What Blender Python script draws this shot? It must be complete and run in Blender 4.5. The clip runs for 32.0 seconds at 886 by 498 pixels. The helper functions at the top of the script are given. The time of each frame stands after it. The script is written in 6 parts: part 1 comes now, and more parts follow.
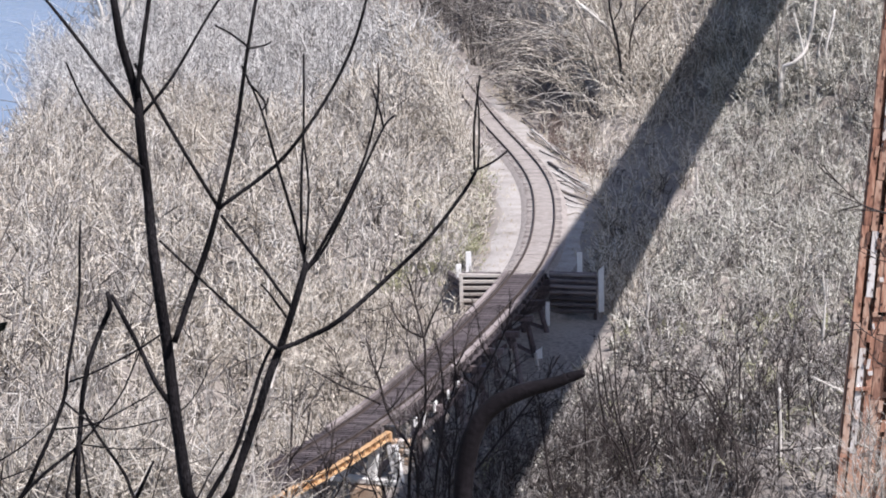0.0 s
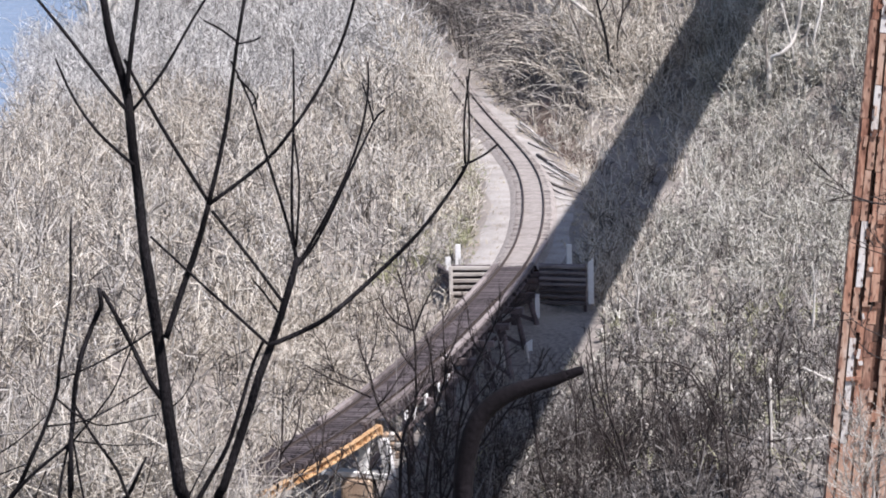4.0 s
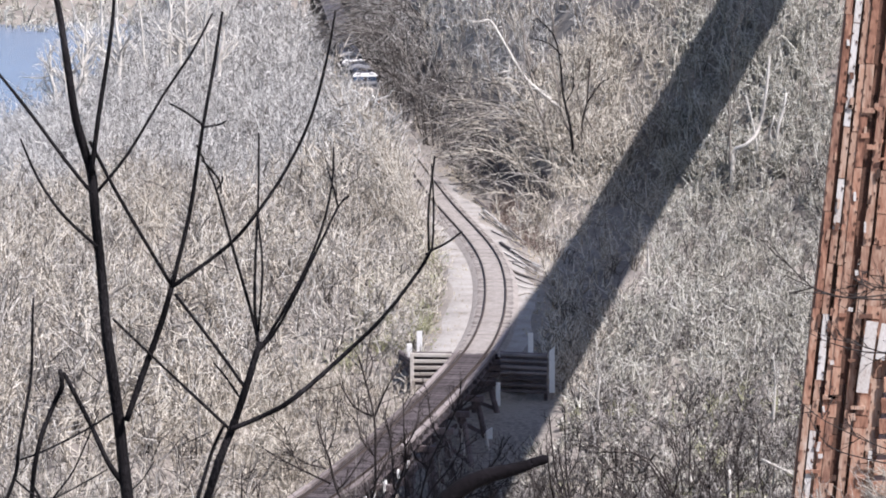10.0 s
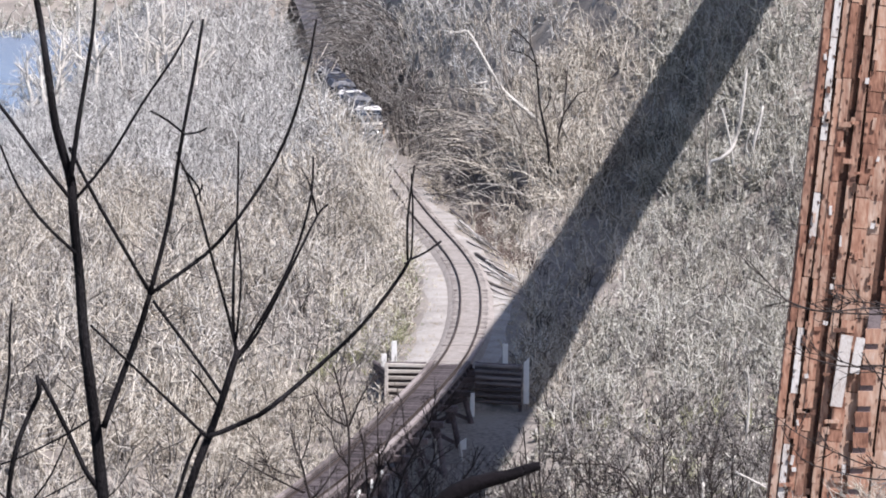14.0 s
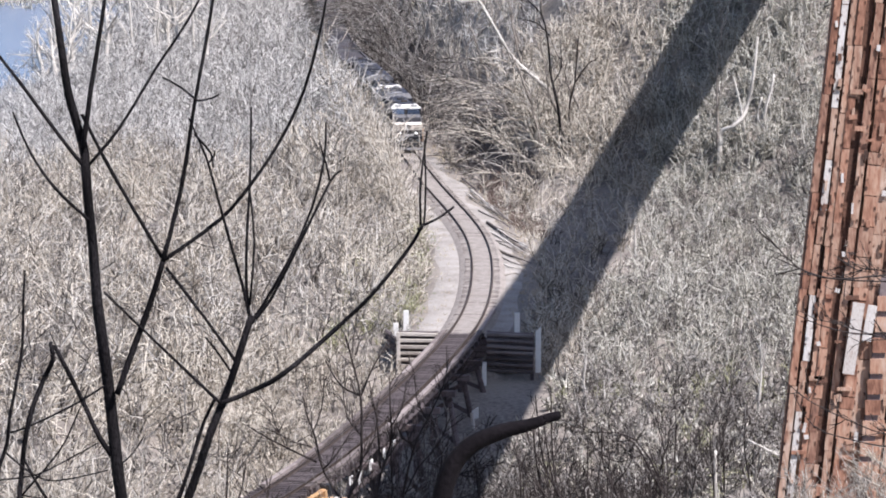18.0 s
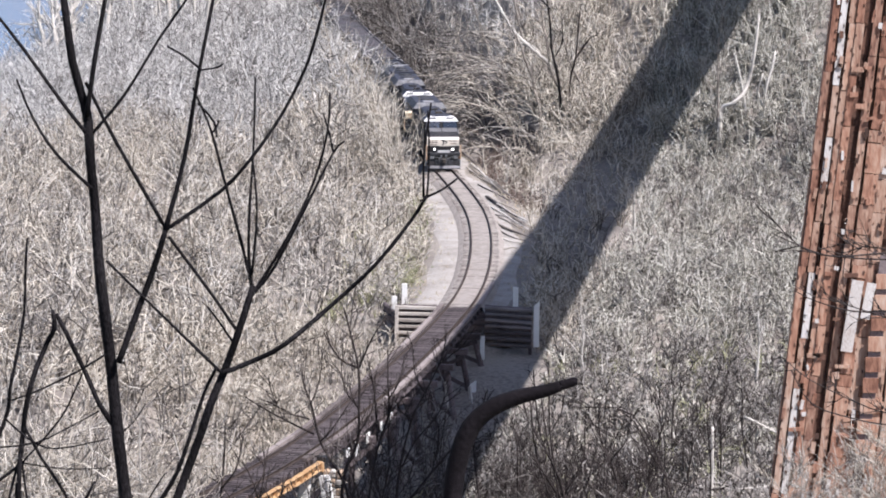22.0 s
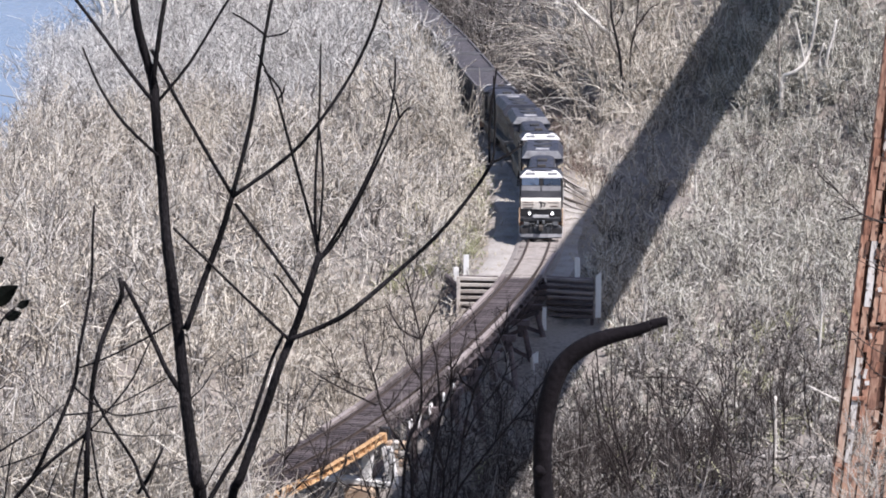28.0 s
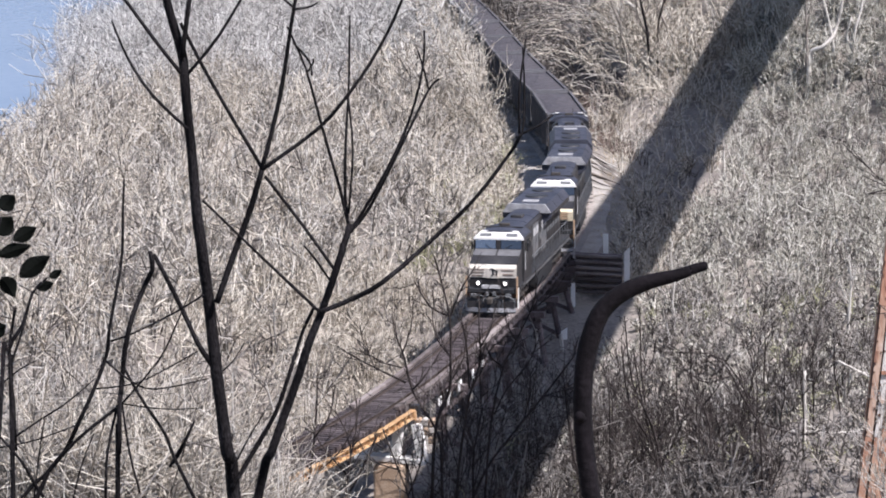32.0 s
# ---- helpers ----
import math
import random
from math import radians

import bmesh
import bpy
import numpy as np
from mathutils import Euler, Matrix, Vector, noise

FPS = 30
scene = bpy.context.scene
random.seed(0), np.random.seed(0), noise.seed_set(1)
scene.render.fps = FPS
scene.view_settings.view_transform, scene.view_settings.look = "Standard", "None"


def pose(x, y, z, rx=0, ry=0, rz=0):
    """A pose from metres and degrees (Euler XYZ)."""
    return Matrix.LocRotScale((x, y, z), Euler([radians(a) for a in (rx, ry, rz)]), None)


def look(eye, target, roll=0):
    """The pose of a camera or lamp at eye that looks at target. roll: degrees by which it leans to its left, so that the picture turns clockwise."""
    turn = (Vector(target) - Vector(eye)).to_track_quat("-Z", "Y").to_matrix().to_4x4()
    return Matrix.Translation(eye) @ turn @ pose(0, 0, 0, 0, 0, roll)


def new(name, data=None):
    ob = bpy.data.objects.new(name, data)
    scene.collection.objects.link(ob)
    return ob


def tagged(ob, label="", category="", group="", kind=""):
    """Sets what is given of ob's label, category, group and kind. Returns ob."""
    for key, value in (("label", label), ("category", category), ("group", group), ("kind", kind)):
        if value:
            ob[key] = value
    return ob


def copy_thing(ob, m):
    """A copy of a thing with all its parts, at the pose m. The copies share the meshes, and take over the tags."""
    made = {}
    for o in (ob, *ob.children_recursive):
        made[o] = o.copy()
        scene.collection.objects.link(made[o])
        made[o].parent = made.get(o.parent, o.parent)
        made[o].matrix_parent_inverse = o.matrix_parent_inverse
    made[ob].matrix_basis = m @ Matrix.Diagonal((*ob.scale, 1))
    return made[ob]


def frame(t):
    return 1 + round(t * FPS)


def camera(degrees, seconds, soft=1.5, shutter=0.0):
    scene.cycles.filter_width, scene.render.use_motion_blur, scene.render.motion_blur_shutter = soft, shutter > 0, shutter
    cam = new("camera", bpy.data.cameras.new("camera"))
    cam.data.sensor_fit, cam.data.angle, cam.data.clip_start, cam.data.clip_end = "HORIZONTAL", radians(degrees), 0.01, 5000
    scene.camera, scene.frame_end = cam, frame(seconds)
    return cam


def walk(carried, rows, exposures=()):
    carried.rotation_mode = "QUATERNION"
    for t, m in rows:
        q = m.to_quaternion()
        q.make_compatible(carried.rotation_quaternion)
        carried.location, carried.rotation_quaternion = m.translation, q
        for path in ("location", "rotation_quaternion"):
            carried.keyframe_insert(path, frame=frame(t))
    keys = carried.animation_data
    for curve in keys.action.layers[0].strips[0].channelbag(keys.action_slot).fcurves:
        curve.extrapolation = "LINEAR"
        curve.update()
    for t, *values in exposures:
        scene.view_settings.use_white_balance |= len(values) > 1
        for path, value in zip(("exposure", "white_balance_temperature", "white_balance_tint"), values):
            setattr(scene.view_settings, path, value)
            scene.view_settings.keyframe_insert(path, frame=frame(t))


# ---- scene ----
# A wooded river valley: a curved railway with a timber trestle, seen from a bluff beside a high viaduct.
EYE = 34.0                                   # height of the eye over the rails


def cam_pose(down, left, lean, x, z):
    """Pose of the camera: degrees it looks down, turns left, leans; metres of drift."""
    return pose(x, 0, EYE + z, 90 - down, 0, left) @ pose(0, 0, 0, 0, 0, lean)


cam = camera(15.52, 32.0, soft=1.9)
walk(cam, [
    (0, cam_pose(8.830, 1.422, -1.008, 0.0332, 0.0194)),
    (0.5, cam_pose(8.867, 1.260, -0.958, 0.0301, 0.0214)),
    (1, cam_pose(8.921, 1.085, -1.125, 0.0398, 0.0185)),
    (1.5, cam_pose(8.933, 1.067, -1.173, 0.0316, 0.0258)),
    (2, cam_pose(9.271, 1.120, -1.262, 0.0309, 0.0236)),
    (2.5, cam_pose(9.375, 1.147, -1.390, 0.0271, 0.0231)),
    (3, cam_pose(9.233, 1.190, -1.443, 0.0303, 0.0266)),
    (3.5, cam_pose(8.990, 1.232, -1.467, 0.0281, 0.0260)),
    (5.5, cam_pose(8.929, 0.986, -0.790, 0.0075, 0.0254)),
    (6, cam_pose(8.213, 0.844, -0.603, 0.0177, 0.0252)),
    (6.5, cam_pose(8.011, 0.750, -0.570, 0.0177, 0.0199)),
    (7, cam_pose(8.094, 0.656, -0.506, 0.0091, 0.0170)),
    (7.5, cam_pose(8.181, 0.616, -0.403, 0.0110, 0.0204)),
    (8, cam_pose(8.160, 0.585, -0.355, 0.0162, 0.0173)),
    (8.5, cam_pose(8.072, 0.508, -0.473, 0.0262, 0.0175)),
    (9, cam_pose(7.546, 0.517, -0.545, 0.0170, 0.0286)),
    (9.5, cam_pose(7.317, 0.540, -0.613, 0.0165, 0.0214)),
    (10, cam_pose(7.440, 0.534, -0.421, 0.0167, 0.0253)),
    (10.5, cam_pose(7.664, 0.494, -0.277, 0.0110, 0.0176)),
    (11, cam_pose(7.642, 0.467, -0.099, -0.0004, 0.0175)),
    (11.5, cam_pose(7.696, 0.334, 0.155, -0.0036, 0.0141)),
    (12, cam_pose(7.601, 0.192, 0.294, 0.0012, 0.0179)),
    (12.5, cam_pose(7.819, 0.016, 0.321, 0.0051, 0.0158)),
    (13, cam_pose(7.785, 0.007, 0.279, 0.0020, 0.0144)),
    (13.5, cam_pose(7.404, 0.055, 0.307, -0.0036, 0.0229)),
    (14, cam_pose(7.258, 0.093, 0.148, -0.0055, 0.0202)),
    (14.5, cam_pose(7.501, 0.154, 0.066, -0.0070, 0.0185)),
    (15, cam_pose(7.744, 0.184, 0.010, -0.0050, 0.0188)),
    (15.5, cam_pose(7.729, 0.219, -0.117, -0.0144, 0.0118)),
    (17.5, cam_pose(7.811, 0.261, 0.010, -0.0114, -0.0021)),
    (18, cam_pose(7.796, 0.295, -0.077, -0.0153, -0.0034)),
    (18.5, cam_pose(7.823, 0.322, -0.102, -0.0126, 0.0010)),
    (19, cam_pose(7.829, 0.321, -0.023, -0.0177, -0.0018)),
    (19.5, cam_pose(7.984, 0.290, 0.052, -0.0288, -0.0061)),
    (20, cam_pose(8.118, 0.254, 0.222, -0.0301, -0.0082)),
    (20.5, cam_pose(8.167, 0.239, 0.326, -0.0379, -0.0091)),
    (21, cam_pose(8.143, 0.265, 0.405, -0.0382, -0.0126)),
    (21.5, cam_pose(8.294, 0.265, 0.425, -0.0342, -0.0143)),
    (22, cam_pose(8.259, 0.272, 0.521, -0.0380, -0.0141)),
    (22.5, cam_pose(8.719, 0.243, 0.610, -0.0403, -0.0324)),
    (23, cam_pose(8.796, 0.266, 0.538, -0.0555, -0.0385)),
    (23.5, cam_pose(8.944, 0.337, 0.386, -0.0606, -0.0416)),
    (24, cam_pose(9.080, 0.419, 0.470, -0.0705, -0.0425)),
    (24.5, cam_pose(8.878, 0.596, 0.381, -0.0732, -0.0452)),
    (25, cam_pose(8.847, 0.807, 0.420, -0.0767, -0.0420)),
    (25.5, cam_pose(8.498, 1.076, 0.376, -0.0687, -0.0347)),
    (26, cam_pose(8.633, 1.267, 0.194, -0.0741, -0.0422)),
    (26.5, cam_pose(8.670, 1.318, 0.014, -0.0711, -0.0473)),
    (28.5, cam_pose(8.779, 1.363, 0.049, -0.0715, -0.0572)),
    (29, cam_pose(8.674, 1.399, -0.021, -0.0742, -0.0718)),
    (29.5, cam_pose(8.822, 1.449, 0.137, -0.0776, -0.0668)),
    (30, cam_pose(8.867, 1.491, -0.077, -0.0864, -0.0784)),
    (30.5, cam_pose(9.159, 1.625, -0.197, -0.0945, -0.0913)),
    (31, cam_pose(9.180, 1.786, -0.224, -0.0838, -0.0843)),
    (31.5, cam_pose(8.998, 1.829, -0.330, -0.0747, -0.0790)),
    (32, cam_pose(9.155, 1.858, -0.371, -0.0843, -0.0895)),
])

# ---- light ----
SUN = Vector((2.7, -2.2, 5.0)).normalized()  # towards the sun
world = bpy.data.worlds.new("world")
scene.world = world
world.use_nodes = True
sky = world.node_tree.nodes.new("ShaderNodeTexSky")
sky.sky_type, sky.sun_disc = "NISHITA", False
sky.sun_elevation, sky.sun_rotation = math.asin(SUN.z), math.atan2(SUN.x, SUN.y)
backing = world.node_tree.nodes["Background"]
world.node_tree.links.new(sky.outputs[0], backing.inputs[0])
backing.inputs[1].default_value = 0.071
sun = new("sun", bpy.data.lights.new("sun", "SUN"))
sun.data.energy, sun.data.angle, sun.data.color = 5.0, radians(0.5), (1.0, 0.948, 0.882)
sun.matrix_world = look(SUN * 300, (0, 0, 0))
scene.view_settings.exposure = 0.71
scene.view_settings.use_white_balance = True
scene.view_settings.white_balance_temperature, scene.view_settings.white_balance_tint = 6080, 17.0


# ---- materials ----
def material(name, stops, scale=3.0, rough=0.85, metal=0.0, bump=0.3, fine=14.0, island=0.0, random_tone=0.0, stretch=(1, 1, 1), gloss=0.5, space="Object"):
    """A surface whose colour runs over the stops by two scales of noise, with relief; island and random_tone vary the tone by piece."""
    m = bpy.data.materials.new(name)
    m.use_nodes = True
    t = m.node_tree
    n, l = t.nodes, t.links
    b = n["Principled BSDF"]
    b.inputs["Roughness"].default_value, b.inputs["Metallic"].default_value = rough, metal
    b.inputs["Specular IOR Level"].default_value = gloss
    co, mp = n.new("ShaderNodeTexCoord"), n.new("ShaderNodeMapping")
    mp.inputs["Scale"].default_value = stretch
    l.new(co.outputs[space], mp.inputs[0])
    big, small = n.new("ShaderNodeTexNoise"), n.new("ShaderNodeTexNoise")
    for tex, s, d in ((big, scale, 4), (small, scale * fine, 6)):
        tex.inputs["Scale"].default_value, tex.inputs["Detail"].default_value = s, d
        l.new(mp.outputs[0], tex.inputs["Vector"])
    mix = n.new("ShaderNodeMath")
    mix.operation = "MULTIPLY_ADD"
    l.new(small.outputs[0], mix.inputs[0])
    mix.inputs[1].default_value = 0.5
    half = n.new("ShaderNodeMath")
    half.operation = "MULTIPLY"
    half.inputs[1].default_value = 0.5
    l.new(big.outputs[0], half.inputs[0])
    l.new(half.outputs[0], mix.inputs[2])
    value = mix.outputs[0]
    for amount, kind, socket in ((island, "ShaderNodeNewGeometry", "Random Per Island"), (random_tone, "ShaderNodeObjectInfo", "Random")):
        if amount:
            src, add = n.new(kind), n.new("ShaderNodeMath")
            add.operation = "MULTIPLY_ADD"
            l.new(src.outputs[socket], add.inputs[0])
            add.inputs[1].default_value = amount
            low = n.new("ShaderNodeMath")
            low.operation = "ADD"
            low.inputs[1].default_value = -amount / 2
            l.new(value, low.inputs[0])
            l.new(low.outputs[0], add.inputs[2])
            value = add.outputs[0]
    ramp = n.new("ShaderNodeValToRGB")
    e = ramp.color_ramp.elements
    while len(e) < len(stops):
        e.new(0.5)
    for i, (p, c) in enumerate(stops):
        e[i].position, e[i].color = p, (*c, 1)
    l.new(value, ramp.inputs[0])
    l.new(ramp.outputs[0], b.inputs["Base Color"])
    if bump:
        bp = n.new("ShaderNodeBump")
        bp.inputs["Strength"].default_value, bp.inputs["Distance"].default_value = bump, 0.05
        l.new(small.outputs[0], bp.inputs["Height"])
        l.new(bp.outputs[0], b.inputs["Normal"])
    return m


def plain(name, c, rough=0.5, metal=0.0, spread=0.25, scale=2.0, **more):
    """One paint or metal, mottled by wear."""
    lo, hi = [v * (1 - spread) for v in c], [min(1, v * (1 + spread)) for v in c]
    return material(name, [(0.3, lo), (0.7, hi)], scale, rough, metal, **more)


def glow(name, c, strength):
    m = bpy.data.materials.new(name)
    m.use_nodes = True
    b = m.node_tree.nodes["Principled BSDF"]
    b.inputs["Emission Color"].default_value, b.inputs["Emission Strength"].default_value = (*c, 1), strength
    return m


GROUND = material("leaf_litter", [(0.28, (0.07, 0.06, 0.053)), (0.45, (0.19, 0.168, 0.147)), (0.58, (0.30, 0.268, 0.232)), (0.72, (0.21, 0.205, 0.155))], 0.12, 0.95, bump=0.8, fine=30)
CUTTING_SHADE = material("cutting_shade", [(0.3, (0.022, 0.018, 0.018)), (0.5, (0.045, 0.037, 0.036)), (0.72, (0.085, 0.071, 0.066))], 0.6, 0.95, bump=0.8, fine=12)
GRAVEL = material("pale_gravel", [(0.3, (0.19, 0.168, 0.145)), (0.5, (0.315, 0.292, 0.266)), (0.7, (0.42, 0.395, 0.365))], 0.5, 0.95, bump=0.8, fine=9)
BALLAST = material("ballast", [(0.3, (0.13, 0.108, 0.096)), (0.5, (0.26, 0.232, 0.208)), (0.7, (0.37, 0.335, 0.308))], 2.0, 0.95, bump=1.0, fine=6, island=0.3)
TWIG = material("grey_twigs", [(0.15, (0.121, 0.108, 0.0946)), (0.4, (0.293, 0.27, 0.241)), (0.65, (0.466, 0.44, 0.396)), (0.9, (0.607, 0.58, 0.531))], 0.25, 0.9, bump=0.0, island=0.7)
TWIG_TAN = material("tan_twigs", [(0.15, (0.151, 0.128, 0.101)), (0.4, (0.383, 0.342, 0.282)), (0.65, (0.564, 0.518, 0.439)), (0.9, (0.685, 0.642, 0.562))], 0.25, 0.9, bump=0.0, island=0.7)
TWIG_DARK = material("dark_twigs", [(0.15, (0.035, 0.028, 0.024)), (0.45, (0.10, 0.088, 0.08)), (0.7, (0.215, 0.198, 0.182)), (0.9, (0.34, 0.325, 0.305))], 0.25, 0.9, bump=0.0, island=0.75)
TWIG_GREEN = material("budding_twigs", [(0.15, (0.12, 0.118, 0.06)), (0.45, (0.28, 0.278, 0.15)), (0.8, (0.48, 0.48, 0.31))], 0.25, 0.9, bump=0.0, island=0.75)
# cooler, paler grey for far growth: distance haze put into the twig colour
TWIG_HAZED = material("hazed_grey_twigs", [(0.15, (0.136, 0.13, 0.125)), (0.4, (0.348, 0.338, 0.321)), (0.65, (0.529, 0.52, 0.495)), (0.9, (0.67, 0.66, 0.635))], 0.25, 0.9, bump=0.0, island=0.7)
TWIG_OLIVE = material("olive_grey_twigs", [(0.15, (0.13, 0.122, 0.1)), (0.4, (0.325, 0.31, 0.258)), (0.65, (0.505, 0.488, 0.425)), (0.9, (0.63, 0.615, 0.555))], 0.25, 0.9, bump=0.0, island=0.7)
SLIM_BARK = material("dark_sapling_bark", [(0.3, (0.02, 0.016, 0.015)), (0.5, (0.04, 0.033, 0.031)), (0.72, (0.085, 0.072, 0.068))], 1.5, 0.9, bump=0.2, gloss=0.15)
DARK_TIMBER = material("dark_weathered_timber", [(0.3, (0.04, 0.032, 0.031)), (0.5, (0.088, 0.074, 0.072)), (0.7, (0.16, 0.139, 0.135))], 0.8, 0.9, bump=0.5, random_tone=0.45, stretch=(1, 1, 3))
PALE_BARK = material("pale_bark", [(0.3, (0.34, 0.31, 0.27)), (0.5, (0.55, 0.52, 0.47)), (0.7, (0.74, 0.72, 0.67))], 0.7, 0.85, bump=0.4)
GREY_BARK = material("grey_bark", [(0.3, (0.12, 0.1, 0.085)), (0.5, (0.25, 0.22, 0.19)), (0.7, (0.38, 0.35, 0.31))], 0.7, 0.9, bump=0.5)
# near-black colours: the foreground's shade is put into bark and leaf
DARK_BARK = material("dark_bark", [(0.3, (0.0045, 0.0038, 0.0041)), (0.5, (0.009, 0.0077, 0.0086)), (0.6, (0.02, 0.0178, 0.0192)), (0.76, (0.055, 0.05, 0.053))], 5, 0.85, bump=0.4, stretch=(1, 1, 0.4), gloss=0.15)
HOOK_BARK = material("smooth_shaded_bark", [(0.3, (0.004, 0.0033, 0.004)), (0.5, (0.0075, 0.0061, 0.0075)), (0.72, (0.018, 0.015, 0.0178))], 22, 0.9, bump=0.15, fine=6, gloss=0.12)
LEAF = material("shaded_leaf", [(0.3, (0.004, 0.005, 0.004)), (0.6, (0.009, 0.011, 0.008))], 20, 0.7, bump=0.1, gloss=0.15)
# blue base colour carries part of the sky's reflection
WATER = material("river_water", [(0.3, (0.14, 0.19, 0.28)), (0.7, (0.19, 0.242, 0.335))], 0.05, 0.25, bump=0.15, fine=20, gloss=0.5)
TIMBER = material("weathered_timber", [(0.3, (0.12, 0.095, 0.08)), (0.5, (0.25, 0.21, 0.185)), (0.7, (0.37, 0.33, 0.29))], 0.8, 0.9, bump=0.5, random_tone=0.35, stretch=(1, 1, 3))
PALE_TIMBER = material("bleached_timber", [(0.3, (0.3, 0.265, 0.235)), (0.5, (0.46, 0.42, 0.375)), (0.7, (0.58, 0.54, 0.495))], 0.8, 0.9, bump=0.5, random_tone=0.35, stretch=(1, 1, 3))
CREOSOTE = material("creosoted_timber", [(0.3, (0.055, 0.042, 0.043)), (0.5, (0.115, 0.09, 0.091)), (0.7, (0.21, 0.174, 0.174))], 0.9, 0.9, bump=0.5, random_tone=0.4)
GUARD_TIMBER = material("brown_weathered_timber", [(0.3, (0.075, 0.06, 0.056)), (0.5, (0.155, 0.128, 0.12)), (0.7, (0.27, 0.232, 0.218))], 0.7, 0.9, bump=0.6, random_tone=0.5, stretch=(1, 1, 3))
TRESTLE_TIE = material("dark_trestle_tie", [(0.3, (0.035, 0.027, 0.028)), (0.5, (0.07, 0.056, 0.058)), (0.7, (0.125, 0.104, 0.106))], 0.9, 0.9, bump=0.5, random_tone=0.4)
OLD_TIE = material("old_tie", [(0.3, (0.12, 0.1, 0.09)), (0.5, (0.19, 0.168, 0.152)), (0.7, (0.26, 0.237, 0.22))], 0.9, 0.9, bump=0.5, random_tone=0.4)
RAIL = material("rail_rust", [(0.3, (0.04, 0.03, 0.026)), (0.6, (0.09, 0.068, 0.058))], 3, 0.6, 0.4, bump=0.2)
ORANGE = material("orange_steel", [(0.3, (0.26, 0.14, 0.07)), (0.5, (0.47, 0.29, 0.14)), (0.7, (0.60, 0.46, 0.29))], 2.2, 0.7, bump=0.2)
WHITE = plain("white_paint", (0.76, 0.75, 0.72), 0.7, spread=0.12)
CONCRETE = plain("concrete", (0.46, 0.43, 0.39), 0.9, spread=0.25, bump=0.5)
TAN_STONE = material("tan_stone", [(0.3, (0.24, 0.16, 0.1)), (0.5, (0.4, 0.29, 0.2)), (0.7, (0.54, 0.44, 0.34))], 0.9, 0.9, bump=0.7)
RUST = material("rusted_steel", [(0.2, (0.06, 0.03, 0.022)), (0.36, (0.2, 0.092, 0.058)), (0.5, (0.36, 0.19, 0.125)), (0.62, (0.46, 0.29, 0.205)), (0.76, (0.52, 0.39, 0.31)), (0.88, (0.6, 0.54, 0.49))], 1.5, 0.85, bump=0.6, random_tone=0.24, stretch=(1.8, 1.8, 0.5), fine=3.2)
PALE_RUST = material("light_rust", [(0.2, (0.085, 0.045, 0.034)), (0.38, (0.24, 0.125, 0.085)), (0.52, (0.38, 0.24, 0.17)), (0.68, (0.5, 0.37, 0.29)), (0.86, (0.6, 0.53, 0.48))], 1.6, 0.85, bump=0.6, random_tone=0.22, stretch=(1.8, 1.8, 0.45), fine=3.4)
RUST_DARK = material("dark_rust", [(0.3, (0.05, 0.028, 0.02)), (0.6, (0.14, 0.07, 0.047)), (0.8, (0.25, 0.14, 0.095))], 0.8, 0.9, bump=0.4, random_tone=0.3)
PATCHY_WHITE = material("patchy_white", [(0.3, (0.3, 0.2, 0.15)), (0.42, (0.52, 0.48, 0.44)), (0.62, (0.66, 0.645, 0.62))], 1.4, 0.8, bump=0.3, stretch=(1, 1, 0.4))
BLACK_PAINT = plain("black_paint", (0.022, 0.023, 0.026), 0.45, spread=0.4, bump=0.1)
ROOF_GREY = material("dusty_blue_grey_roof", [(0.3, (0.016, 0.018, 0.027)), (0.5, (0.031, 0.034, 0.049)), (0.7, (0.062, 0.066, 0.086))], 0.7, 0.6, bump=0.15)
LOCO_DARK = material("dusty_black_paint", [(0.3, (0.012, 0.0115, 0.013)), (0.5, (0.024, 0.0232, 0.025)), (0.72, (0.06, 0.057, 0.057))], 0.8, 0.5, bump=0.1)
DOOR_GREY = plain("dusty_grey_door", (0.12, 0.12, 0.125), 0.6, spread=0.45, scale=1.2)
PALE_GREY = plain("pale_grey_paint", (0.42, 0.42, 0.42), 0.6, spread=0.3)
WORN_EDGE = plain("scuffed_pale_steel", (0.3, 0.3, 0.31), 0.65, spread=0.45, scale=2.5)
TAN_PAINT = plain("tan_paint", (0.45, 0.31, 0.2), 0.65, spread=0.3)
# one glass in two tints, the panes' unequal reflections put into the colour
WINDSCREEN = plain("sky_mirroring_glass", (0.25, 0.275, 0.315), 0.06, 0.8, spread=0.1, bump=0.0)
DIM_SCREEN = plain("dim_mirroring_glass", (0.11, 0.125, 0.15), 0.06, 0.8, spread=0.1, bump=0.0)
LOCO_WHITE = plain("locomotive_white", (0.7, 0.69, 0.665), 0.45, spread=0.1, bump=0.05)
NOSE_WHITE = plain("grimy_nose_white", (0.66, 0.61, 0.53), 0.5, spread=0.25, bump=0.05)
CREAM = plain("cream_panel", (0.66, 0.58, 0.42), 0.5, spread=0.15, bump=0.05)
GLASS = plain("dark_glass", (0.015, 0.018, 0.022), 0.08, spread=0.2, bump=0.0)
STEEL = plain("grimy_steel", (0.07, 0.062, 0.055), 0.7, 0.3, spread=0.4, bump=0.2)
GRILLE = plain("grille_grey", (0.13, 0.135, 0.14), 0.6, 0.2, spread=0.35, bump=0.2)
COAL = material("coal", [(0.3, (0.03, 0.027, 0.031)), (0.55, (0.066, 0.06, 0.067)), (0.8, (0.12, 0.11, 0.12))], 1.5, 0.7, bump=1.0, fine=8)
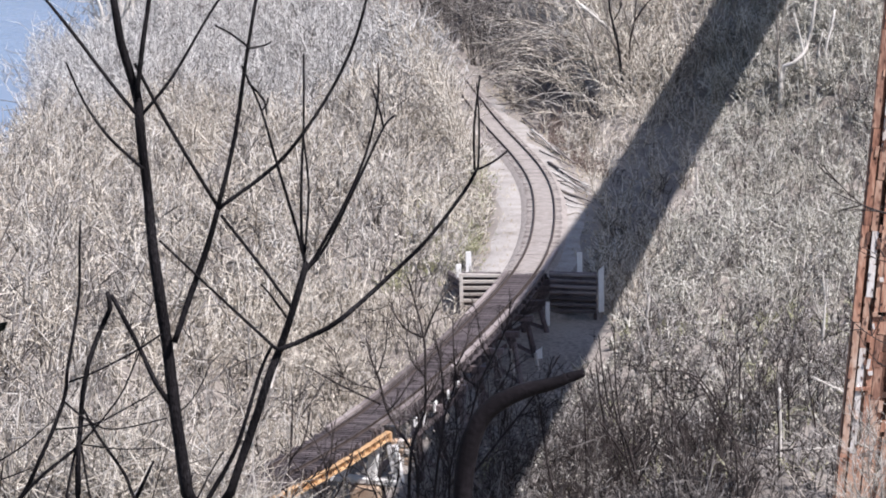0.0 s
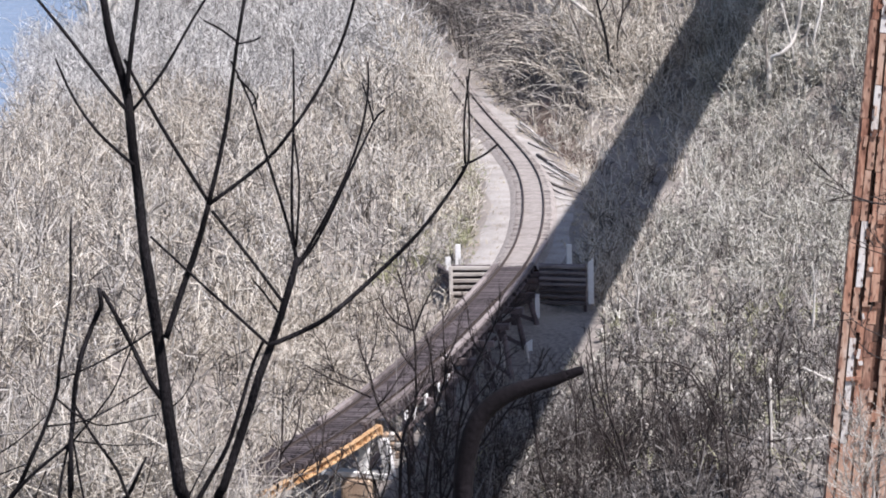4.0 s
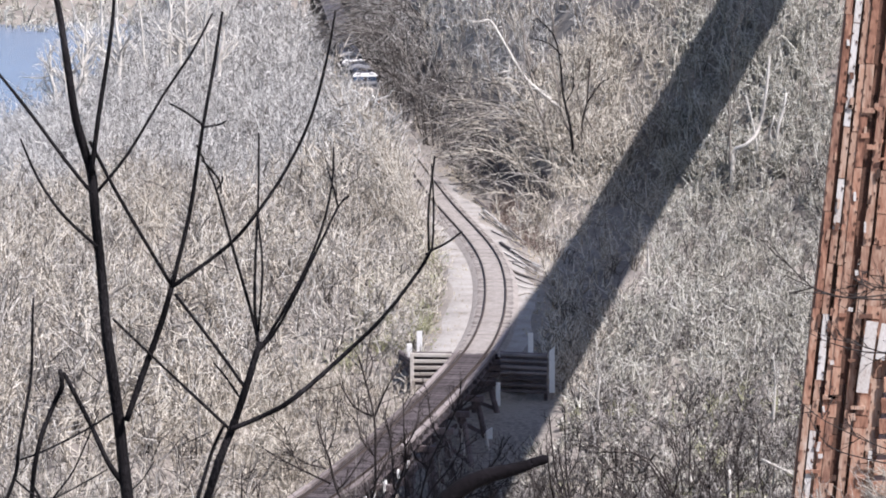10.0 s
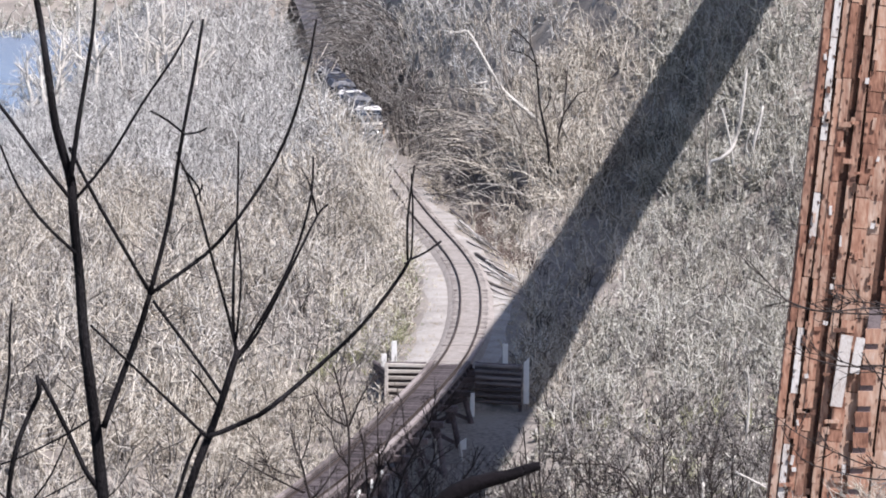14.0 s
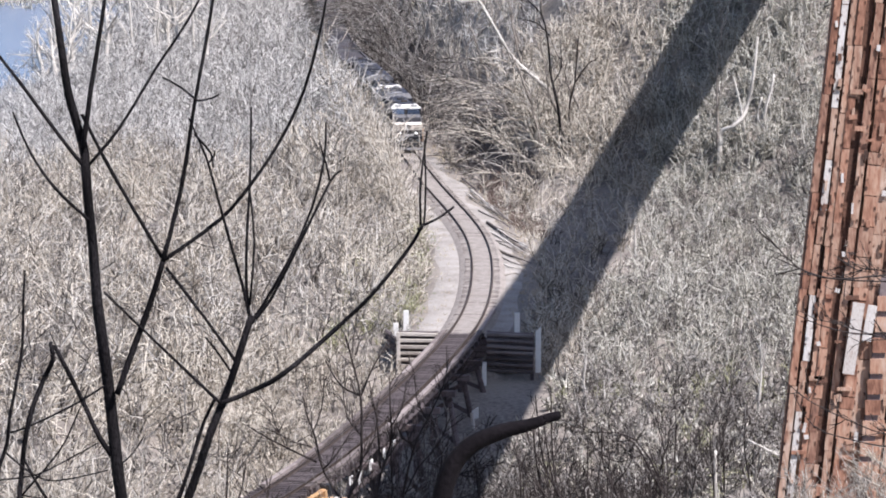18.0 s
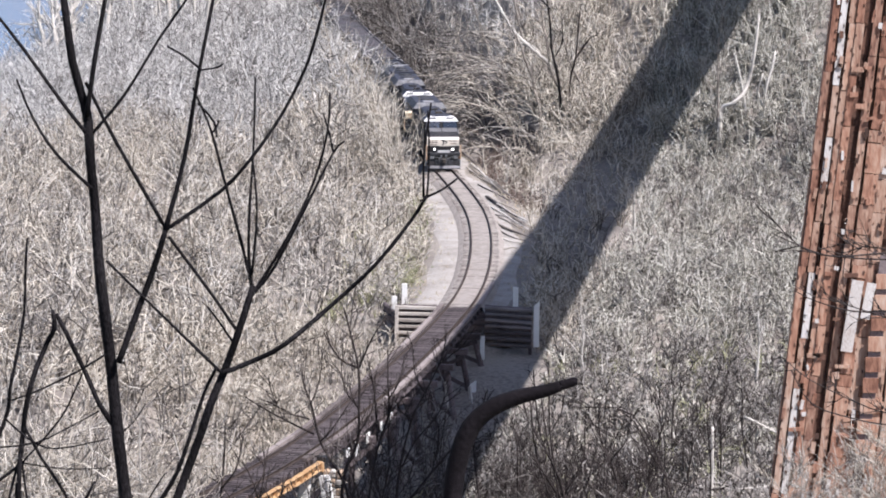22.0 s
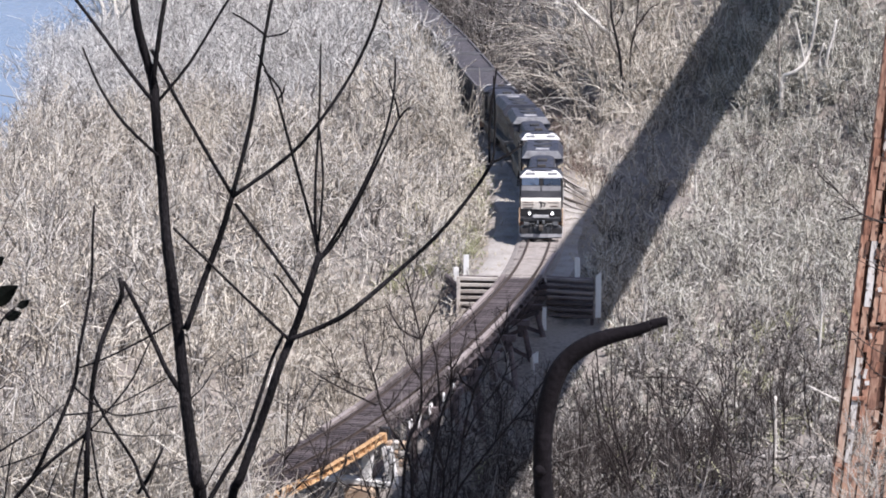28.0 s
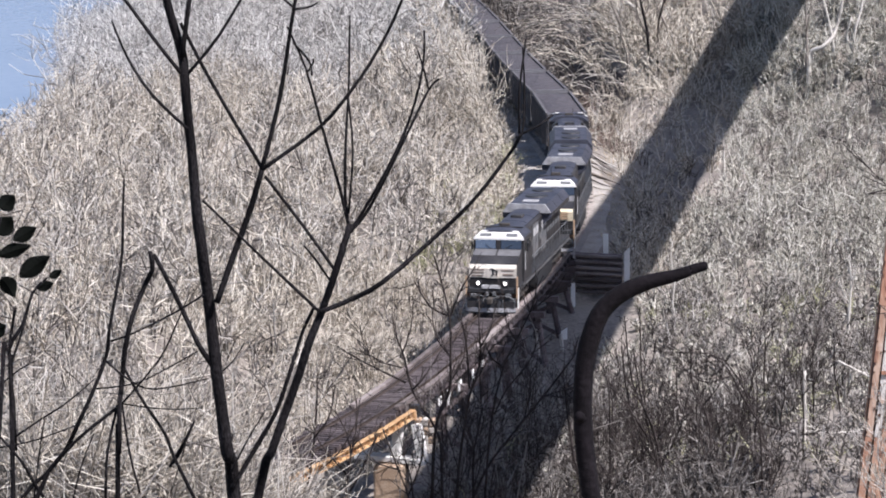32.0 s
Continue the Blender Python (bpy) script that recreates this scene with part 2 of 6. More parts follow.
HOPPER = material("hopper_paint", [(0.3, (0.05, 0.048, 0.05)), (0.55, (0.105, 0.10, 0.105)), (0.75, (0.17, 0.16, 0.16))], 0.8, 0.7, bump=0.2)
HOPPER_RIM = plain("worn_rim", (0.13, 0.13, 0.14), 0.6, spread=0.3)
LAMP = glow("lit_lamp", (1.0, 0.95, 0.86), 3.0)
RED_BARK = material("reddish_twigs", [(0.2, (0.075, 0.05, 0.042)), (0.5, (0.17, 0.125, 0.105)), (0.8, (0.31, 0.25, 0.215))], 0.3, 0.9, bump=0.0, island=0.6)
GRASS = material("dead_grass", [(0.2, (0.28, 0.23, 0.16)), (0.5, (0.46, 0.40, 0.30)), (0.8, (0.60, 0.55, 0.42))], 0.3, 0.95, bump=0.0, island=0.6)
GRASS_GREEN = material("fresh_grass", [(0.2, (0.10, 0.13, 0.04)), (0.5, (0.2, 0.24, 0.08)), (0.8, (0.32, 0.36, 0.16))], 0.3, 0.9, bump=0.0, island=0.6)


# ---- mesh helpers ----
def part(name, bm, mat, parent=None, label=""):
    """Links a bmesh as one mesh object, under a thing or a part."""
    me = bpy.data.meshes.new(name)
    bm.to_mesh(me)
    bm.free()
    me.materials.append(mat)
    return placed(name, me, parent, label)


def placed(name, me, parent=None, label="", m=None):
    ob = new(name, me)
    if parent:
        ob.parent = parent
    if m is not None:
        ob.matrix_basis = m
    if label:
        ob["label"] = label
    return ob


def box(x0, x1, y0, y1, z0, z1, bevel=0.0, bm=None, m=None):
    """A box between two corners, with bevelled edges; added to bm if one is given."""
    bm = bm or bmesh.new()
    at = Matrix.LocRotScale(((x0 + x1) / 2, (y0 + y1) / 2, (z0 + z1) / 2), None, (x1 - x0, y1 - y0, z1 - z0))
    made = bmesh.ops.create_cube(bm, size=1, matrix=(m @ at) if m is not None else at)["verts"]
    if bevel:
        edges = list({e for v in made for e in v.link_edges})
        bmesh.ops.bevel(bm, geom=edges, offset=bevel, segments=1, affect="EDGES")
    return bm


def rod(p0, p1, r0, r1=None, n=8, bm=None):
    """A tapered round bar from p0 to p1."""
    bm = bm or bmesh.new()
    p0, p1 = Vector(p0), Vector(p1)
    turn = (p1 - p0).to_track_quat("Z", "Y")
    bmesh.ops.create_cone(bm, cap_ends=True, segments=n, radius1=r0, radius2=r0 if r1 is None else r1, depth=(p1 - p0).length,
                          matrix=Matrix.LocRotScale((p0 + p1) / 2, turn, None))
    return bm


def beam(p0, p1, w, h, bevel=0.0, bm=None):
    """A squared beam from p0 to p1, w wide and h deep."""
    p0, p1 = Vector(p0), Vector(p1)
    d = (p1 - p0).length
    m = Matrix.LocRotScale((p0 + p1) / 2, (p1 - p0).to_track_quat("Y", "Z"), None)
    return box(-w / 2, w / 2, -d / 2, d / 2, -h / 2, h / 2, bevel, bm, m)


def prism(points, x0, x1, bm=None):
    """A profile of (y, z) points carried from x0 to x1."""
    bm = bm or bmesh.new()
    a = [bm.verts.new((x0, y, z)) for y, z in points]
    b = [bm.verts.new((x1, y, z)) for y, z in points]
    bm.faces.new(a), bm.faces.new(b[::-1])
    for i in range(len(a)):
        j = (i + 1) % len(a)
        bm.faces.new((a[i], b[i], b[j], a[j]))
    bmesh.ops.recalc_face_normals(bm, faces=bm.faces)
    return bm


def tube(points, n=7, smooth=3):
    """A limb through (x, y, z, radius) points, rounded between them by a spline, with an uneven skin."""
    pts = [Vector(p[:3]) for p in points]
    rad = [p[3] for p in points]
    path = []
    for i in range(len(pts) - 1):
        a, b, c, d = pts[max(i - 1, 0)], pts[i], pts[i + 1], pts[min(i + 2, len(pts) - 1)]
        for k in range(smooth):
            u = k / smooth
            path.append((0.5 * (2 * b + (c - a) * u + (2 * a - 5 * b + 4 * c - d) * u * u + (3 * b - a - 3 * c + d) * u ** 3), rad[i] * (1 - u) + rad[i + 1] * u))
    path.append((pts[-1], rad[-1]))
    bm = bmesh.new()
    rings = []
    side = Vector((0, 1, 0))
    for i, (p, r) in enumerate(path):
        way = (path[min(i + 1, len(path) - 1)][0] - path[max(i - 1, 0)][0]).normalized()
        u = way.cross(side).normalized()
        v = way.cross(u)
        ring = []
        for k in range(n):
            a = 2 * math.pi * k / n
            rr = r * (1 + 0.12 * noise.noise(p * 9 + Vector((k, 0, 0))))
            ring.append(bm.verts.new(p + (u * math.cos(a) + v * math.sin(a)) * rr))
        rings.append(ring)
    for a, b in zip(rings, rings[1:]):
        for k in range(n):
            bm.faces.new((a[k], a[(k + 1) % n], b[(k + 1) % n], b[k]))
    bm.faces.new(rings[0]), bm.faces.new(rings[-1][::-1])
    bmesh.ops.recalc_face_normals(bm, faces=bm.faces)
    for f in bm.faces:
        f.smooth = True
    return bm


def thing(name, at, label, category, group=""):
    ob = new(name)
    ob.empty_display_size = 0.3
    ob.matrix_basis = at
    return tagged(ob, label, category, group)


def mesh_from(name, verts, faces, mat, label="", category="", kind="stuff", parent=None):
    """One large mesh out of arrays: verts (n, 3), faces (m, k)."""
    me = bpy.data.meshes.new(name)
    k = faces.shape[1]
    me.vertices.add(len(verts))
    me.vertices.foreach_set("co", np.ascontiguousarray(verts, dtype=np.float32).ravel())
    me.loops.add(faces.size)
    me.loops.foreach_set("vertex_index", np.ascontiguousarray(faces, dtype=np.int32).ravel())
    me.polygons.add(len(faces))
    me.polygons.foreach_set("loop_start", np.arange(0, faces.size, k, dtype=np.int32))
    me.polygons.foreach_set("loop_total", np.full(len(faces), k, dtype=np.int32))
    me.update(calc_edges=True)
    me.materials.append(mat)
    ob = placed(name, me, parent)
    return tagged(ob, label, category, kind=kind)


# ---- the plan: track and land ----
TX = np.array([-25.6, -19.2, -13.9, -7.6, -1.9, 1.3, 1.65, 0.6, -2.45, -6.0, -8.3, -10.5, -13.5, -18.0, -31.0])
TY = np.array([580, 480, 401, 345, 287, 255, 236, 214, 192, 172.5, 162.5, 155, 147, 137, 112.0])


def spline(xs, ys):
    """Second derivatives of the natural cubic spline through (xs, ys), xs rising."""
    n = len(xs)
    a, r = np.eye(n), np.zeros(n)
    for i in range(1, n - 1):
        h0, h1 = xs[i] - xs[i - 1], xs[i + 1] - xs[i]
        a[i, i - 1:i + 2] = h0, 2 * (h0 + h1), h1
        r[i] = 6 * ((ys[i + 1] - ys[i]) / h1 - (ys[i] - ys[i - 1]) / h0)
    return np.linalg.solve(a, r)


SY, SX = TY[::-1].copy(), TX[::-1].copy()
SM = spline(SY, SX)


def track_x(y):
    """The track's centre line."""
    y = np.asarray(y, dtype=float)
    i = np.clip(np.searchsorted(SY, y) - 1, 0, len(SY) - 2)
    h = SY[i + 1] - SY[i]
    a, b = (SY[i + 1] - y) / h, (y - SY[i]) / h
    return a * SX[i] + b * SX[i + 1] + ((a ** 3 - a) * SM[i] + (b ** 3 - b) * SM[i + 1]) * h * h / 6


LINE_Y = np.arange(113, 580, 0.25)[::-1]
LINE_X = track_x(LINE_Y)
LINE_S = np.concatenate([[0], np.cumsum(np.hypot(np.diff(LINE_X), np.diff(LINE_Y)))])


def on_track(s):
    """Place on the centre line, s metres down the line from its far end."""
    return Vector((np.interp(s, LINE_S, LINE_X), np.interp(s, LINE_S, LINE_Y), 0))


def s_of(y):
    return float(np.interp(-y, -LINE_Y, LINE_S))


def track_pose(s, z=0.0):
    a, b = on_track(s - 0.3), on_track(s + 0.3)
    p = on_track(s)
    return pose(p.x, p.y, z, 0, 0, math.degrees(math.atan2(b.y - a.y, b.x - a.x)) - 90)


def ramp(x, a, b):
    t = np.clip((np.asarray(x, dtype=float) - a) / (b - a), 0, 1)
    return t * t * (3 - 2 * t)


WALL_Y = 208.5                                # where the trestle meets the bank


def land(x, y):
    """Height of the ground."""
    x, y = np.asarray(x, dtype=float), np.asarray(y, dtype=float)
    d = x - track_x(np.clip(y, 113, 580))
    z = -2.2 + 0.5 * np.sin(x * 0.21 + y * 0.07) + 0.4 * np.sin(y * 0.13 - x * 0.11) + 0.25 * np.sin(x * 0.6) * np.sin(y * 0.5)
    z = z - 8.5 * ramp(-x - 0.02 * (y - 200), 41, 57)                              # down to the river
    edge = WALL_Y - 0.35 * d                                                       # line of the wing walls
    near = 1 - ramp(np.abs(d - 1), 9, 24)
    z = z * (1 - near * ramp(edge + 9 - y, 0, 4)) + near * ramp(edge + 9 - y, 0, 4) * (-2.9 - 2.3 * ramp(edge - y, 1, 26))   # the hollow under the trestle
    rise = ramp(y + 1.4 * d, 268, 440) * ramp(d, 5, 34)
    z = z + 34 * rise + 7.5 * ramp(d, 3.6, 13) * ramp(y, 266, 310)                 # wooded hill beside the cutting
    z = z + 40 * ramp(y, 470, 760) * ramp(x, -75, -30)
    z = z + 22 * ramp(y, 690, 830) * (1 - ramp(x, -62, -36))                        # far bank of the river
    bank = (1 - ramp(np.abs(d + 0.2), 3.6, 6.0)) * ramp(y, edge + 0.25, edge + 0.8)
    z = z * (1 - bank) + (-0.55) * bank
    z = z + 3.2 * (1 - ramp(np.hypot(x - 17, (y - 122) * 0.6), 6, 24))             # knoll under the tower
    z = z + 34.3 * ramp(30 - y, 0, 28) * (1 - 0.25 * ramp(np.abs(x), 30, 160))     # the bluff
    return z


def ground_sheet():
    def axis(lo, hi, step, far):
        core = np.arange(lo, hi + step, step)
        out, s = [], step
        p = hi
        while p < far:
            s *= 1.35
            p += s
            out.append(p)
        back, s, p = [], step, lo
        while p > -far:
            s *= 1.35
            p -= s
            back.append(p)
        return np.array(back[::-1] + list(core) + out)
    xs, ys = axis(-76, 56, 1.1, 2600), axis(0, 470, 1.5, 3000)
    gx, gy = np.meshgrid(xs, ys)
    gz = land(gx, gy)
    v = np.stack([gx, gy, gz], -1).reshape(-1, 3)
    nx, ny = len(xs), len(ys)
    i = (np.arange(ny - 1)[:, None] * nx + np.arange(nx - 1)[None]).ravel()
    ob = mesh_from("ground", v, np.stack([i, i + 1, i + nx + 1, i + nx], -1), GROUND, "leaf-littered valley floor with dry grass and low mounds", "ground", "structure")
    ob.data.polygons.foreach_set("use_smooth", np.ones(len(ob.data.polygons), dtype=bool))


ground_sheet()


def river():
    xs, ys = np.linspace(-700, -20, 60), np.linspace(150, 1500, 60)
    gx, gy = np.meshgrid(xs, ys)
    v = np.stack([gx, gy, np.full_like(gx, -7.9)], -1).reshape(-1, 3)
    i = (np.arange(59)[:, None] * 60 + np.arange(59)[None]).ravel()
    mesh_from("river_water", v, np.stack([i, i + 1, i + 61, i + 60], -1), WATER, "wide calm river, the blue sky's reflection partly in its colour", "river", "structure")


river()


def ribbon(name, mat, left, right, y0, y1, z, label, category, crown=0.0, step=0.8, jag=0.0):
    """A strip of ground cover along the track, between two offsets from its centre."""
    ys = np.arange(y0, y1, step)
    k = 9
    u = np.linspace(0, 1, k)
    cx = track_x(ys)
    l = left + jag * np.array([noise.noise(Vector((0, y * 0.09, 0))) for y in ys])
    r = right + jag * np.array([noise.noise(Vector((7, y * 0.09, 0))) for y in ys])
    gx = cx[:, None] + l[:, None] * (1 - u) + r[:, None] * u
    gy = np.repeat(ys[:, None], k, 1)
    base = land(gx, gy)
    gz = np.maximum(base + 0.07, z - crown * (2 * u - 1) ** 2)
    gz[:, 0], gz[:, -1] = base[:, 0] - 0.25, base[:, -1] - 0.25
    if crown:
        gz[:, 0], gz[:, -1] = base[:, 0] - 0.1, base[:, -1] - 0.1
    v = np.stack([gx, gy, gz], -1).reshape(-1, 3)
    i = (np.arange(len(ys) - 1)[:, None] * k + np.arange(k - 1)[None]).ravel()
    return mesh_from(name, v, np.stack([i, i + 1, i + k + 1, i + k], -1), mat, label, category, "structure")


ribbon("gravel_bench", GRAVEL, -4.2, 3.6, WALL_Y + 1.6, 318, -0.5, "pale gravel bench along the railway bank", "gravel", jag=1.3, step=0.6)
# dark strip laid on the slope, standing in for the cutting's shade
ribbon("cutting_bank", CUTTING_SHADE, 3.9, 9.6, 286, 415, -99, "dark ground strip for the shade in the steep railway cutting", "bank", jag=1.5, step=1.2)
ribbon("ballast_bed", BALLAST, -1.9, 1.9, WALL_Y + 0.4, 560, -0.158, "brown-grey crushed stone ballast under the rails", "ballast", crown=0.13)


# ---- railway track ----
def rails():
    track = tagged(new("railway_track"), "curved single railway track with rusty rails on timber ties", "railway track", kind="structure")
    for side in (-1, 1):
        prof = [(-0.07, -0.16), (0.07, -0.16), (0.07, -0.14), (0.02, -0.125), (0.02, -0.04), (0.037, -0.035), (0.037, 0), (-0.037, 0), (-0.037, -0.035), (-0.02, -0.04), (-0.02, -0.125), (-0.07, -0.14)]
        k = len(prof)
        ss = np.arange(0, LINE_S[-1] - 1, 1.5)
        verts = []
        for s in ss:
            m = track_pose(s)
            verts += [(m @ Vector((side * 0.7525 + px, 0, pz)))[:] for px, pz in prof]
        i = (np.arange(len(ss) - 1)[:, None] * k + np.arange(k)[None])
        j = (np.arange(len(ss) - 1)[:, None] * k + (np.arange(k)[None] + 1) % k)
        ob = mesh_from("rail", np.array(verts), np.stack([i, j, j + k, i + k], -1).reshape(-1, 4), RAIL, "rust-brown steel rail", kind="", parent=track)
    tie = bpy.data.meshes.new("tie")
    bm = box(-1.3, 1.3, -0.11, 0.11, -0.36, -0.155, 0.015)
    bm.to_mesh(tie)
    bm.free()
    tie.materials.append(OLD_TIE)
    rng = random.Random(4)
    s = s_of(WALL_Y + 1.0)
    while s > s_of(330):
        placed("tie", tie, track, m=track_pose(s) @ pose(rng.uniform(-0.05, 0.05), 0, rng.choice((-0.004, -0.02, -0.035, -0.05)), 0, 0, rng.uniform(-2, 2)))
        s -= 0.53
    return track


rails()


# ---- viaduct overhead: its deck throws the broad shadow, its tower stands beside the view ----
DECK_Z = 45.0


def deck_x(y):
    return 35.9 + 0.121 * (y - 250)


def viaduct():
    v = thing("viaduct", pose(0, 0, 0), "tall single-track viaduct on a rust-red riveted steel tower", "bridge")
    a, b = Vector((deck_x(22), 22, DECK_Z)), Vector((deck_x(430), 430, DECK_Z))
    part("deck", beam(a, b, 6.0, 0.6), TIMBER, v, "weathered timber deck")
    for s in (-1.4, 1.4):
        o = Vector((s, 0, -1.5))
        part("girder", beam(a + o, b + o, 0.5, 2.4), RUST, v, "rusted plate girder")
    # an abutment on the bluff, and a far pier
    part("abutment", box(deck_x(22) - 3, deck_x(22) + 3, 20, 25, float(land(deck_x(22), 24)) - 2, DECK_Z - 0.3, 0.15), CONCRETE, v, "concrete abutment")
    part("pier", box(deck_x(400) - 2, deck_x(400) + 2, 398, 402, float(land(deck_x(400), 400)) - 1, DECK_Z - 2.7, 0.1), CONCRETE, v, "concrete pier")
    return v


viaduct()


def tower():
    """One battered steel tower: built-up legs of angles and plates, battens, lacing, cross struts and cover plates."""
    rng = random.Random(5)
    y0 = 125.0
    cx, top, foot = deck_x(y0), DECK_Z - 2.7, float(land(deck_x(y0) - 6, y0)) - 0.5
    bat = 0.1
    t = thing("viaduct_tower", pose(cx, y0, 0), "rust-red riveted steel tower with patchy white plates", "bridge tower")

    def at(u, z, y=0.0):
        """A point on the sloping face: u metres from its outer edge."""
        return Vector((13.4 - cx - bat * (17 - z) + u, y, z))
    # upright strips of riveted plates, from the outer edge inwards: where each begins and ends, how far it lies back, lengths of its plates
    LONG, MID, SHORT = (2.6, 3.8, 5.2), (1.3, 2.0, 2.9), (0.5, 0.8, 1.2)
    # slits and set-back strips in darker rust, their shade put into the colour
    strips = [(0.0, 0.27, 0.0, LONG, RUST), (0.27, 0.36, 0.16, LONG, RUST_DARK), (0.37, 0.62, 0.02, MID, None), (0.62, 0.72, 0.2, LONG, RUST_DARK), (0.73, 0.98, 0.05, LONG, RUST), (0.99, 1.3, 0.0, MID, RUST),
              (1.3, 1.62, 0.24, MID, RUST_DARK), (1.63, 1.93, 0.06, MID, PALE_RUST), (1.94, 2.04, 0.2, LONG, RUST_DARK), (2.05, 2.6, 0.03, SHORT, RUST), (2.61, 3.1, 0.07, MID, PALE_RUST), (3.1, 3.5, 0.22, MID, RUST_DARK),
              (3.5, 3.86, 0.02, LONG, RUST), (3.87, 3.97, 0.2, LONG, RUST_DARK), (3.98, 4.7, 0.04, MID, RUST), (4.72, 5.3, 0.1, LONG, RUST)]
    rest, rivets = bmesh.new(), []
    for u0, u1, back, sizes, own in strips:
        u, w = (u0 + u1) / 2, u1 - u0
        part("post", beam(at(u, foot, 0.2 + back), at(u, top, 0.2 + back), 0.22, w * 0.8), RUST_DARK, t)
        z = foot + rng.random()
        while z < 33:
            h = rng.choice(sizes)
            mat = own or (PATCHY_WHITE if rng.random() < 0.62 else PALE_RUST)
            if mat is RUST and rng.random() < 0.33:
                mat = PALE_RUST
            y = back - rng.random() * 0.03
            slip = rng.uniform(-0.045, 0.045)
            lo, hi = at(u + slip, z, y), at(u + slip, z + h - rng.choice((0.012, 0.02, 0.04)), y)
            if 5.0 < z < 27:
                part("plate", beam(lo, hi, 0.05, w * rng.uniform(0.94, 1.04)), mat, t, "patchy white plate" if mat is PATCHY_WHITE else "")
                # rivet heads and lost patches along the plate
                if own is not RUST_DARK and w > 0.24:
                    for i in range(int(h / 0.45)):
                        q = at(u + slip + rng.choice((-0.36, 0.36)) * w, z + 0.2 + 0.45 * i + rng.uniform(-0.1, 0.1), y - 0.035)
                        rivets.append((q, rng.uniform(0.04, 0.16), rng.uniform(0.03, 0.07)))
            else:
                beam(lo, hi, 0.05, w, bm=rest)
            z += h
    tagged(part("plating", rest, RUST, t), kind="stuff")
    studs = bmesh.new()
    for q, h, w in rivets:
        beam(q, q + Vector((-bat * h, 0, h)), 0.04, w, bm=studs)
    tagged(part("rivets", studs, RUST_DARK, t, "dark rivet heads and rusted-through spots"), kind="stuff")
    # batten plates that tie the strips together, and small straps
    for i in range(26):
        z, u = 5.5 + rng.random() * 20, rng.uniform(0.2, 4.2)
        part("batten", beam(at(u, z, -0.08), at(u + rng.uniform(0.25, 0.6), z + rng.uniform(-0.04, 0.04), -0.08), 0.06, rng.uniform(0.08, 0.2)), rng.choice((RUST, RUST, PALE_RUST, RUST_DARK)), t)
    for i in range(120):
        z, u = 5.5 + rng.random() * 20, rng.uniform(0.05, 4.6)
        part("strap", beam(at(u, z, -0.07), at(u + rng.uniform(-0.05, 0.05), z + rng.uniform(0.12, 0.5), -0.07), 0.05, rng.uniform(0.07, 0.18)), rng.choice((RUST, PALE_RUST, PALE_RUST, RUST_DARK, PATCHY_WHITE)), t)
    # ladder-like battens beside the white cover plate; a dark strip paints the shaded openings
    part("recess", beam(at(3.32, 7.6, -0.12), at(3.32, 15.8, -0.12), 0.04, 0.5), CREOSOTE, t, "dark strip behind the battens for shaded openings")
    for k in range(9):
        z = 8.2 + k * 0.82
        part("batten", beam(at(3.02, z, -0.2), at(3.62, z, -0.2), 0.08, 0.58), RUST, t)
    part("cover_plate", beam(at(2.2, 12.0, -0.28), at(2.3, 14.8, -0.28), 0.05, 0.46), PATCHY_WHITE, t, "white cover plate")
    part("cover_plate", beam(at(2.75, 13.3, -0.26), at(2.85, 14.7, -0.26), 0.05, 0.36), PATCHY_WHITE, t, "white cover plate")
    # the backing web of the leg, and the other leg
    web = bmesh.new()
    vs = [web.verts.new(at(u, z, 0.45)) for u, z in ((0.0, foot), (5.6, foot), (5.6, top), (0.0, top))]
    vs2 = [web.verts.new(p.co + Vector((0, 0.2, 0))) for p in vs]
    web.faces.new(vs), web.faces.new(vs2[::-1])
    for k in range(4):
        web.faces.new((vs[k], vs2[k], vs2[(k + 1) % 4], vs[(k + 1) % 4]))
    bmesh.ops.recalc_face_normals(web, faces=web.faces)
    part("web_plate", web, RUST, t, "rusted web plate")
    for z in np.arange(foot + 3, top, 6.0):
        part("strut", beam(at(0.9, z, 2.5), (6 + bat * (17 - z), 2.5, z), 0.35, 0.35), RUST, t)
        part("brace", beam(at(0.9, z, 2.6), (6 + bat * (11 - z), 2.6, z + 6), 0.2, 0.2), RUST, t)
    part("cap_beam", box(-4.8, 4.8, -0.4, 7.6, top - 0.3, top + 0.3), RUST, t)
    for y in (0.5, 7.0):
        part("leg", beam((6.4 + bat * (17 - foot), y, foot), (6.4 - bat * (top - 17), y, top), 0.9, 0.9), RUST, t)
    part("leg", beam((-4.0 - bat * (17 - foot), 7.0, foot), (-4.0 + bat * (top - 17), 7.0, top), 0.9, 0.9), RUST, t)


tower()


# ---- trestle ----
TRESTLE_END = 140.0


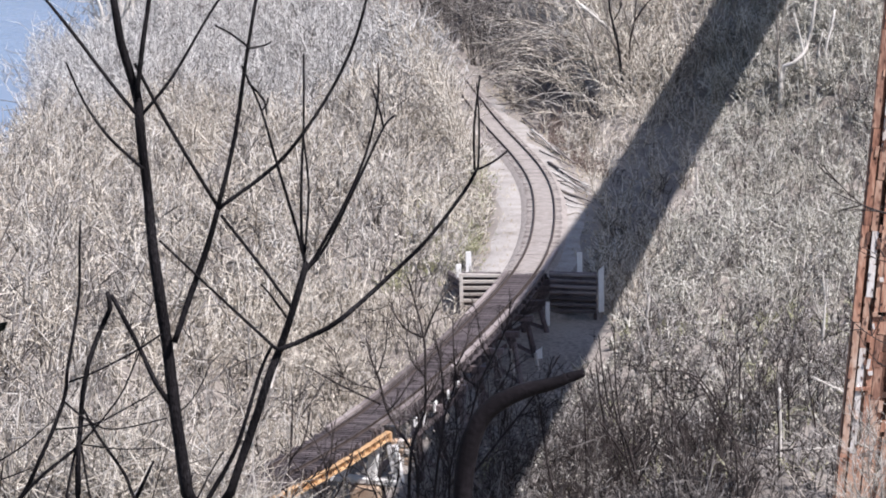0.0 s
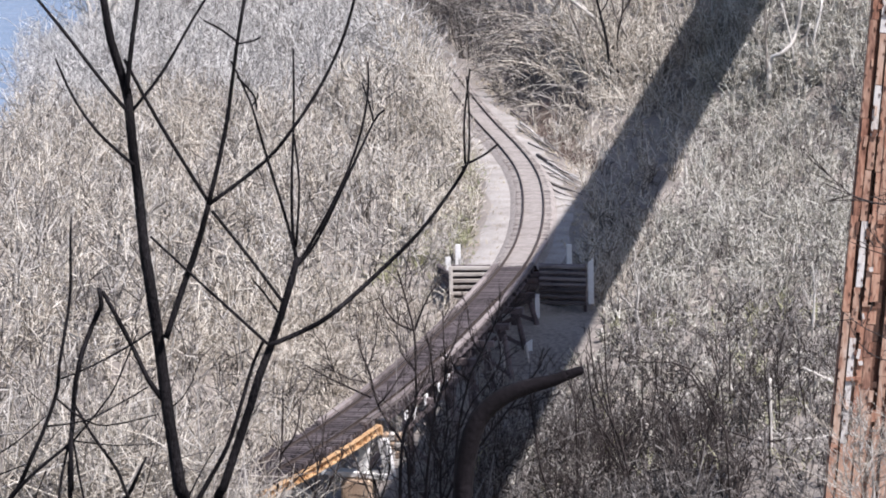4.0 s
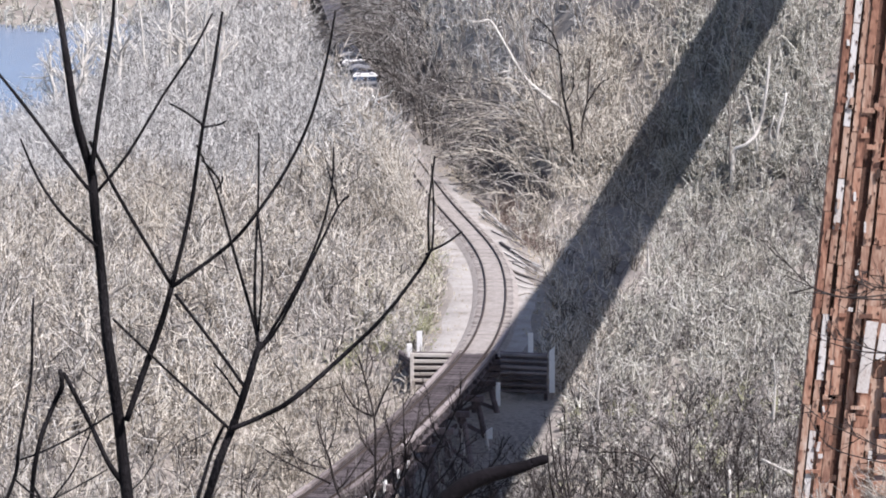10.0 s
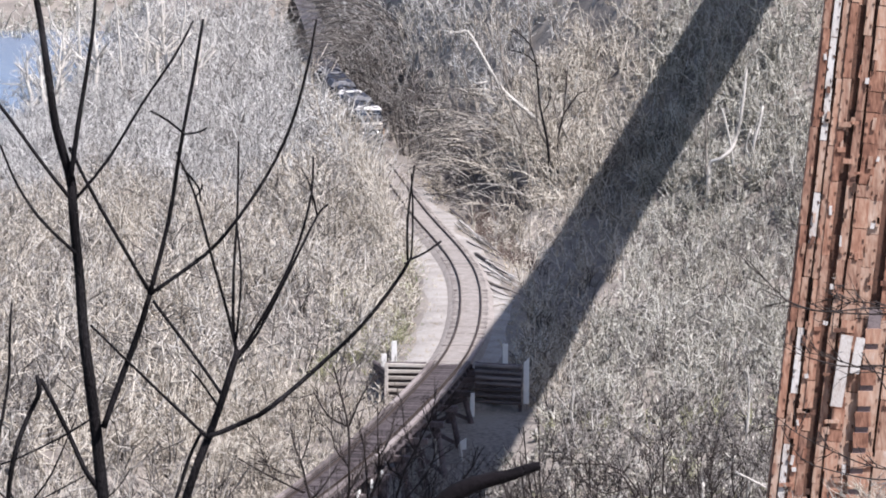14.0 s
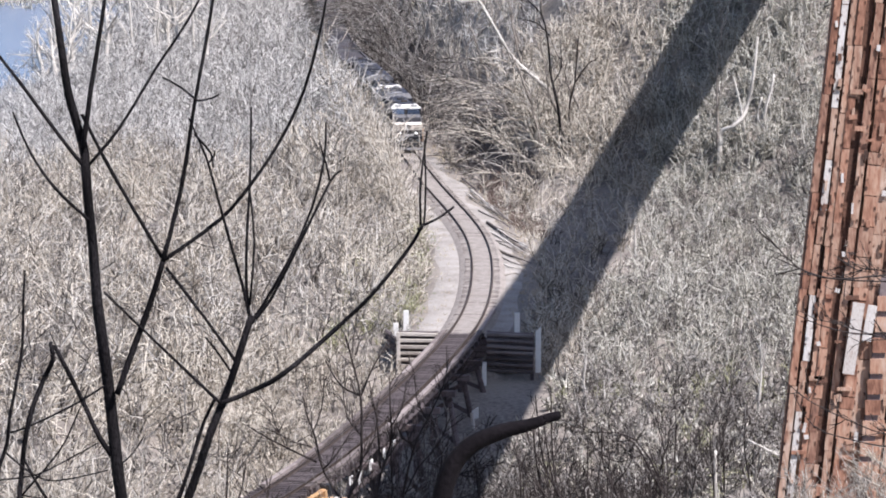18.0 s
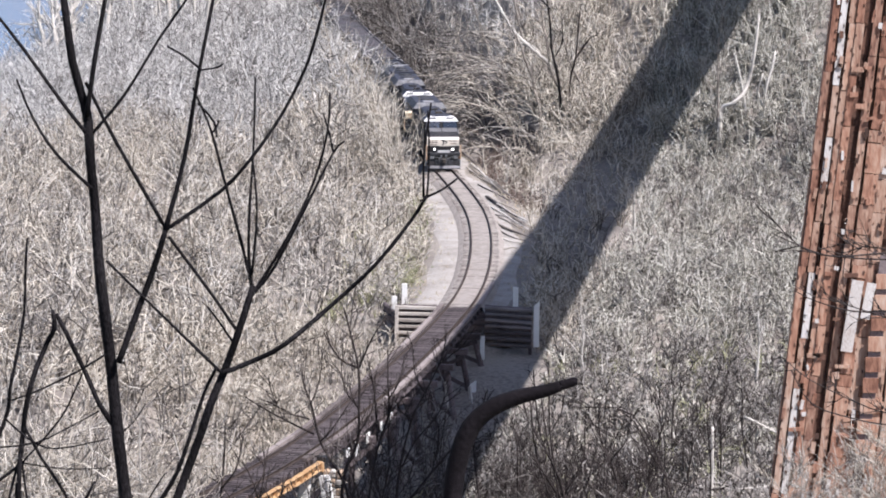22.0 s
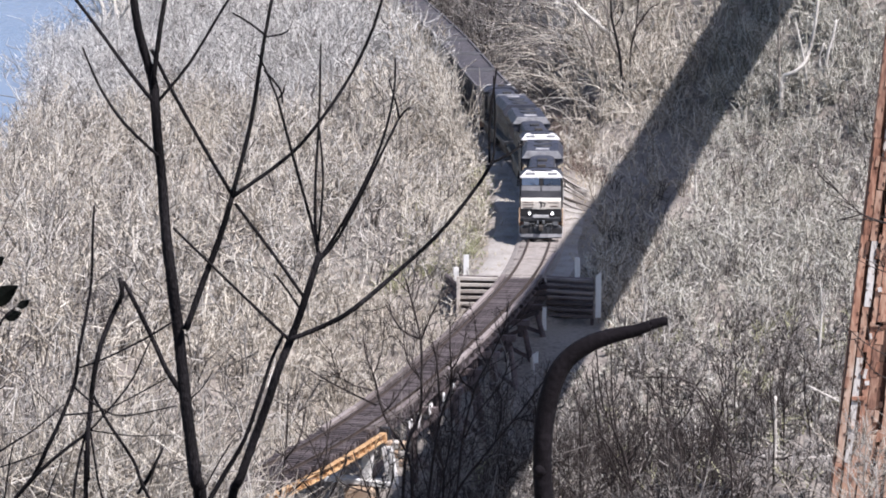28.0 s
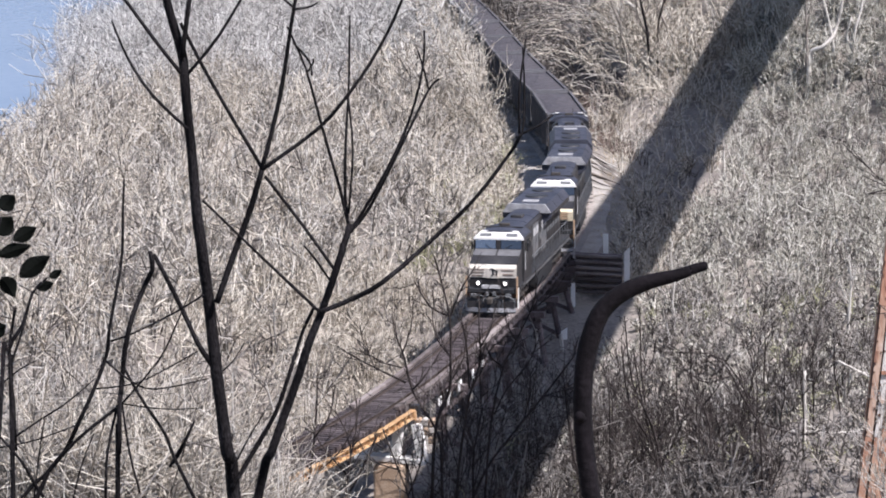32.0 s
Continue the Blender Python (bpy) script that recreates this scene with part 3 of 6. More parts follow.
def trestle():
    v = thing("trestle", pose(0, 0, 0), "timber railway trestle with dark ties and brown guard timbers", "trestle bridge")
    s0, s1 = s_of(WALL_Y + 0.6), s_of(TRESTLE_END)
    span = 5.5
    s = s0
    rng = random.Random(8)
    while s < s1:
        e = min(s + span, s1)
        m0, m1 = track_pose(s), track_pose(e)
        for x in (-1.0, -0.62, 0.62, 1.0):
            part("stringer", beam(m0 @ Vector((x, 0, -0.68)), m1 @ Vector((x, 0, -0.68)), 0.2, 0.55, 0.01), CREOSOTE, v)
        for x, w, z in ((-1.24, 0.3, -0.03), (1.12, 0.26, -0.05)) if m1.translation.y > 160 else ():
            part("guard_timber", beam(m0 @ Vector((x, 0, z)), m1 @ Vector((x, 0, z)), w, 0.2, 0.015), GUARD_TIMBER, v, "brown weathered guard timber")
        # a bent of posts with cap, sill and braces
        if m1.translation.y < 168:
            s += span
            continue
        floor = float(min(land(m1.translation.x, m1.translation.y), land(m1.translation.x + 2, m1.translation.y))) - 0.4
        part("cap", box(-2.1, 2.1, -0.18, 0.18, -1.32, -0.96, 0.02, m=m1), CREOSOTE, v)
        for x, lean in ((-1.7, -0.55), (-0.6, -0.12), (0.6, 0.12), (1.7, 0.55)):
            part("post", rod(m1 @ Vector((x, 0, -1.3)), Vector(((m1 @ Vector((x + lean, 0, 0))).x, (m1 @ Vector((x + lean, 0, 0))).y, floor)), 0.17, 0.19, 8), CREOSOTE, v)
        for a, b in ((-2.1, 1.9), (2.1, -1.9)):
            part("brace", beam(m1 @ Vector((a, 0.2 if a > 0 else -0.2, floor + 0.6)), m1 @ Vector((b, 0.2 if a > 0 else -0.2, -1.4)), 0.1, 0.24), CREOSOTE, v)
        s += span
    part("guard_timber", beam(track_pose(s_of(218.5)) @ Vector((-1.36, 0, -0.03)), track_pose(s0 + 0.01) @ Vector((-1.26, 0, -0.03)), 0.32, 0.24, 0.02), GUARD_TIMBER, v, "brown weathered guard timber")
    tie = bpy.data.meshes.new("tie")
    bm = box(-1.36, 1.36, -0.1, 0.1, -0.4, -0.16, 0.012)
    bm.to_mesh(tie)
    bm.free()
    tie.materials.append(TRESTLE_TIE)
    long = bpy.data.meshes.new("long_tie")
    bm = box(-1.5, 1.5, -0.1, 0.1, -0.4, -0.16, 0.012)
    bm.to_mesh(long)
    bm.free()
    long.materials.append(TRESTLE_TIE)
    s = s0
    k = 0
    while s < s1:
        placed("tie", long if k % 4 == 0 else tie, v, m=track_pose(s) @ pose(rng.uniform(-0.05, 0.05), 0, 0, 0, 0, rng.uniform(-1, 1)))
        s += 0.42
        k += 1
    return v


TRESTLE = trestle()
# white boards added for the bright spots along the trestle's side
for k, (yb, w, h) in enumerate(((176.5, 0.5, 0.5), (174.0, 0.35, 0.7), (171.0, 0.7, 0.55), (168.6, 0.5, 0.8), (166.8, 0.6, 0.45))):
    part("side_board", box(-1.62, -1.56, -w / 2, w / 2, -0.75 - h, -0.75, 0.01, m=track_pose(s_of(yb))), WHITE, TRESTLE, "white side board")


def orange_span():
    """The near span: an orange steel girder on a white bent, with a rough stone block and footing."""
    g = thing("girder_span", pose(0, 0, 0), "orange-painted steel side girder under the trestle deck", "girder")
    cuts = [s_of(y) for y in (162.0, 158.6, 155.2, 151.8, 148.4, 145.0)]
    for sa, sb in zip(cuts, cuts[1:]):
        ma, mb = track_pose(sa), track_pose(sb)
        for x, z, w, h in ((-1.44, -0.66, 0.1, 0.36), (-1.5, -0.48, 0.3, 0.05), (-1.5, -0.85, 0.32, 0.06)):
            part("girder" if h > 0.1 else "flange", beam(ma @ Vector((x, 0, z)), mb @ Vector((x, 0, z)), w, h, 0.008), ORANGE, g)
        for i in range(4):
            m = Matrix.Translation(ma.translation.lerp(mb.translation, (i + 0.5) / 4)) @ ma.to_3x3().to_4x4()
            part("stiffener", box(-1.64, -1.46, -0.03, 0.03, -0.83, -0.5, m=m), ORANGE, g)
    m = track_pose(cuts[0])
    part("bearing", box(-1.7, -1.3, -0.28, -0.02, -1.02, -0.45, 0.05, m=m), ORANGE, g, "rounded orange bearing at the girder's end")
    # black block set in the end gap in place of its shade
    part("end_recess", box(-1.75, -1.1, -0.75, -0.3, -0.95, -0.25, 0.02, m=m), BLACK_PAINT, g, "black block for the shaded gap at the girder's end")
    m = track_pose(s_of(161.2))
    pier = thing("pier", m, "white-painted concrete bent on a tan stone footing", "pier")
    for xt, xb, zb, w in ((-1.1, -0.92, -2.62, 0.46), (-2.02, -2.36, -2.9, 0.44), (0.5, 0.62, -2.62, 0.46)):
        part("column", beam((xt, 0, -0.95), (xb, 0, zb), w, 0.5, 0.04), WHITE, pier, "white splayed column")
    part("sill", beam((1.2, 0.05, -2.72), (-2.55, 0.05, -2.86), 0.75, 0.28, 0.03), WHITE, pier, "white sill")
    rng = random.Random(12)
    for k in range(9):
        x, z = -1.75 - 0.36 * (k % 3) - 0.05 * rng.random(), -2.0 + 0.45 * (k // 3)
        part("stone", box(x - 0.2, x + 0.16, -1.5, -0.9 - 0.1 * rng.random(), z - 0.2, z + 0.21, 0.07), CONCRETE if k % 2 else TAN_STONE, pier, "rough pale block stone")
    part("footing", box(-1.5, 0.1, -0.5, 0.7, -7.5, -3.0, 0.12), TAN_STONE, pier, "tan stone footing")


orange_span()


def wing_wall(name, x0, x1, y0, y1, top, bottom, mat, label, count, seed):
    """A wall of stacked timbers with recessed gaps, on posts."""
    rng = random.Random(seed)
    w = tagged(new(name), label, "retaining wall", kind="structure")
    h = (top - bottom) / count
    for i in range(count):
        z = top - (i + 0.5) * h
        j = rng.uniform(-0.04, 0.04)
        part("plank", beam((x0 + j, y0 - 0.1 + rng.uniform(-0.03, 0.03), z), (x1 + j, y1 - 0.1 + rng.uniform(-0.03, 0.03), z + rng.uniform(-0.03, 0.03)), 0.22, h * rng.uniform(0.44, 0.6), 0.03), mat, w)
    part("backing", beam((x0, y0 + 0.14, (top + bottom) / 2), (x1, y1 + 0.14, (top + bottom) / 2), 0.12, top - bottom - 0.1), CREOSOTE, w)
    for u in (0.03, 0.5, 0.97):
        x, y = x0 + (x1 - x0) * u, y0 + (y1 - y0) * u
        part("post", box(x - 0.11, x + 0.11, y + 0.2, y + 0.42, bottom - 0.5, top - 0.05, 0.01), CREOSOTE, w)
    return w


# east wall takes a darker timber than the west: viaduct shade in its colour
wing_wall("wing_wall_east", 1.75, 4.75, 207.6, 206.6, 0.25, -2.5, GUARD_TIMBER, "tall weathered timber wing wall of stacked planks beside the trestle, shade in its colour", 7, 1)
wing_wall("wing_wall_west", -3.95, -1.45, 209.7, 209.5, -0.1, -2.6, PALE_TIMBER, "low weathered timber wing wall of stacked planks beside the trestle", 6, 2)
# the return's dark timber carries the shade of this side face
wing_wall("wing_wall_return", -4.9, -4.05, 213.5, 209.9, -0.6, -2.6, CREOSOTE, "dark timber return of the wing wall", 5, 3)
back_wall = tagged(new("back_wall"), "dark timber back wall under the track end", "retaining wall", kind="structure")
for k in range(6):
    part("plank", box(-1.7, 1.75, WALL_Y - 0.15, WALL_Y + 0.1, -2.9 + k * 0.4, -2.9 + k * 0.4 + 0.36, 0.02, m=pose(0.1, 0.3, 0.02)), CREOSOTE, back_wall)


def marker_post(x, y, z0, z1, w, label, slant=0.0):
    p = thing("marker_post", pose(x, y, z0), label, "post", "white posts at the trestle")
    bm = box(-w / 2, w / 2, -0.06, 0.06, 0, z1 - z0, 0.012)
    for vert in bm.verts:
        if vert.co.z > (z1 - z0) / 2:
            vert.co.z += slant * vert.co.x
    part("board", bm, WHITE, p)
    part("stake", box(-0.04, 0.04, 0.062, 0.13, -0.4, z1 - z0 - 0.15), TIMBER, p, "grey timber stake")


corner = thing("corner_post", pose(-4.02, 209.55, -2.9), "bleached upright timber at the wing wall's corner", "post")
part("timber", box(-0.12, 0.12, -0.24, -0.02, 0, 2.75, 0.02), PALE_TIMBER, corner)
marker_post(3.72, 208.6, -0.5, 1.25, 0.34, "upright white-painted board post above the wing wall")
marker_post(5.05, 206.4, -2.3, 0.55, 0.36, "white board with a slanted top at the wing wall's end", 1.1)
marker_post(-3.55, 211.6, -0.6, 0.95, 0.36, "slim white-painted board post above the wing wall")
marker_post(-4.2, 211.0, -0.9, 0.2, 0.34, "short white-painted board at the wing wall's corner")
marker_post(1.55, 203.4, -2.6, -1.1, 0.28, "small white board standing below the trestle")
marker_post(0.95, 197.5, -4.6, -3.0, 0.4, "pale board leaning on the ground under the trestle", 0.6)


for xa, ya, za, xb, yb, zb in ((1.05, 195.0, -5.0, 0.72, 195.6, -2.9), (0.55, 194.0, -5.0, 1.05, 194.3, -4.2), (-0.5, 194.4, -5.0, -0.75, 195.4, -2.6)):
    prop = thing("timber", pose(xa, ya, za), "bleached loose timber leaning in the hollow beside the trestle", "timber", "loose timbers beside the trestle")
    part("board", beam((0, 0, 0), (xb - xa, yb - ya, zb - za), 0.12, 0.26, 0.015), PALE_TIMBER, prop)


# ---- woods and brush ----
def limbs_mesh(name, p0, p1, r0, r1, mat, label, category, kind="stuff", parent=None):
    """Many tapered three-sided twigs in one mesh."""
    n = len(p0)
    way = p1 - p0
    way /= np.maximum(np.linalg.norm(way, axis=1, keepdims=True), 1e-6)
    ref = np.where(np.abs(way[:, 2:3]) > 0.9, np.array([[1.0, 0, 0]]), np.array([[0, 0, 1.0]]))
    u = np.cross(way, ref)
    u /= np.linalg.norm(u, axis=1, keepdims=True)
    w = np.cross(way, u)
    v = np.empty((n, 6, 3))
    for k in range(3):
        a = 2 * math.pi * k / 3
        d = u * math.cos(a) + w * math.sin(a)
        v[:, k] = p0 + d * r0[:, None]
        v[:, 3 + k] = p1 + d * r1[:, None]
    i = np.arange(n)[:, None] * 6
    f = np.concatenate([i + np.array([[0, 1, 4, 3]]), i + np.array([[1, 2, 5, 4]]), i + np.array([[2, 0, 3, 5]])], 0)
    return mesh_from(name, v.reshape(-1, 3), f, mat, label, category, kind, parent)


def unit(v):
    return v / np.maximum(np.linalg.norm(v, axis=-1, keepdims=True), 1e-6)


def plants(rng, x, y, h, stems, boughs, twigs, splay, thick):
    """Twigs of many bare bushes at once: stems from each root, boughs on the stems, twigs on the boughs."""
    n = len(x)
    root = np.repeat(np.stack([x, y, land(x, y) - 0.15], -1), stems, 0)
    hh = np.repeat(h, stems) * rng.uniform(0.6, 1.05, n * stems)
    root[:, :2] += rng.normal(0, 0.12, (n * stems, 2)) * hh[:, None] * 0.3
    lean = rng.normal(0, splay, (n * stems, 3))
    lean[:, 2] = 1
    d0 = unit(lean)
    lean2 = d0 + rng.normal(0, 0.2, d0.shape)
    d1 = unit(lean2)
    mid = root + d0 * (hh * 0.5)[:, None]
    tip = mid + d1 * (hh * 0.5)[:, None]
    r = thick * (0.5 + 0.12 * hh)
    P0, P1, R0, R1 = [root, mid], [mid, tip], [r, r * 0.7], [r * 0.7, r * 0.3]
    for _ in range(boughs):
        s = rng.uniform(0.25, 0.95, len(root))
        a = np.where((s < 0.5)[:, None], root + (mid - root) * (s * 2)[:, None], mid + (tip - mid) * (s * 2 - 1)[:, None])
        side = rng.normal(0, 1, d1.shape)
        side[:, 2] = side[:, 2] * 0.6 + 0.25
        d = unit(d1 * 0.4 + unit(side) * 0.9)
        ln = hh * rng.uniform(0.22, 0.42, len(root)) * (1.15 - 0.6 * s)
        b = a + d * ln[:, None]
        P0.append(a), P1.append(b), R0.append(r * 0.6), R1.append(r * 0.46)
        for k in range(twigs):
            # the first carries the bough on in a bend, the others branch off it
            q = rng.uniform(0.9, 1.0, len(root)) if k == 0 else rng.uniform(0.3, 0.95, len(root))
            a2 = a + (b - a) * q[:, None]
            d2 = unit(d + rng.normal(0, 0.75 if k == 0 else 0.6, d.shape) + np.array([[0, 0, 0.2]]))
            b2 = a2 + d2 * (ln * rng.uniform(0.5, 0.95, len(root)))[:, None]
            P0.append(a2), P1.append(b2), R0.append(r * 0.46), R1.append(r * 0.28)
    return [np.concatenate(v) for v in (P0, P1, R0, R1)]


def arching(rng, x, y, length, thick):
    """Boughs thrown out westwards from a bank, each bowed over and set with twigs."""
    n = len(x)
    p = np.stack([x, y, land(x, y) - 0.1], -1)
    d = unit(np.stack([rng.uniform(-0.9, -0.25, n), rng.normal(-0.15, 0.35, n), rng.uniform(0.5, 1.0, n)], -1))
    bend = np.stack([rng.uniform(-0.3, -0.12, n), rng.normal(0, 0.08, n), rng.uniform(-0.36, -0.16, n)], -1)
    P0, P1, R0, R1 = [], [], [], []
    for k in range(5):
        q = p + d * (length / 5)[:, None]
        r = np.full(n, thick * (1 - 0.15 * k))
        P0.append(p), P1.append(q), R0.append(r), R1.append(r * 0.84)
        if k:
            for _ in range(3):
                a = p + (q - p) * rng.uniform(0, 1, n)[:, None]
                e = unit(d + rng.normal(0, 0.5, d.shape))
                m = a + e * (length * rng.uniform(0.1, 0.16, n))[:, None]
                e = unit(e + bend * 1.4)
                P0.extend([a, m]), P1.extend([m, m + e * (length * rng.uniform(0.1, 0.18, n))[:, None]])
                R0.extend([r * 0.6, r * 0.5]), R1.extend([r * 0.5, r * 0.3])
        p, d = q, unit(d + bend)
    return [np.concatenate(v) for v in (P0, P1, R0, R1)]


def scatter(rng, count, x0, x1, y0, y1, keep):
    x, y = rng.uniform(x0, x1, count), rng.uniform(y0, y1, count)
    ok = keep(x, y)
    return x[ok], y[ok]


def in_sight(x, y, margin=3.0):
    return (x > -0.175 * y - margin) & (x < 0.116 * y + margin)


def offset(x, y):
    return x - track_x(np.clip(y, 100, 580))


def west_edge(y):
    """Offset from the track at which the western thicket begins."""
    return np.where(y > 300, -2.4, np.where(y > 262, -2.7, np.where(y > 212, -4.3 - 0.4 * np.sin(y * 0.5), -3.1)))


def brush():
    rng = np.random.default_rng(11)

    # west of the line: dense pale thicket down to the river
    def west(x, y):
        return (offset(x, y) < west_edge(y)) & in_sight(x, y) & (x > np.where(y > 300, -51 - 0.075 * (y - 331), -54) + 1.6 * np.sin(y * 0.11)) & (y > 146)
    x, y = scatter(rng, 6600, -62, 6, 146, 450, west)
    d = -offset(x, y)
    low = np.where(y > 292, 5.6 + 0.1 * (d - 2.6), np.where(y > 212, 1.1 + 0.55 * (d - 2.6), 1.5 + 0.2 * (d - 3)))
    h = np.clip(low, 1.0, np.where((y > 292) & (d < 14), 6.2, 4.8)) * rng.uniform(0.65, 1.25, len(x))
    pick = rng.random(len(x))
    far_off = y > 318 + 14 * np.sin(x * 0.35)
    pick = np.where((y < 216) & (pick < 0.12), 0.95, pick)
    for s, mat, label in ((~far_off & (pick < 0.42), TWIG, "dense leafless grey thicket between railway and river"), (~far_off & (pick >= 0.42) & (pick < 0.88), TWIG_TAN, "dense leafless tan thicket between railway and river"),
                          (~far_off & (pick >= 0.88), TWIG_DARK, "dark stems among the leafless thicket"), (far_off & (pick < 0.95), TWIG_HAZED, "dense leafless ash-grey thicket along the river"),
                          (far_off & (pick >= 0.95), TWIG_DARK, "dark stems among the far thicket")):
        limbs_mesh("thicket", *plants(rng, x[s], y[s], h[s], 3, 4, 1, 0.36, 0.073), mat, label, "brush")
    x, y = scatter(rng, 340, -66, -48, 340, 475, lambda x, y: (x < -46 - 0.02 * (y - 400)) & (x > -51 - 0.125 * (y - 331)))
    limbs_mesh("thicket", *plants(rng, x, y, rng.uniform(4.5, 8, len(x)), 2, 5, 1, 0.3, 0.07), TWIG_HAZED, "tall leafless grey growth along the river bank", "brush")
    x, y = scatter(rng, 800, -12, 2, 236, 302, lambda x, y: (offset(x, y) < np.where(y < 264, -4.3, -3.2)) & (offset(x, y) > -9))
    limbs_mesh("low_brush", *plants(rng, x, y, rng.uniform(1.3, 2.8, len(x)), 3, 3, 1, 0.45, 0.09), TWIG_TAN, "low pale tan brush along the railway bank", "brush")
    x, y = scatter(rng, 620, -8, 2, 242, 296, lambda x, y: (offset(x, y) < np.where(y < 266, -4.0, -2.7)) & (offset(x, y) > -4.8))
    limbs_mesh("low_brush", *plants(rng, x, y, rng.uniform(0.5, 1.3, len(x)), 4, 2, 0, 0.5, 0.085), TWIG_TAN, "pale dead growth at the edge of the ballast", "brush")
    for count, mat, label in ((170, TWIG_HAZED, "pale slender saplings that stand before the far railway"), (90, TWIG_TAN, "tan slender saplings that stand before the far railway")):
        x, y = scatter(rng, count, -18, 0, 322, 402, lambda x, y: (offset(x, y) < -2.6) & (offset(x, y) > -5.5))
        limbs_mesh("thicket", *plants(rng, x, y, rng.uniform(6.0, 8.6, len(x)), 2, 4, 2, 0.14, 0.07), mat, label, "brush")
    # saplings close by the line that veil the cutting
    x, y = scatter(rng, 1100, -16, 4, 280, 388, lambda x, y: (offset(x, y) < -2.3) & (offset(x, y) > -4.6))
    limbs_mesh("thicket", *plants(rng, x, y, rng.uniform(4.6, 6.6, len(x)), 2, 4, 1, 0.25, 0.055), TWIG_TAN, "slender tan saplings along the edge of the thicket", "brush")

    # tall brush that hides the near end of the trestle
    for count, mat, label in ((520, TWIG_TAN, "tall leafless tan brush beside the trestle"), (300, TWIG, "tall leafless grey brush beside the trestle"), (240, TWIG_DARK, "dark stems in the tall brush beside the trestle")):
        x, y = scatter(rng, count, -26, -8, 128, 146, lambda x, y: (x < -0.0795 * y) & (x > -0.19 * y))
        top = (34 * (1 - y / 161) + 5.2) * np.where(x > -0.102 * y, 0.72, 1.0)
        limbs_mesh("thicket", *plants(rng, x, y, top * rng.uniform(0.75, 1.12, len(x)), 3, 7, 1, 0.13, 0.027), mat, label, "brush")
    # low growth along the trestle's western side
    x, y = scatter(rng, 420, -26, -9, 188, 214, lambda x, y: offset(x, y) < -8)
    limbs_mesh("low_brush", *plants(rng, x, y, rng.uniform(1.6, 3.0, len(x)), 3, 4, 1, 0.4, 0.065), TWIG_TAN, "tan leafless brush in the hollow beside the trestle", "brush")
    x, y = scatter(rng, 1500, -22, 0, 160, 214, lambda x, y: (offset(x, y) < -1.8) & (offset(x, y) > -12) & ((y < 206) | (offset(x, y) < -4.6)))
    limbs_mesh("low_brush", *plants(rng, x, y, rng.uniform(0.8, 1.8, len(x)), 3, 3, 1, 0.45, 0.06), TWIG_TAN, "low tan brush beside the trestle", "brush")

    # east of the line: flat, slope and hill
    def east(x, y):
        d = offset(x, y)
        clear = np.where(y > 262, 3.8, np.where(y > 205, 4.4, 4.0))
        wall = (x < 5.6) & (y < 209) & (y > 190)
        return (d > clear) & in_sight(x, y) & ~wall & (y > 146)
    x, y = scatter(rng, 4900, -12, 60, 146, 450, east)
    x2, y2 = scatter(rng, 3000, -6, 32, 146, 240, east)
    x, y = np.concatenate([x, x2]), np.concatenate([y, y2])
    x2, y2 = scatter(rng, 900, 14, 42, 222, 318, east)
    x, y = np.concatenate([x, x2]), np.concatenate([y, y2])
    for xa, xb, ya, yb in ((4, 14, 283, 322), (17, 31, 258, 302)):
        x2, y2 = scatter(rng, 380, xa, xb, ya, yb, east)
        x, y = np.concatenate([x, x2]), np.concatenate([y, y2])
    hill = land(x, y) > 2
    h = np.where(hill, rng.uniform(2.0, 4.8, len(x)), rng.uniform(1.6, 3.6, len(x)))
    h = np.where(y < 205, rng.uniform(1.2, 2.8, len(x)), h)
    near, pick = y < 205, rng.random(len(x))
    bankside = (offset(x, y) < 10) & (y > 285)
    beyond = x > 15 + 0.1245 * (y - 270)
    thin = ~bankside | (rng.random(len(x)) < np.where(offset(x, y) < 7.5, 0.2, 0.5))
    x, y, h, near, pick, bankside, beyond = [v[thin] for v in (x, y, h, near, pick, bankside, beyond)]
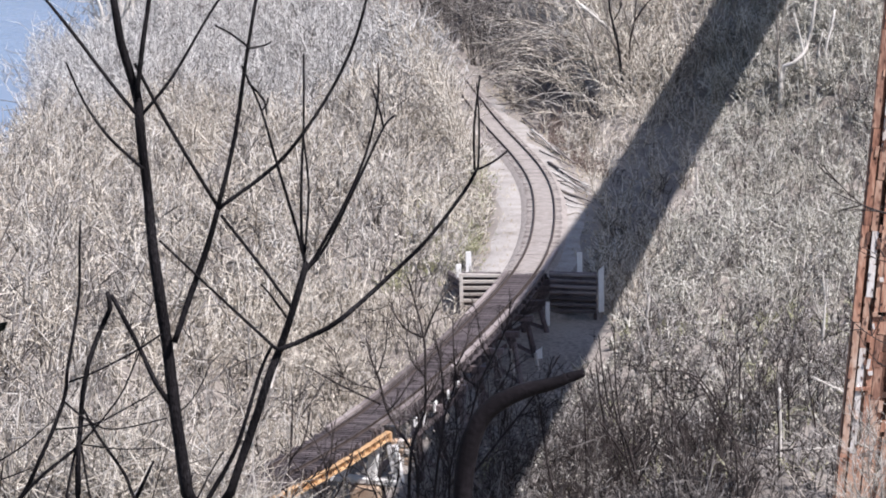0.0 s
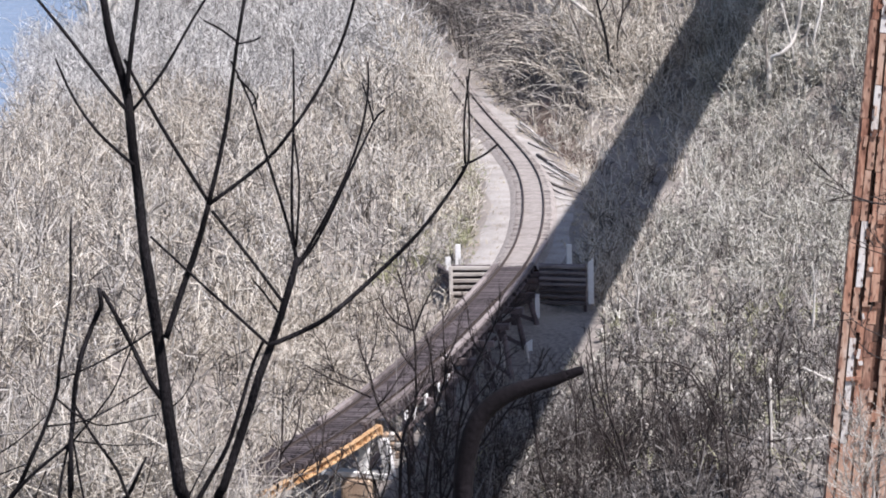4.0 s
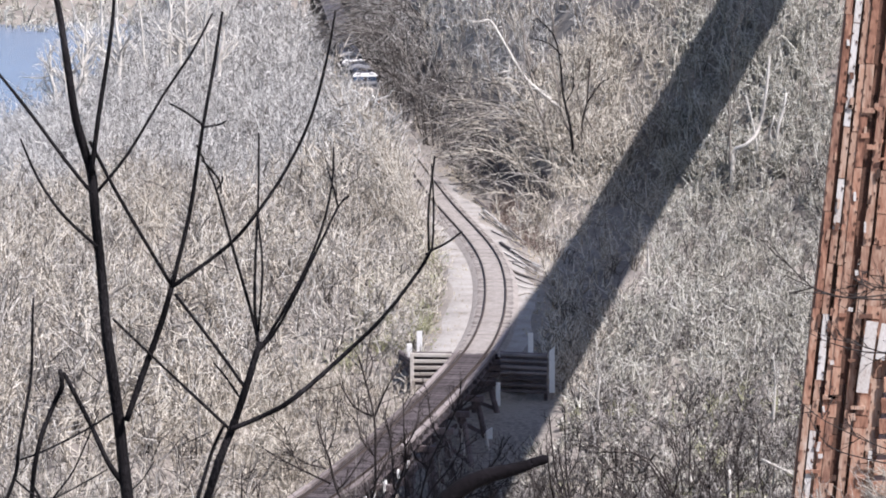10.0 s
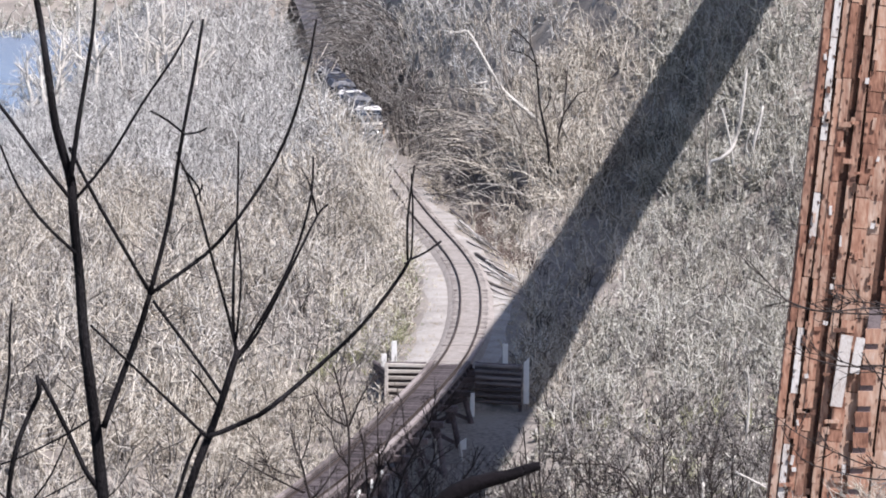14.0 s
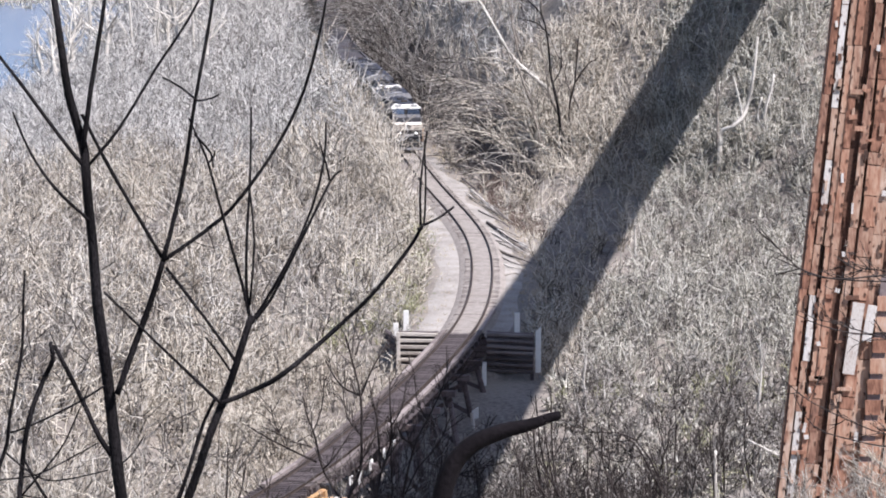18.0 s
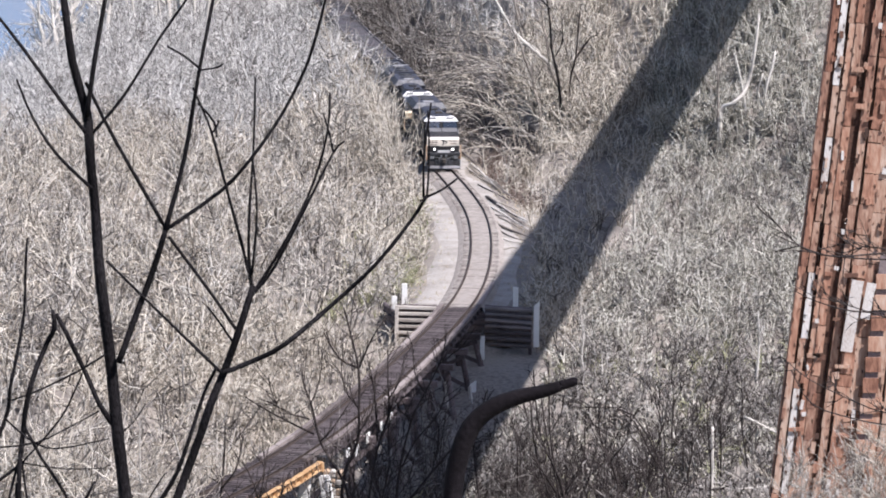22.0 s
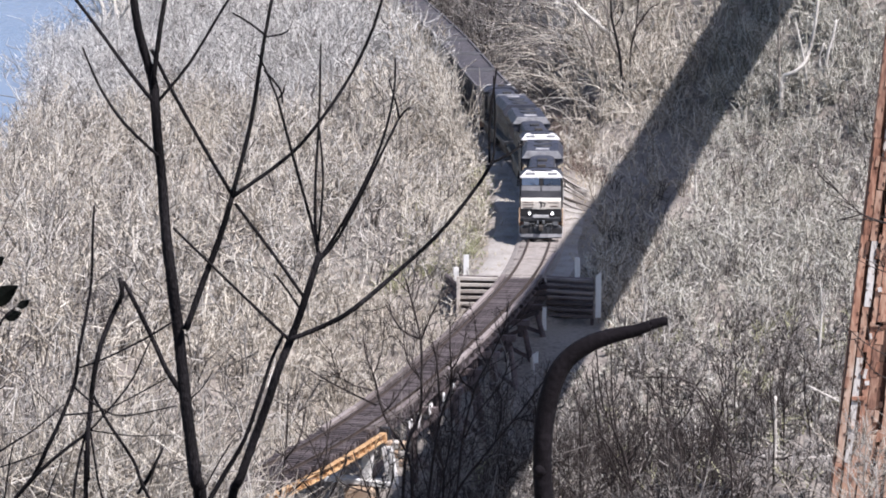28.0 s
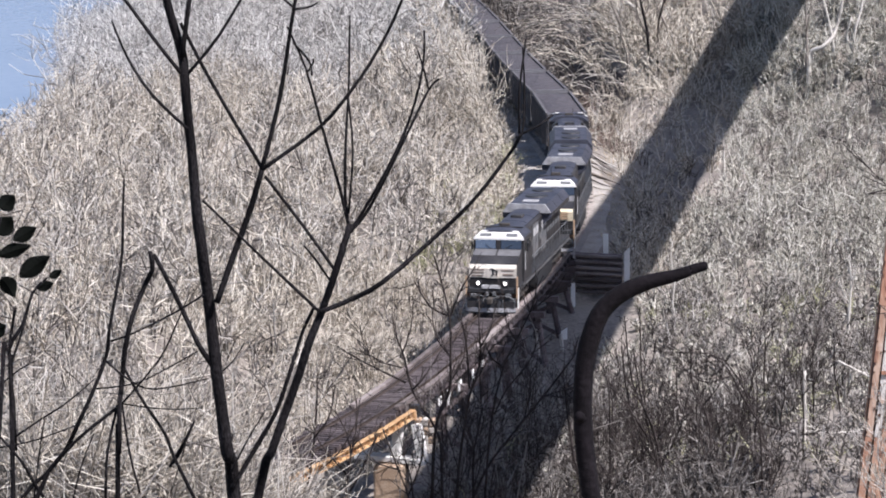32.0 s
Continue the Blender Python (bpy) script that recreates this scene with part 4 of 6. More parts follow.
    for s, mat, label, thick in ((~near & ~bankside & (pick < np.where(beyond, 0.28, 0.2)) & (y < 275), TWIG_DARK, "dark stems among the brush on the slope", 0.06),
                                 (~near & ~bankside & (pick < 0.58) & (y >= 330), TWIG_HAZED, "bare ash-grey woods high on the slope", 0.08),
                                 (~near & ~bankside & (pick < 0.58) & (y < 330) & ((pick >= 0.2) | (y >= 275)) & ~beyond, TWIG_TAN, "bare pale tan saplings and brush on the wooded slope", 0.078),
                                 (~near & ~bankside & (pick < 0.58) & (y < 330) & ((pick >= 0.28) | (y >= 275)) & beyond, TWIG_OLIVE, "bare olive-grey saplings and brush on the wooded slope", 0.075),
                                 (~near & ~bankside & (pick >= 0.58) & (pick < 0.7), TWIG, "bare grey saplings and brush on the wooded slope", 0.075),
                                 (~near & ~bankside & (pick >= 0.7) & beyond, TWIG_OLIVE, "bare olive-grey saplings under the viaduct", 0.075),
                                 (~near & ~bankside & (pick >= 0.7) & ~beyond, TWIG_TAN, "bare tan saplings and brush on the wooded slope", 0.075),
                                 (bankside & (pick < 0.12), TWIG_DARK, "dark tangled saplings on the steep cutting slope", 0.062),
                                 (bankside & (pick >= 0.12), TWIG_TAN, "tan saplings on the steep cutting slope", 0.055),
                                 (near & (pick < 0.52), TWIG_DARK, "dark leafless scrub on the slope below the viaduct", 0.085),
                                 (near & (pick >= 0.78) & (pick < 0.9) & (y > 172), TWIG, "grey leafless scrub on the slope below the viaduct", 0.062),
                                 (near & (pick >= 0.96), TWIG_GREEN, "budding green scrub on the slope below the viaduct", 0.055)):
        limbs_mesh("woodland" if not near[s].any() else "scrub", *plants(rng, x[s], y[s], h[s], 3, 4, 1, 0.3, thick), mat, label, "brush")

    # low pale growth under the dark scrub, and beside the wing wall
    x, y = scatter(rng, 620, 0, 26, 166, 206, lambda x, y: (offset(x, y) > 5.2) & in_sight(x, y, 0.5) & ((x > 5.4) | (y < 196)))
    limbs_mesh("low_brush", *plants(rng, x, y, rng.uniform(0.7, 1.7, len(x)), 4, 3, 0, 0.6, 0.13), TWIG_OLIVE, "low pale dead growth under the scrub", "brush")
    x, y = scatter(rng, 420, 4, 22, 118, 148, lambda x, y: in_sight(x, y, 1.0) & ((x < 12.5) | (y > 128)))
    limbs_mesh("low_brush", *plants(rng, x, y, rng.uniform(0.8, 1.9, len(x)), 3, 4, 1, 0.5, 0.05), TWIG_DARK, "dark tangled growth on the knoll below the tower", "brush")
    x, y = scatter(rng, 110, 2.8, 8.6, 144, 152, lambda x, y: x > 2.8)
    limbs_mesh("low_brush", *plants(rng, x, y, rng.uniform(2.2, 3.6, len(x)), 3, 5, 1, 0.35, 0.05), TWIG_DARK, "dark bushy shrubs below the trestle", "brush")
    x, y = scatter(rng, 190, 1, 10.5, 146, 178, lambda x, y: (offset(x, y) > 7.5) & in_sight(x, y, 0.5))
    limbs_mesh("low_brush", *plants(rng, x, y, rng.uniform(1.8, 3.8, len(x)), 3, 5, 1, 0.3, 0.045), SLIM_BARK, "dark wiry shrubs on the slope below the trestle", "brush")
    # tall dark growth over the cutting; the dark twigs add to its painted shade
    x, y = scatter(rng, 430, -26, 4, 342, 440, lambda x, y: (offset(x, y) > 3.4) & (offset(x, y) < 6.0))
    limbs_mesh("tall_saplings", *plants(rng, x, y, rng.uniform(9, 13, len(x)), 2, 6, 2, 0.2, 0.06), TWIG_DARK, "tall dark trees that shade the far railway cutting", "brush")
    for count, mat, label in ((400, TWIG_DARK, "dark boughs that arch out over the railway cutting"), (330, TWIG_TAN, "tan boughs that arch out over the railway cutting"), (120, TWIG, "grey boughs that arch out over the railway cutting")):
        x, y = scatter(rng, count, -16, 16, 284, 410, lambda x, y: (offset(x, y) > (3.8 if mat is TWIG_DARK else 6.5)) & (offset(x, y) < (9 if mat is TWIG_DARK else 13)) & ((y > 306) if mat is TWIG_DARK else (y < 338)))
        d = offset(x, y)
        reach = np.where(d < 7, np.minimum(rng.uniform(4.0, 7.5, len(x)), 0.62 * d), rng.uniform(4.5, 8.5, len(x)))
        limbs_mesh("arching_boughs", *arching(rng, x, y, reach, 0.075), mat, label, "brush")
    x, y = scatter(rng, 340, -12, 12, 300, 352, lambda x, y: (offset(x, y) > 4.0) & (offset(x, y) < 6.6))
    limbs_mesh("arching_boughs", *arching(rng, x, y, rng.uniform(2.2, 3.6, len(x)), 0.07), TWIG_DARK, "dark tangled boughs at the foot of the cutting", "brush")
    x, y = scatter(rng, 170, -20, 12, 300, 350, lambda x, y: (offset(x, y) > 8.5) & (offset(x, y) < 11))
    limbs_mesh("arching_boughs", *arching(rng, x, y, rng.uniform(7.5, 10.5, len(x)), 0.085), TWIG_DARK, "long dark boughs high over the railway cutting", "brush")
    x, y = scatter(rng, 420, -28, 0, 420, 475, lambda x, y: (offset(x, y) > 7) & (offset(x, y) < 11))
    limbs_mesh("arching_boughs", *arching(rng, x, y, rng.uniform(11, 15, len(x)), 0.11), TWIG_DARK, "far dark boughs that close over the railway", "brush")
    # growth in the hollow beside the trestle, dark twigs for the shade there
    x, y = scatter(rng, 750, -14, 10, 144, 200, lambda x, y: (offset(x, y) > 2.0) & (offset(x, y) < 10) & (y < 196 - 0.5 * offset(x, y)))
    limbs_mesh("hollow_scrub", *plants(rng, x, y, rng.uniform(1.2, 3.4, len(x)), 3, 4, 1, 0.45, 0.055), TWIG_DARK, "tangled leafless scrub in the hollow beside the trestle", "brush")
    x, y = scatter(rng, 620, -16, 0, 216, 262, lambda x, y: (offset(x, y) < -4.2) & (offset(x, y) > -10.5))
    limbs_mesh("budding_brush", *plants(rng, x, y, rng.uniform(0.8, 2.1, len(x)), 3, 4, 1, 0.4, 0.05), TWIG_GREEN, "budding yellow-green bushes beside the railway bank", "brush")
    # wiry growth between the bluff and the trestle
    for count, mat, label in ((3, SLIM_BARK, "tall wiry dark brush in front of the trestle"), (16, TWIG_DARK, "tall wiry grey-brown brush in front of the trestle")):
        x, y = scatter(rng, count, -5.4, 0, 153, 165, lambda x, y: (offset(x, y) > 2.2) & (offset(x, y) < 9))
        limbs_mesh("wiry_brush", *plants(rng, x, y, rng.uniform(6, 9.6, len(x)), 2, 5, 2, 0.16, 0.03), mat, label, "brush")
    # reddish growth at the foot of the cutting
    x, y = scatter(rng, 420, 0, 8, 266, 298, lambda x, y: (offset(x, y) > 4.3) & (offset(x, y) < 6.9))
    limbs_mesh("briars", *plants(rng, x, y, rng.uniform(0.9, 2.0, len(x)), 3, 4, 1, 0.45, 0.06), RED_BARK, "reddish brown briars at the foot of the cutting", "brush")

    # beyond: far woods that close the valley
    def far(x, y):
        return (x > -0.10 * y - 12) & (x < 0.12 * y + 6) & (land(x, y) > -4) & (np.abs(offset(x, y)) > 4)
    x, y = scatter(rng, 480, -80, 76, 440, 560, far)
    limbs_mesh("far_woods", *plants(rng, x, y, rng.uniform(5, 10, len(x)), 3, 4, 1, 0.22, 0.08), TWIG_HAZED, "far leafless grey woods that close the valley", "woods")
    x, y = scatter(rng, 620, -60, -14, 440, 540, lambda x, y: (offset(x, y) < -4) & (x > -0.1 * y - 10))
    limbs_mesh("far_woods", *plants(rng, x, y, rng.uniform(4, 7.5, len(x)), 2, 5, 1, 0.25, 0.1), TWIG_HAZED, "far leafless ash-grey growth between river and railway", "woods")
    x, y = scatter(rng, 150, -68, -54, 400, 462, lambda x, y: x > -0.152 * y)
    limbs_mesh("far_woods", *plants(rng, x, y, rng.uniform(6.5, 10, len(x)), 2, 5, 1, 0.3, 0.055), TWIG_HAZED, "thin grey saplings standing at the river's edge", "woods")
    x, y = scatter(rng, 860, -150, -50, 672, 850, lambda x, y: (x > -0.175 * y) & (x < -0.075 * y))
    limbs_mesh("far_woods", *plants(rng, x, y, rng.uniform(4, 8, len(x)), 2, 4, 1, 0.4, 0.2), TWIG_OLIVE, "far leafless brush on the opposite river bank", "woods")
    # low growth: dead grass on the banks, a few green tufts
    def verge(x, y):
        d = offset(x, y)
        return ((d < -1.9) & (d > -7) | (d > 2.2) & (d < 6)) & (y > WALL_Y - 0.35 * d + 1)
    x, y = scatter(rng, 4400, -14, 12, 207, 330, verge)
    h = rng.uniform(0.18, 0.6, len(x))
    green = (offset(x, y) < -3.0) & (y < 262) & (rng.random(len(x)) < 0.3)
    limbs_mesh("dead_grass", *plants(rng, x[~green], y[~green], h[~green], 4, 0, 0, 0.5, 0.05), GRASS, "tufts of pale dead grass along the track bank", "grass")
    limbs_mesh("green_grass", *plants(rng, x[green], y[green], h[green], 5, 0, 0, 0.5, 0.05), GRASS_GREEN, "tufts of fresh green grass along the track bank", "grass")


brush()


# ---- single trees that stand out ----
def bare_tree(x, y, height, girth, bark, twig, label, seed, lean=0.0, bend=0.0, limbs=7, spread=0.55, group="", base=None):
    """A leafless tree: a tapered trunk, limbs of their own, and a crown of twigs."""
    rng = random.Random(seed)
    nr = np.random.default_rng(seed)
    z0 = float(land(x, y)) - 0.3 if base is None else base
    t = thing("tree", pose(x, y, z0), label, "tree", group)
    n = 6
    pts = []
    for i in range(n + 1):
        u = i / n
        pts.append((lean * height * u + bend * height * u * u + rng.uniform(-1, 1) * 0.02 * height * (u > 0), rng.uniform(-1, 1) * 0.02 * height, height * u, girth * (1 - 0.82 * u)))
    part("trunk", tube(pts, 8, 2), bark, t)
    P0, P1, R0, R1 = [], [], [], []
    for k in range(limbs):
        u = rng.uniform(0.3, 0.95)
        i = min(int(u * n), n - 1)
        f = u * n - i
        a = Vector(pts[i][:3]).lerp(Vector(pts[i + 1][:3]), f)
        ang = k * 2.4 + rng.uniform(-0.5, 0.5)
        d = Vector((math.cos(ang) * spread, math.sin(ang) * spread, rng.uniform(0.5, 1.0))).normalized()
        ln = height * rng.uniform(0.22, 0.42) * (1.2 - 0.7 * u)
        r = girth * (1 - 0.8 * u) * 0.55
        b = a + d * ln * 0.5 + Vector((0, 0, 0.02 * height))
        d2 = (d + Vector((rng.uniform(-0.4, 0.4), rng.uniform(-0.4, 0.4), 0.35))).normalized()
        c = b + d2 * ln * 0.5
        part("limb", tube([(*a, r), (*b, r * 0.65), (*c, r * 0.3)], 6, 2), bark, t)
        for p, q, rr in ((a, b, r * 0.6), (b, c, r * 0.4)):
            for _ in range(4):
                s = p.lerp(q, rng.uniform(0.2, 1))
                e = s + (d2 + Vector((rng.gauss(0, 0.5), rng.gauss(0, 0.5), rng.gauss(0.2, 0.3)))).normalized() * ln * rng.uniform(0.25, 0.5)
                P0.append(s[:]), P1.append(e[:]), R0.append(max(rr * 0.55, 0.012)), R1.append(max(rr * 0.25, 0.008))
                for _ in range(3):
                    s2 = s.lerp(e, rng.uniform(0.3, 1))
                    e2 = s2 + ((e - s).normalized() + Vector((rng.gauss(0, 0.5), rng.gauss(0, 0.5), rng.gauss(0.1, 0.3)))).normalized() * ln * rng.uniform(0.12, 0.28)
                    P0.append(s2[:]), P1.append(e2[:]), R0.append(max(rr * 0.35, 0.01)), R1.append(0.007)
    limbs_mesh("crown", np.array(P0), np.array(P1), np.array(R0), np.array(R1), twig, "", "", "", t)
    return t


PALE = "slender pale-barked leafless tree among grey brush"
GP = "pale-barked trees in the woods"
bare_tree(7.8, 199.5, 5.6, 0.09, PALE_BARK, TWIG, PALE, 21, lean=-0.02, group=GP, limbs=5)
bare_tree(18.2, 193.5, 5.8, 0.12, PALE_BARK, TWIG, PALE, 22, lean=-0.03, group=GP, limbs=5)
bare_tree(13.9, 256, 4.2, 0.12, PALE_BARK, TWIG, PALE, 23, group=GP, limbs=5)
bare_tree(22.3, 277, 15, 0.13, GREY_BARK, TWIG, "tall straight grey-barked leafless tree standing on the wooded slope", 24, group=GP, limbs=6, lean=-0.01)
SYC = "white-limbed spreading sycamore near the river"
for k, (x, y, h, lean) in enumerate(((-53, 438, 15, 0.1), (-55, 452, 16, -0.15), (-54, 470, 17, 0.05), (-48, 446, 13, -0.05), (-41, 452, 14, 0.1),
                                     (-52, 425, 13, 0.12), (-56, 440, 13, -0.1), (-51, 415, 11, -0.12), (-44, 462, 15, 0.1), (-38, 448, 15, -0.12), (-35, 440, 13, 0.15), (-46, 425, 12, -0.05))):
    bare_tree(x, y, h, 0.52, PALE_BARK, PALE_BARK, SYC, 40 + k, lean=lean, limbs=10, spread=0.9, group="sycamores by the river")
# fallen poles on the bank beside the track, some standing in for gravel ridges
for k, (xa, ya, xb, yb, r) in enumerate(((1.9, 263.4, 5.4, 248.0, 0.13), (0.9, 285.0, 4.6, 266.6, 0.12), (2.9, 250.5, 5.2, 244.0, 0.1), (0.6, 288.0, 3.1, 274.5, 0.09), (3.0, 237.5, 4.3, 237.6, 0.08), (2.6, 257.0, 4.9, 252.0, 0.09), (3.4, 259.5, 5.6, 250.5, 0.11), (3.1, 254.5, 5.3, 247.2, 0.1), (2.9, 247.0, 5.0, 241.5, 0.1), (3.0, 243.5, 4.9, 239.5, 0.09), (2.2, 268.0, 4.8, 257.5, 0.1), (1.6, 276.0, 4.2, 264.0, 0.1), (1.0, 290.0, 2.9, 276.0, 0.2), (2.4, 280.0, 4.4, 267.0, 0.2), (2.3, 266.5, 4.6, 254.5, 0.21), (3.1, 262.0, 5.3, 252.0, 0.2), (2.8, 251.5, 5.4, 242.5, 0.2), (0.2, 300.0, 1.6, 288.0, 0.18))):
    pole = thing("fallen_pole", pose(0, 0, 0), ("bleached fallen pole lying on the railway bank", "grey fallen pole lying on the railway bank", "dark pole lying on the railway bank")[k % 3], "log", "fallen poles beside the track")
    part("trunk", tube([(xa + (xb - xa) * u, ya + (yb - ya) * u + 0.5 * math.sin(5 * u + k), max(float(land(xa + (xb - xa) * u, ya + (yb - ya) * u)), -0.45) + r * 0.5, 0.6 * r * (1 - 0.5 * u)) for u in (0, 0.25, 0.5, 0.75, 1)], 7), (PALE_BARK, GREY_BARK, DARK_TIMBER)[k % 3], pole)
# leaning grey trunks over the cutting
for k in range(26):
    rr = random.Random(60 + k)
    yy = rr.uniform(285, 400)
    dd = rr.uniform(4.2, 18)
    bare_tree(float(track_x(yy)) + dd, yy, rr.uniform(6, 10), rr.uniform(0.1, 0.17), GREY_BARK, TWIG_HAZED if k % 3 else TWIG_DARK, "grey-barked leafless tree leaning over the railway cutting", 100 + k, lean=-rr.uniform(0.1, 0.45), limbs=5, group="leaning trees over the cutting")
# dark saplings before the trestle
for k, (x, y, h, lean) in enumerate(((-3.6, 152, 10.4, 0.04), (-5.4, 146, 7.6, -0.2))):
    bare_tree(x, y, h, 0.085, SLIM_BARK, SLIM_BARK, "thin dark leafless sapling in front of the trestle", 140 + k, lean=lean, limbs=9, spread=0.8, group="dark saplings before the trestle")


def forked(depth, label, group, mat, *stems):
    """A sapling out of stems, each a row of (x, z) points with its radii, with fine twigs along them."""
    t = thing("tree", pose(0, 0, 0), label, "tree", group)
    nr = np.random.default_rng(int(depth) + len(stems) + int(abs(stems[0][2][0][0]) * 10))
    P0, P1, R0 = [], [], []
    for k, (r0, r1, pts) in enumerate(stems):
        if k == 0 and group:
            pts = ((pts[0][0], float(land(pts[0][0], depth)) - 0.3),) + pts
        n = len(pts) - 1
        part("limb" if k else "trunk", tube([(x, depth + 0.3 * math.sin(2 * i + k), z, 0.95 * (r0 + (r1 - r0) * i / n)) for i, (x, z) in enumerate(pts)], 6), mat, t)
        for i in range(n):
            (x0, z0), (x1, z1) = pts[i], pts[i + 1]
            if z1 < -1:
                continue
            for _ in range(4):
                f = nr.uniform(0.1, 1)
                a = np.array((x0 + (x1 - x0) * f, depth, z0 + (z1 - z0) * f))
                w = np.array((x1 - x0, 0, z1 - z0)) / math.hypot(x1 - x0, z1 - z0) + nr.normal(0, 0.6, 3) + np.array((0, 0, 0.25))
                e = a + w / np.linalg.norm(w) * nr.uniform(0.5, 1.3)
                P0.append(a), P1.append(e), R0.append(0.024)
                for _ in range(2):
                    g = nr.uniform(0.3, 1)
                    a2 = a + (e - a) * g
                    P0.append(a2), P1.append(a2 + (w / np.linalg.norm(w) + nr.normal(0, 0.6, 3)) * nr.uniform(0.2, 0.5)), R0.append(0.016)
    R0 = np.array(R0)
    limbs_mesh("crown", np.array(P0), np.array(P1), R0, R0 * 0.5, mat, "", "", "", t)
    return t


HILL = "pale-barked trees in the woods"
forked(304, "pale bare trunk that arches far over on the hillside", HILL, PALE_BARK, (0.2, 0.07, ((8.73, 6.95), (7.41, 8.29), (5.83, 9.63), (4.94, 10.54), (4.00, 12.04), (2.95, 13.90), (1.81, 15.76), (0.86, 15.77), (0.06, 15.67))), (0.09, 0.04, ((4.26, 11.50), (3.46, 11.09), (2.67, 10.99))), (0.08, 0.03, ((7.94, 7.91), (6.62, 9.25), (5.04, 9.48), (3.71, 9.65))))
forked(291, "dark slender leafless tree that leans on the hillside", HILL, DARK_BARK, (0.16, 0.05, ((9.09, 4.28), (8.85, 6.83), (8.36, 9.12), (8.11, 10.40), (7.97, 12.43), (7.38, 15.22), (5.88, 16.75))), (0.07, 0.03, ((8.03, 13.44), (6.87, 14.57), (5.36, 14.99))), (0.06, 0.03, ((8.36, 9.12), (9.13, 10.64), (8.99, 12.42))))
forked(293, "dark slim forked leafless tree on the hillside", HILL, SLIM_BARK, (0.1, 0.05, ((9.94, 6.89), (10.36, 8.93), (10.57, 11.23), (10.73, 13.27))), (0.09, 0.04, ((10.36, 8.93), (11.59, 10.71), (12.25, 11.11))))
forked(277, "pale crooked leafless tree with a leaning trunk on the slope", HILL, PALE_BARK, (0.22, 0.1, ((22.33, 5.87), (23.30, 6.63), (24.17, 7.40), (24.65, 8.56), (24.93, 10.15), (25.22, 12.33), (25.41, 14.25))), (0.14, 0.06, ((24.46, 5.55), (24.17, 7.50), (23.68, 9.68), (23.39, 10.89))))
forked(276, "pale-barked forked leafless tree on the slope", HILL, PALE_BARK, (0.15, 0.08, ((25.91, 5.88), (26.00, 8.06), (26.48, 9.74), (26.76, 11.18))), (0.13, 0.06, ((25.91, 6.37), (25.33, 7.58), (25.71, 9.27))))
SYC2 = "white-barked sycamore whose limbs arch over the thicket"
forked(440, SYC2, "sycamores by the river", PALE_BARK, (0.22, 0.09, ((-52.0, -6.7), (-52.5, -2.3), (-53.1, 0.1), (-52.9, 2.8), (-53.7, 6.1), (-54.2, 8.0))), (0.12, 0.05, ((-52.7, -0.7), (-51.9, 2.3), (-51.0, 3.1))), (0.12, 0.05, ((-52.4, -1.2), (-51.4, -0.9), (-50.0, 0.9))))
forked(441, SYC2, "sycamores by the river", PALE_BARK, (0.22, 0.09, ((-54.6, -2.4), (-55.8, -0.2), (-57.4, 1.7), (-58.8, 3.0))), (0.12, 0.05, ((-56.4, 0.3), (-56.9, 0.0), (-58.4, -0.2), (-59.5, -1.6))), (0.12, 0.05, ((-56.9, 0.9), (-58.5, 0.2), (-61.0, 0.4))))
forked(442, SYC2, "sycamores by the river", PALE_BARK, (0.22, 0.09, ((-49.4, 2.7), (-51.0, 4.6), (-52.6, 6.8), (-53.9, 8.4), (-54.4, 10.9))), (0.12, 0.05, ((-52.6, 6.8), (-50.8, 8.2), (-49.3, 8.8), (-50.9, 11.4))), (0.12, 0.05, ((-50.4, 3.5), (-51.8, 4.2), (-53.2, 4.6))))
forked(443, SYC2, "sycamores by the river", PALE_BARK, (0.22, 0.09, ((-44.6, -5.8), (-44.9, -2.6), (-45.0, -0.1), (-46.3, 1.3), (-48.9, 2.2))), (0.12, 0.05, ((-45.0, -0.1), (-47.0, 0.2), (-48.9, 1.0))), (0.12, 0.05, ((-44.8, 1.8), (-46.2, 4.3), (-47.8, 5.9))))
forked(444, SYC2, "sycamores by the river", PALE_BARK, (0.22, 0.09, ((-43.9, -0.2), (-44.7, 1.8), (-45.0, 6.1), (-45.4, 10.5), (-45.6, 12.7))), (0.12, 0.05, ((-44.9, 8.1), (-44.0, 9.7), (-43.9, 12.2))))
forked(445, SYC2, "sycamores by the river", PALE_BARK, (0.22, 0.09, ((-41.2, 0.6), (-41.4, 3.3), (-41.2, 5.8), (-43.9, 6.6))), (0.12, 0.05, ((-41.2, 5.8), (-38.4, 4.7))), (0.12, 0.05, ((-41.3, 4.4), (-42.3, 5.3), (-42.5, 3.9))))
forked(446, SYC2, "sycamores by the river", PALE_BARK, (0.22, 0.09, ((-36.6, 3.8), (-36.7, 6.6), (-36.1, 9.9), (-36.4, 12.4))), (0.12, 0.05, ((-36.7, 6.6), (-38.2, 7.1), (-39.6, 8.5), (-41.5, 11.0))), (0.12, 0.05, ((-36.7, 7.1), (-37.2, 8.5), (-38.0, 11.3))))
FS, FG = "dark forked leafless sapling in front of the trestle", "dark saplings before the trestle"
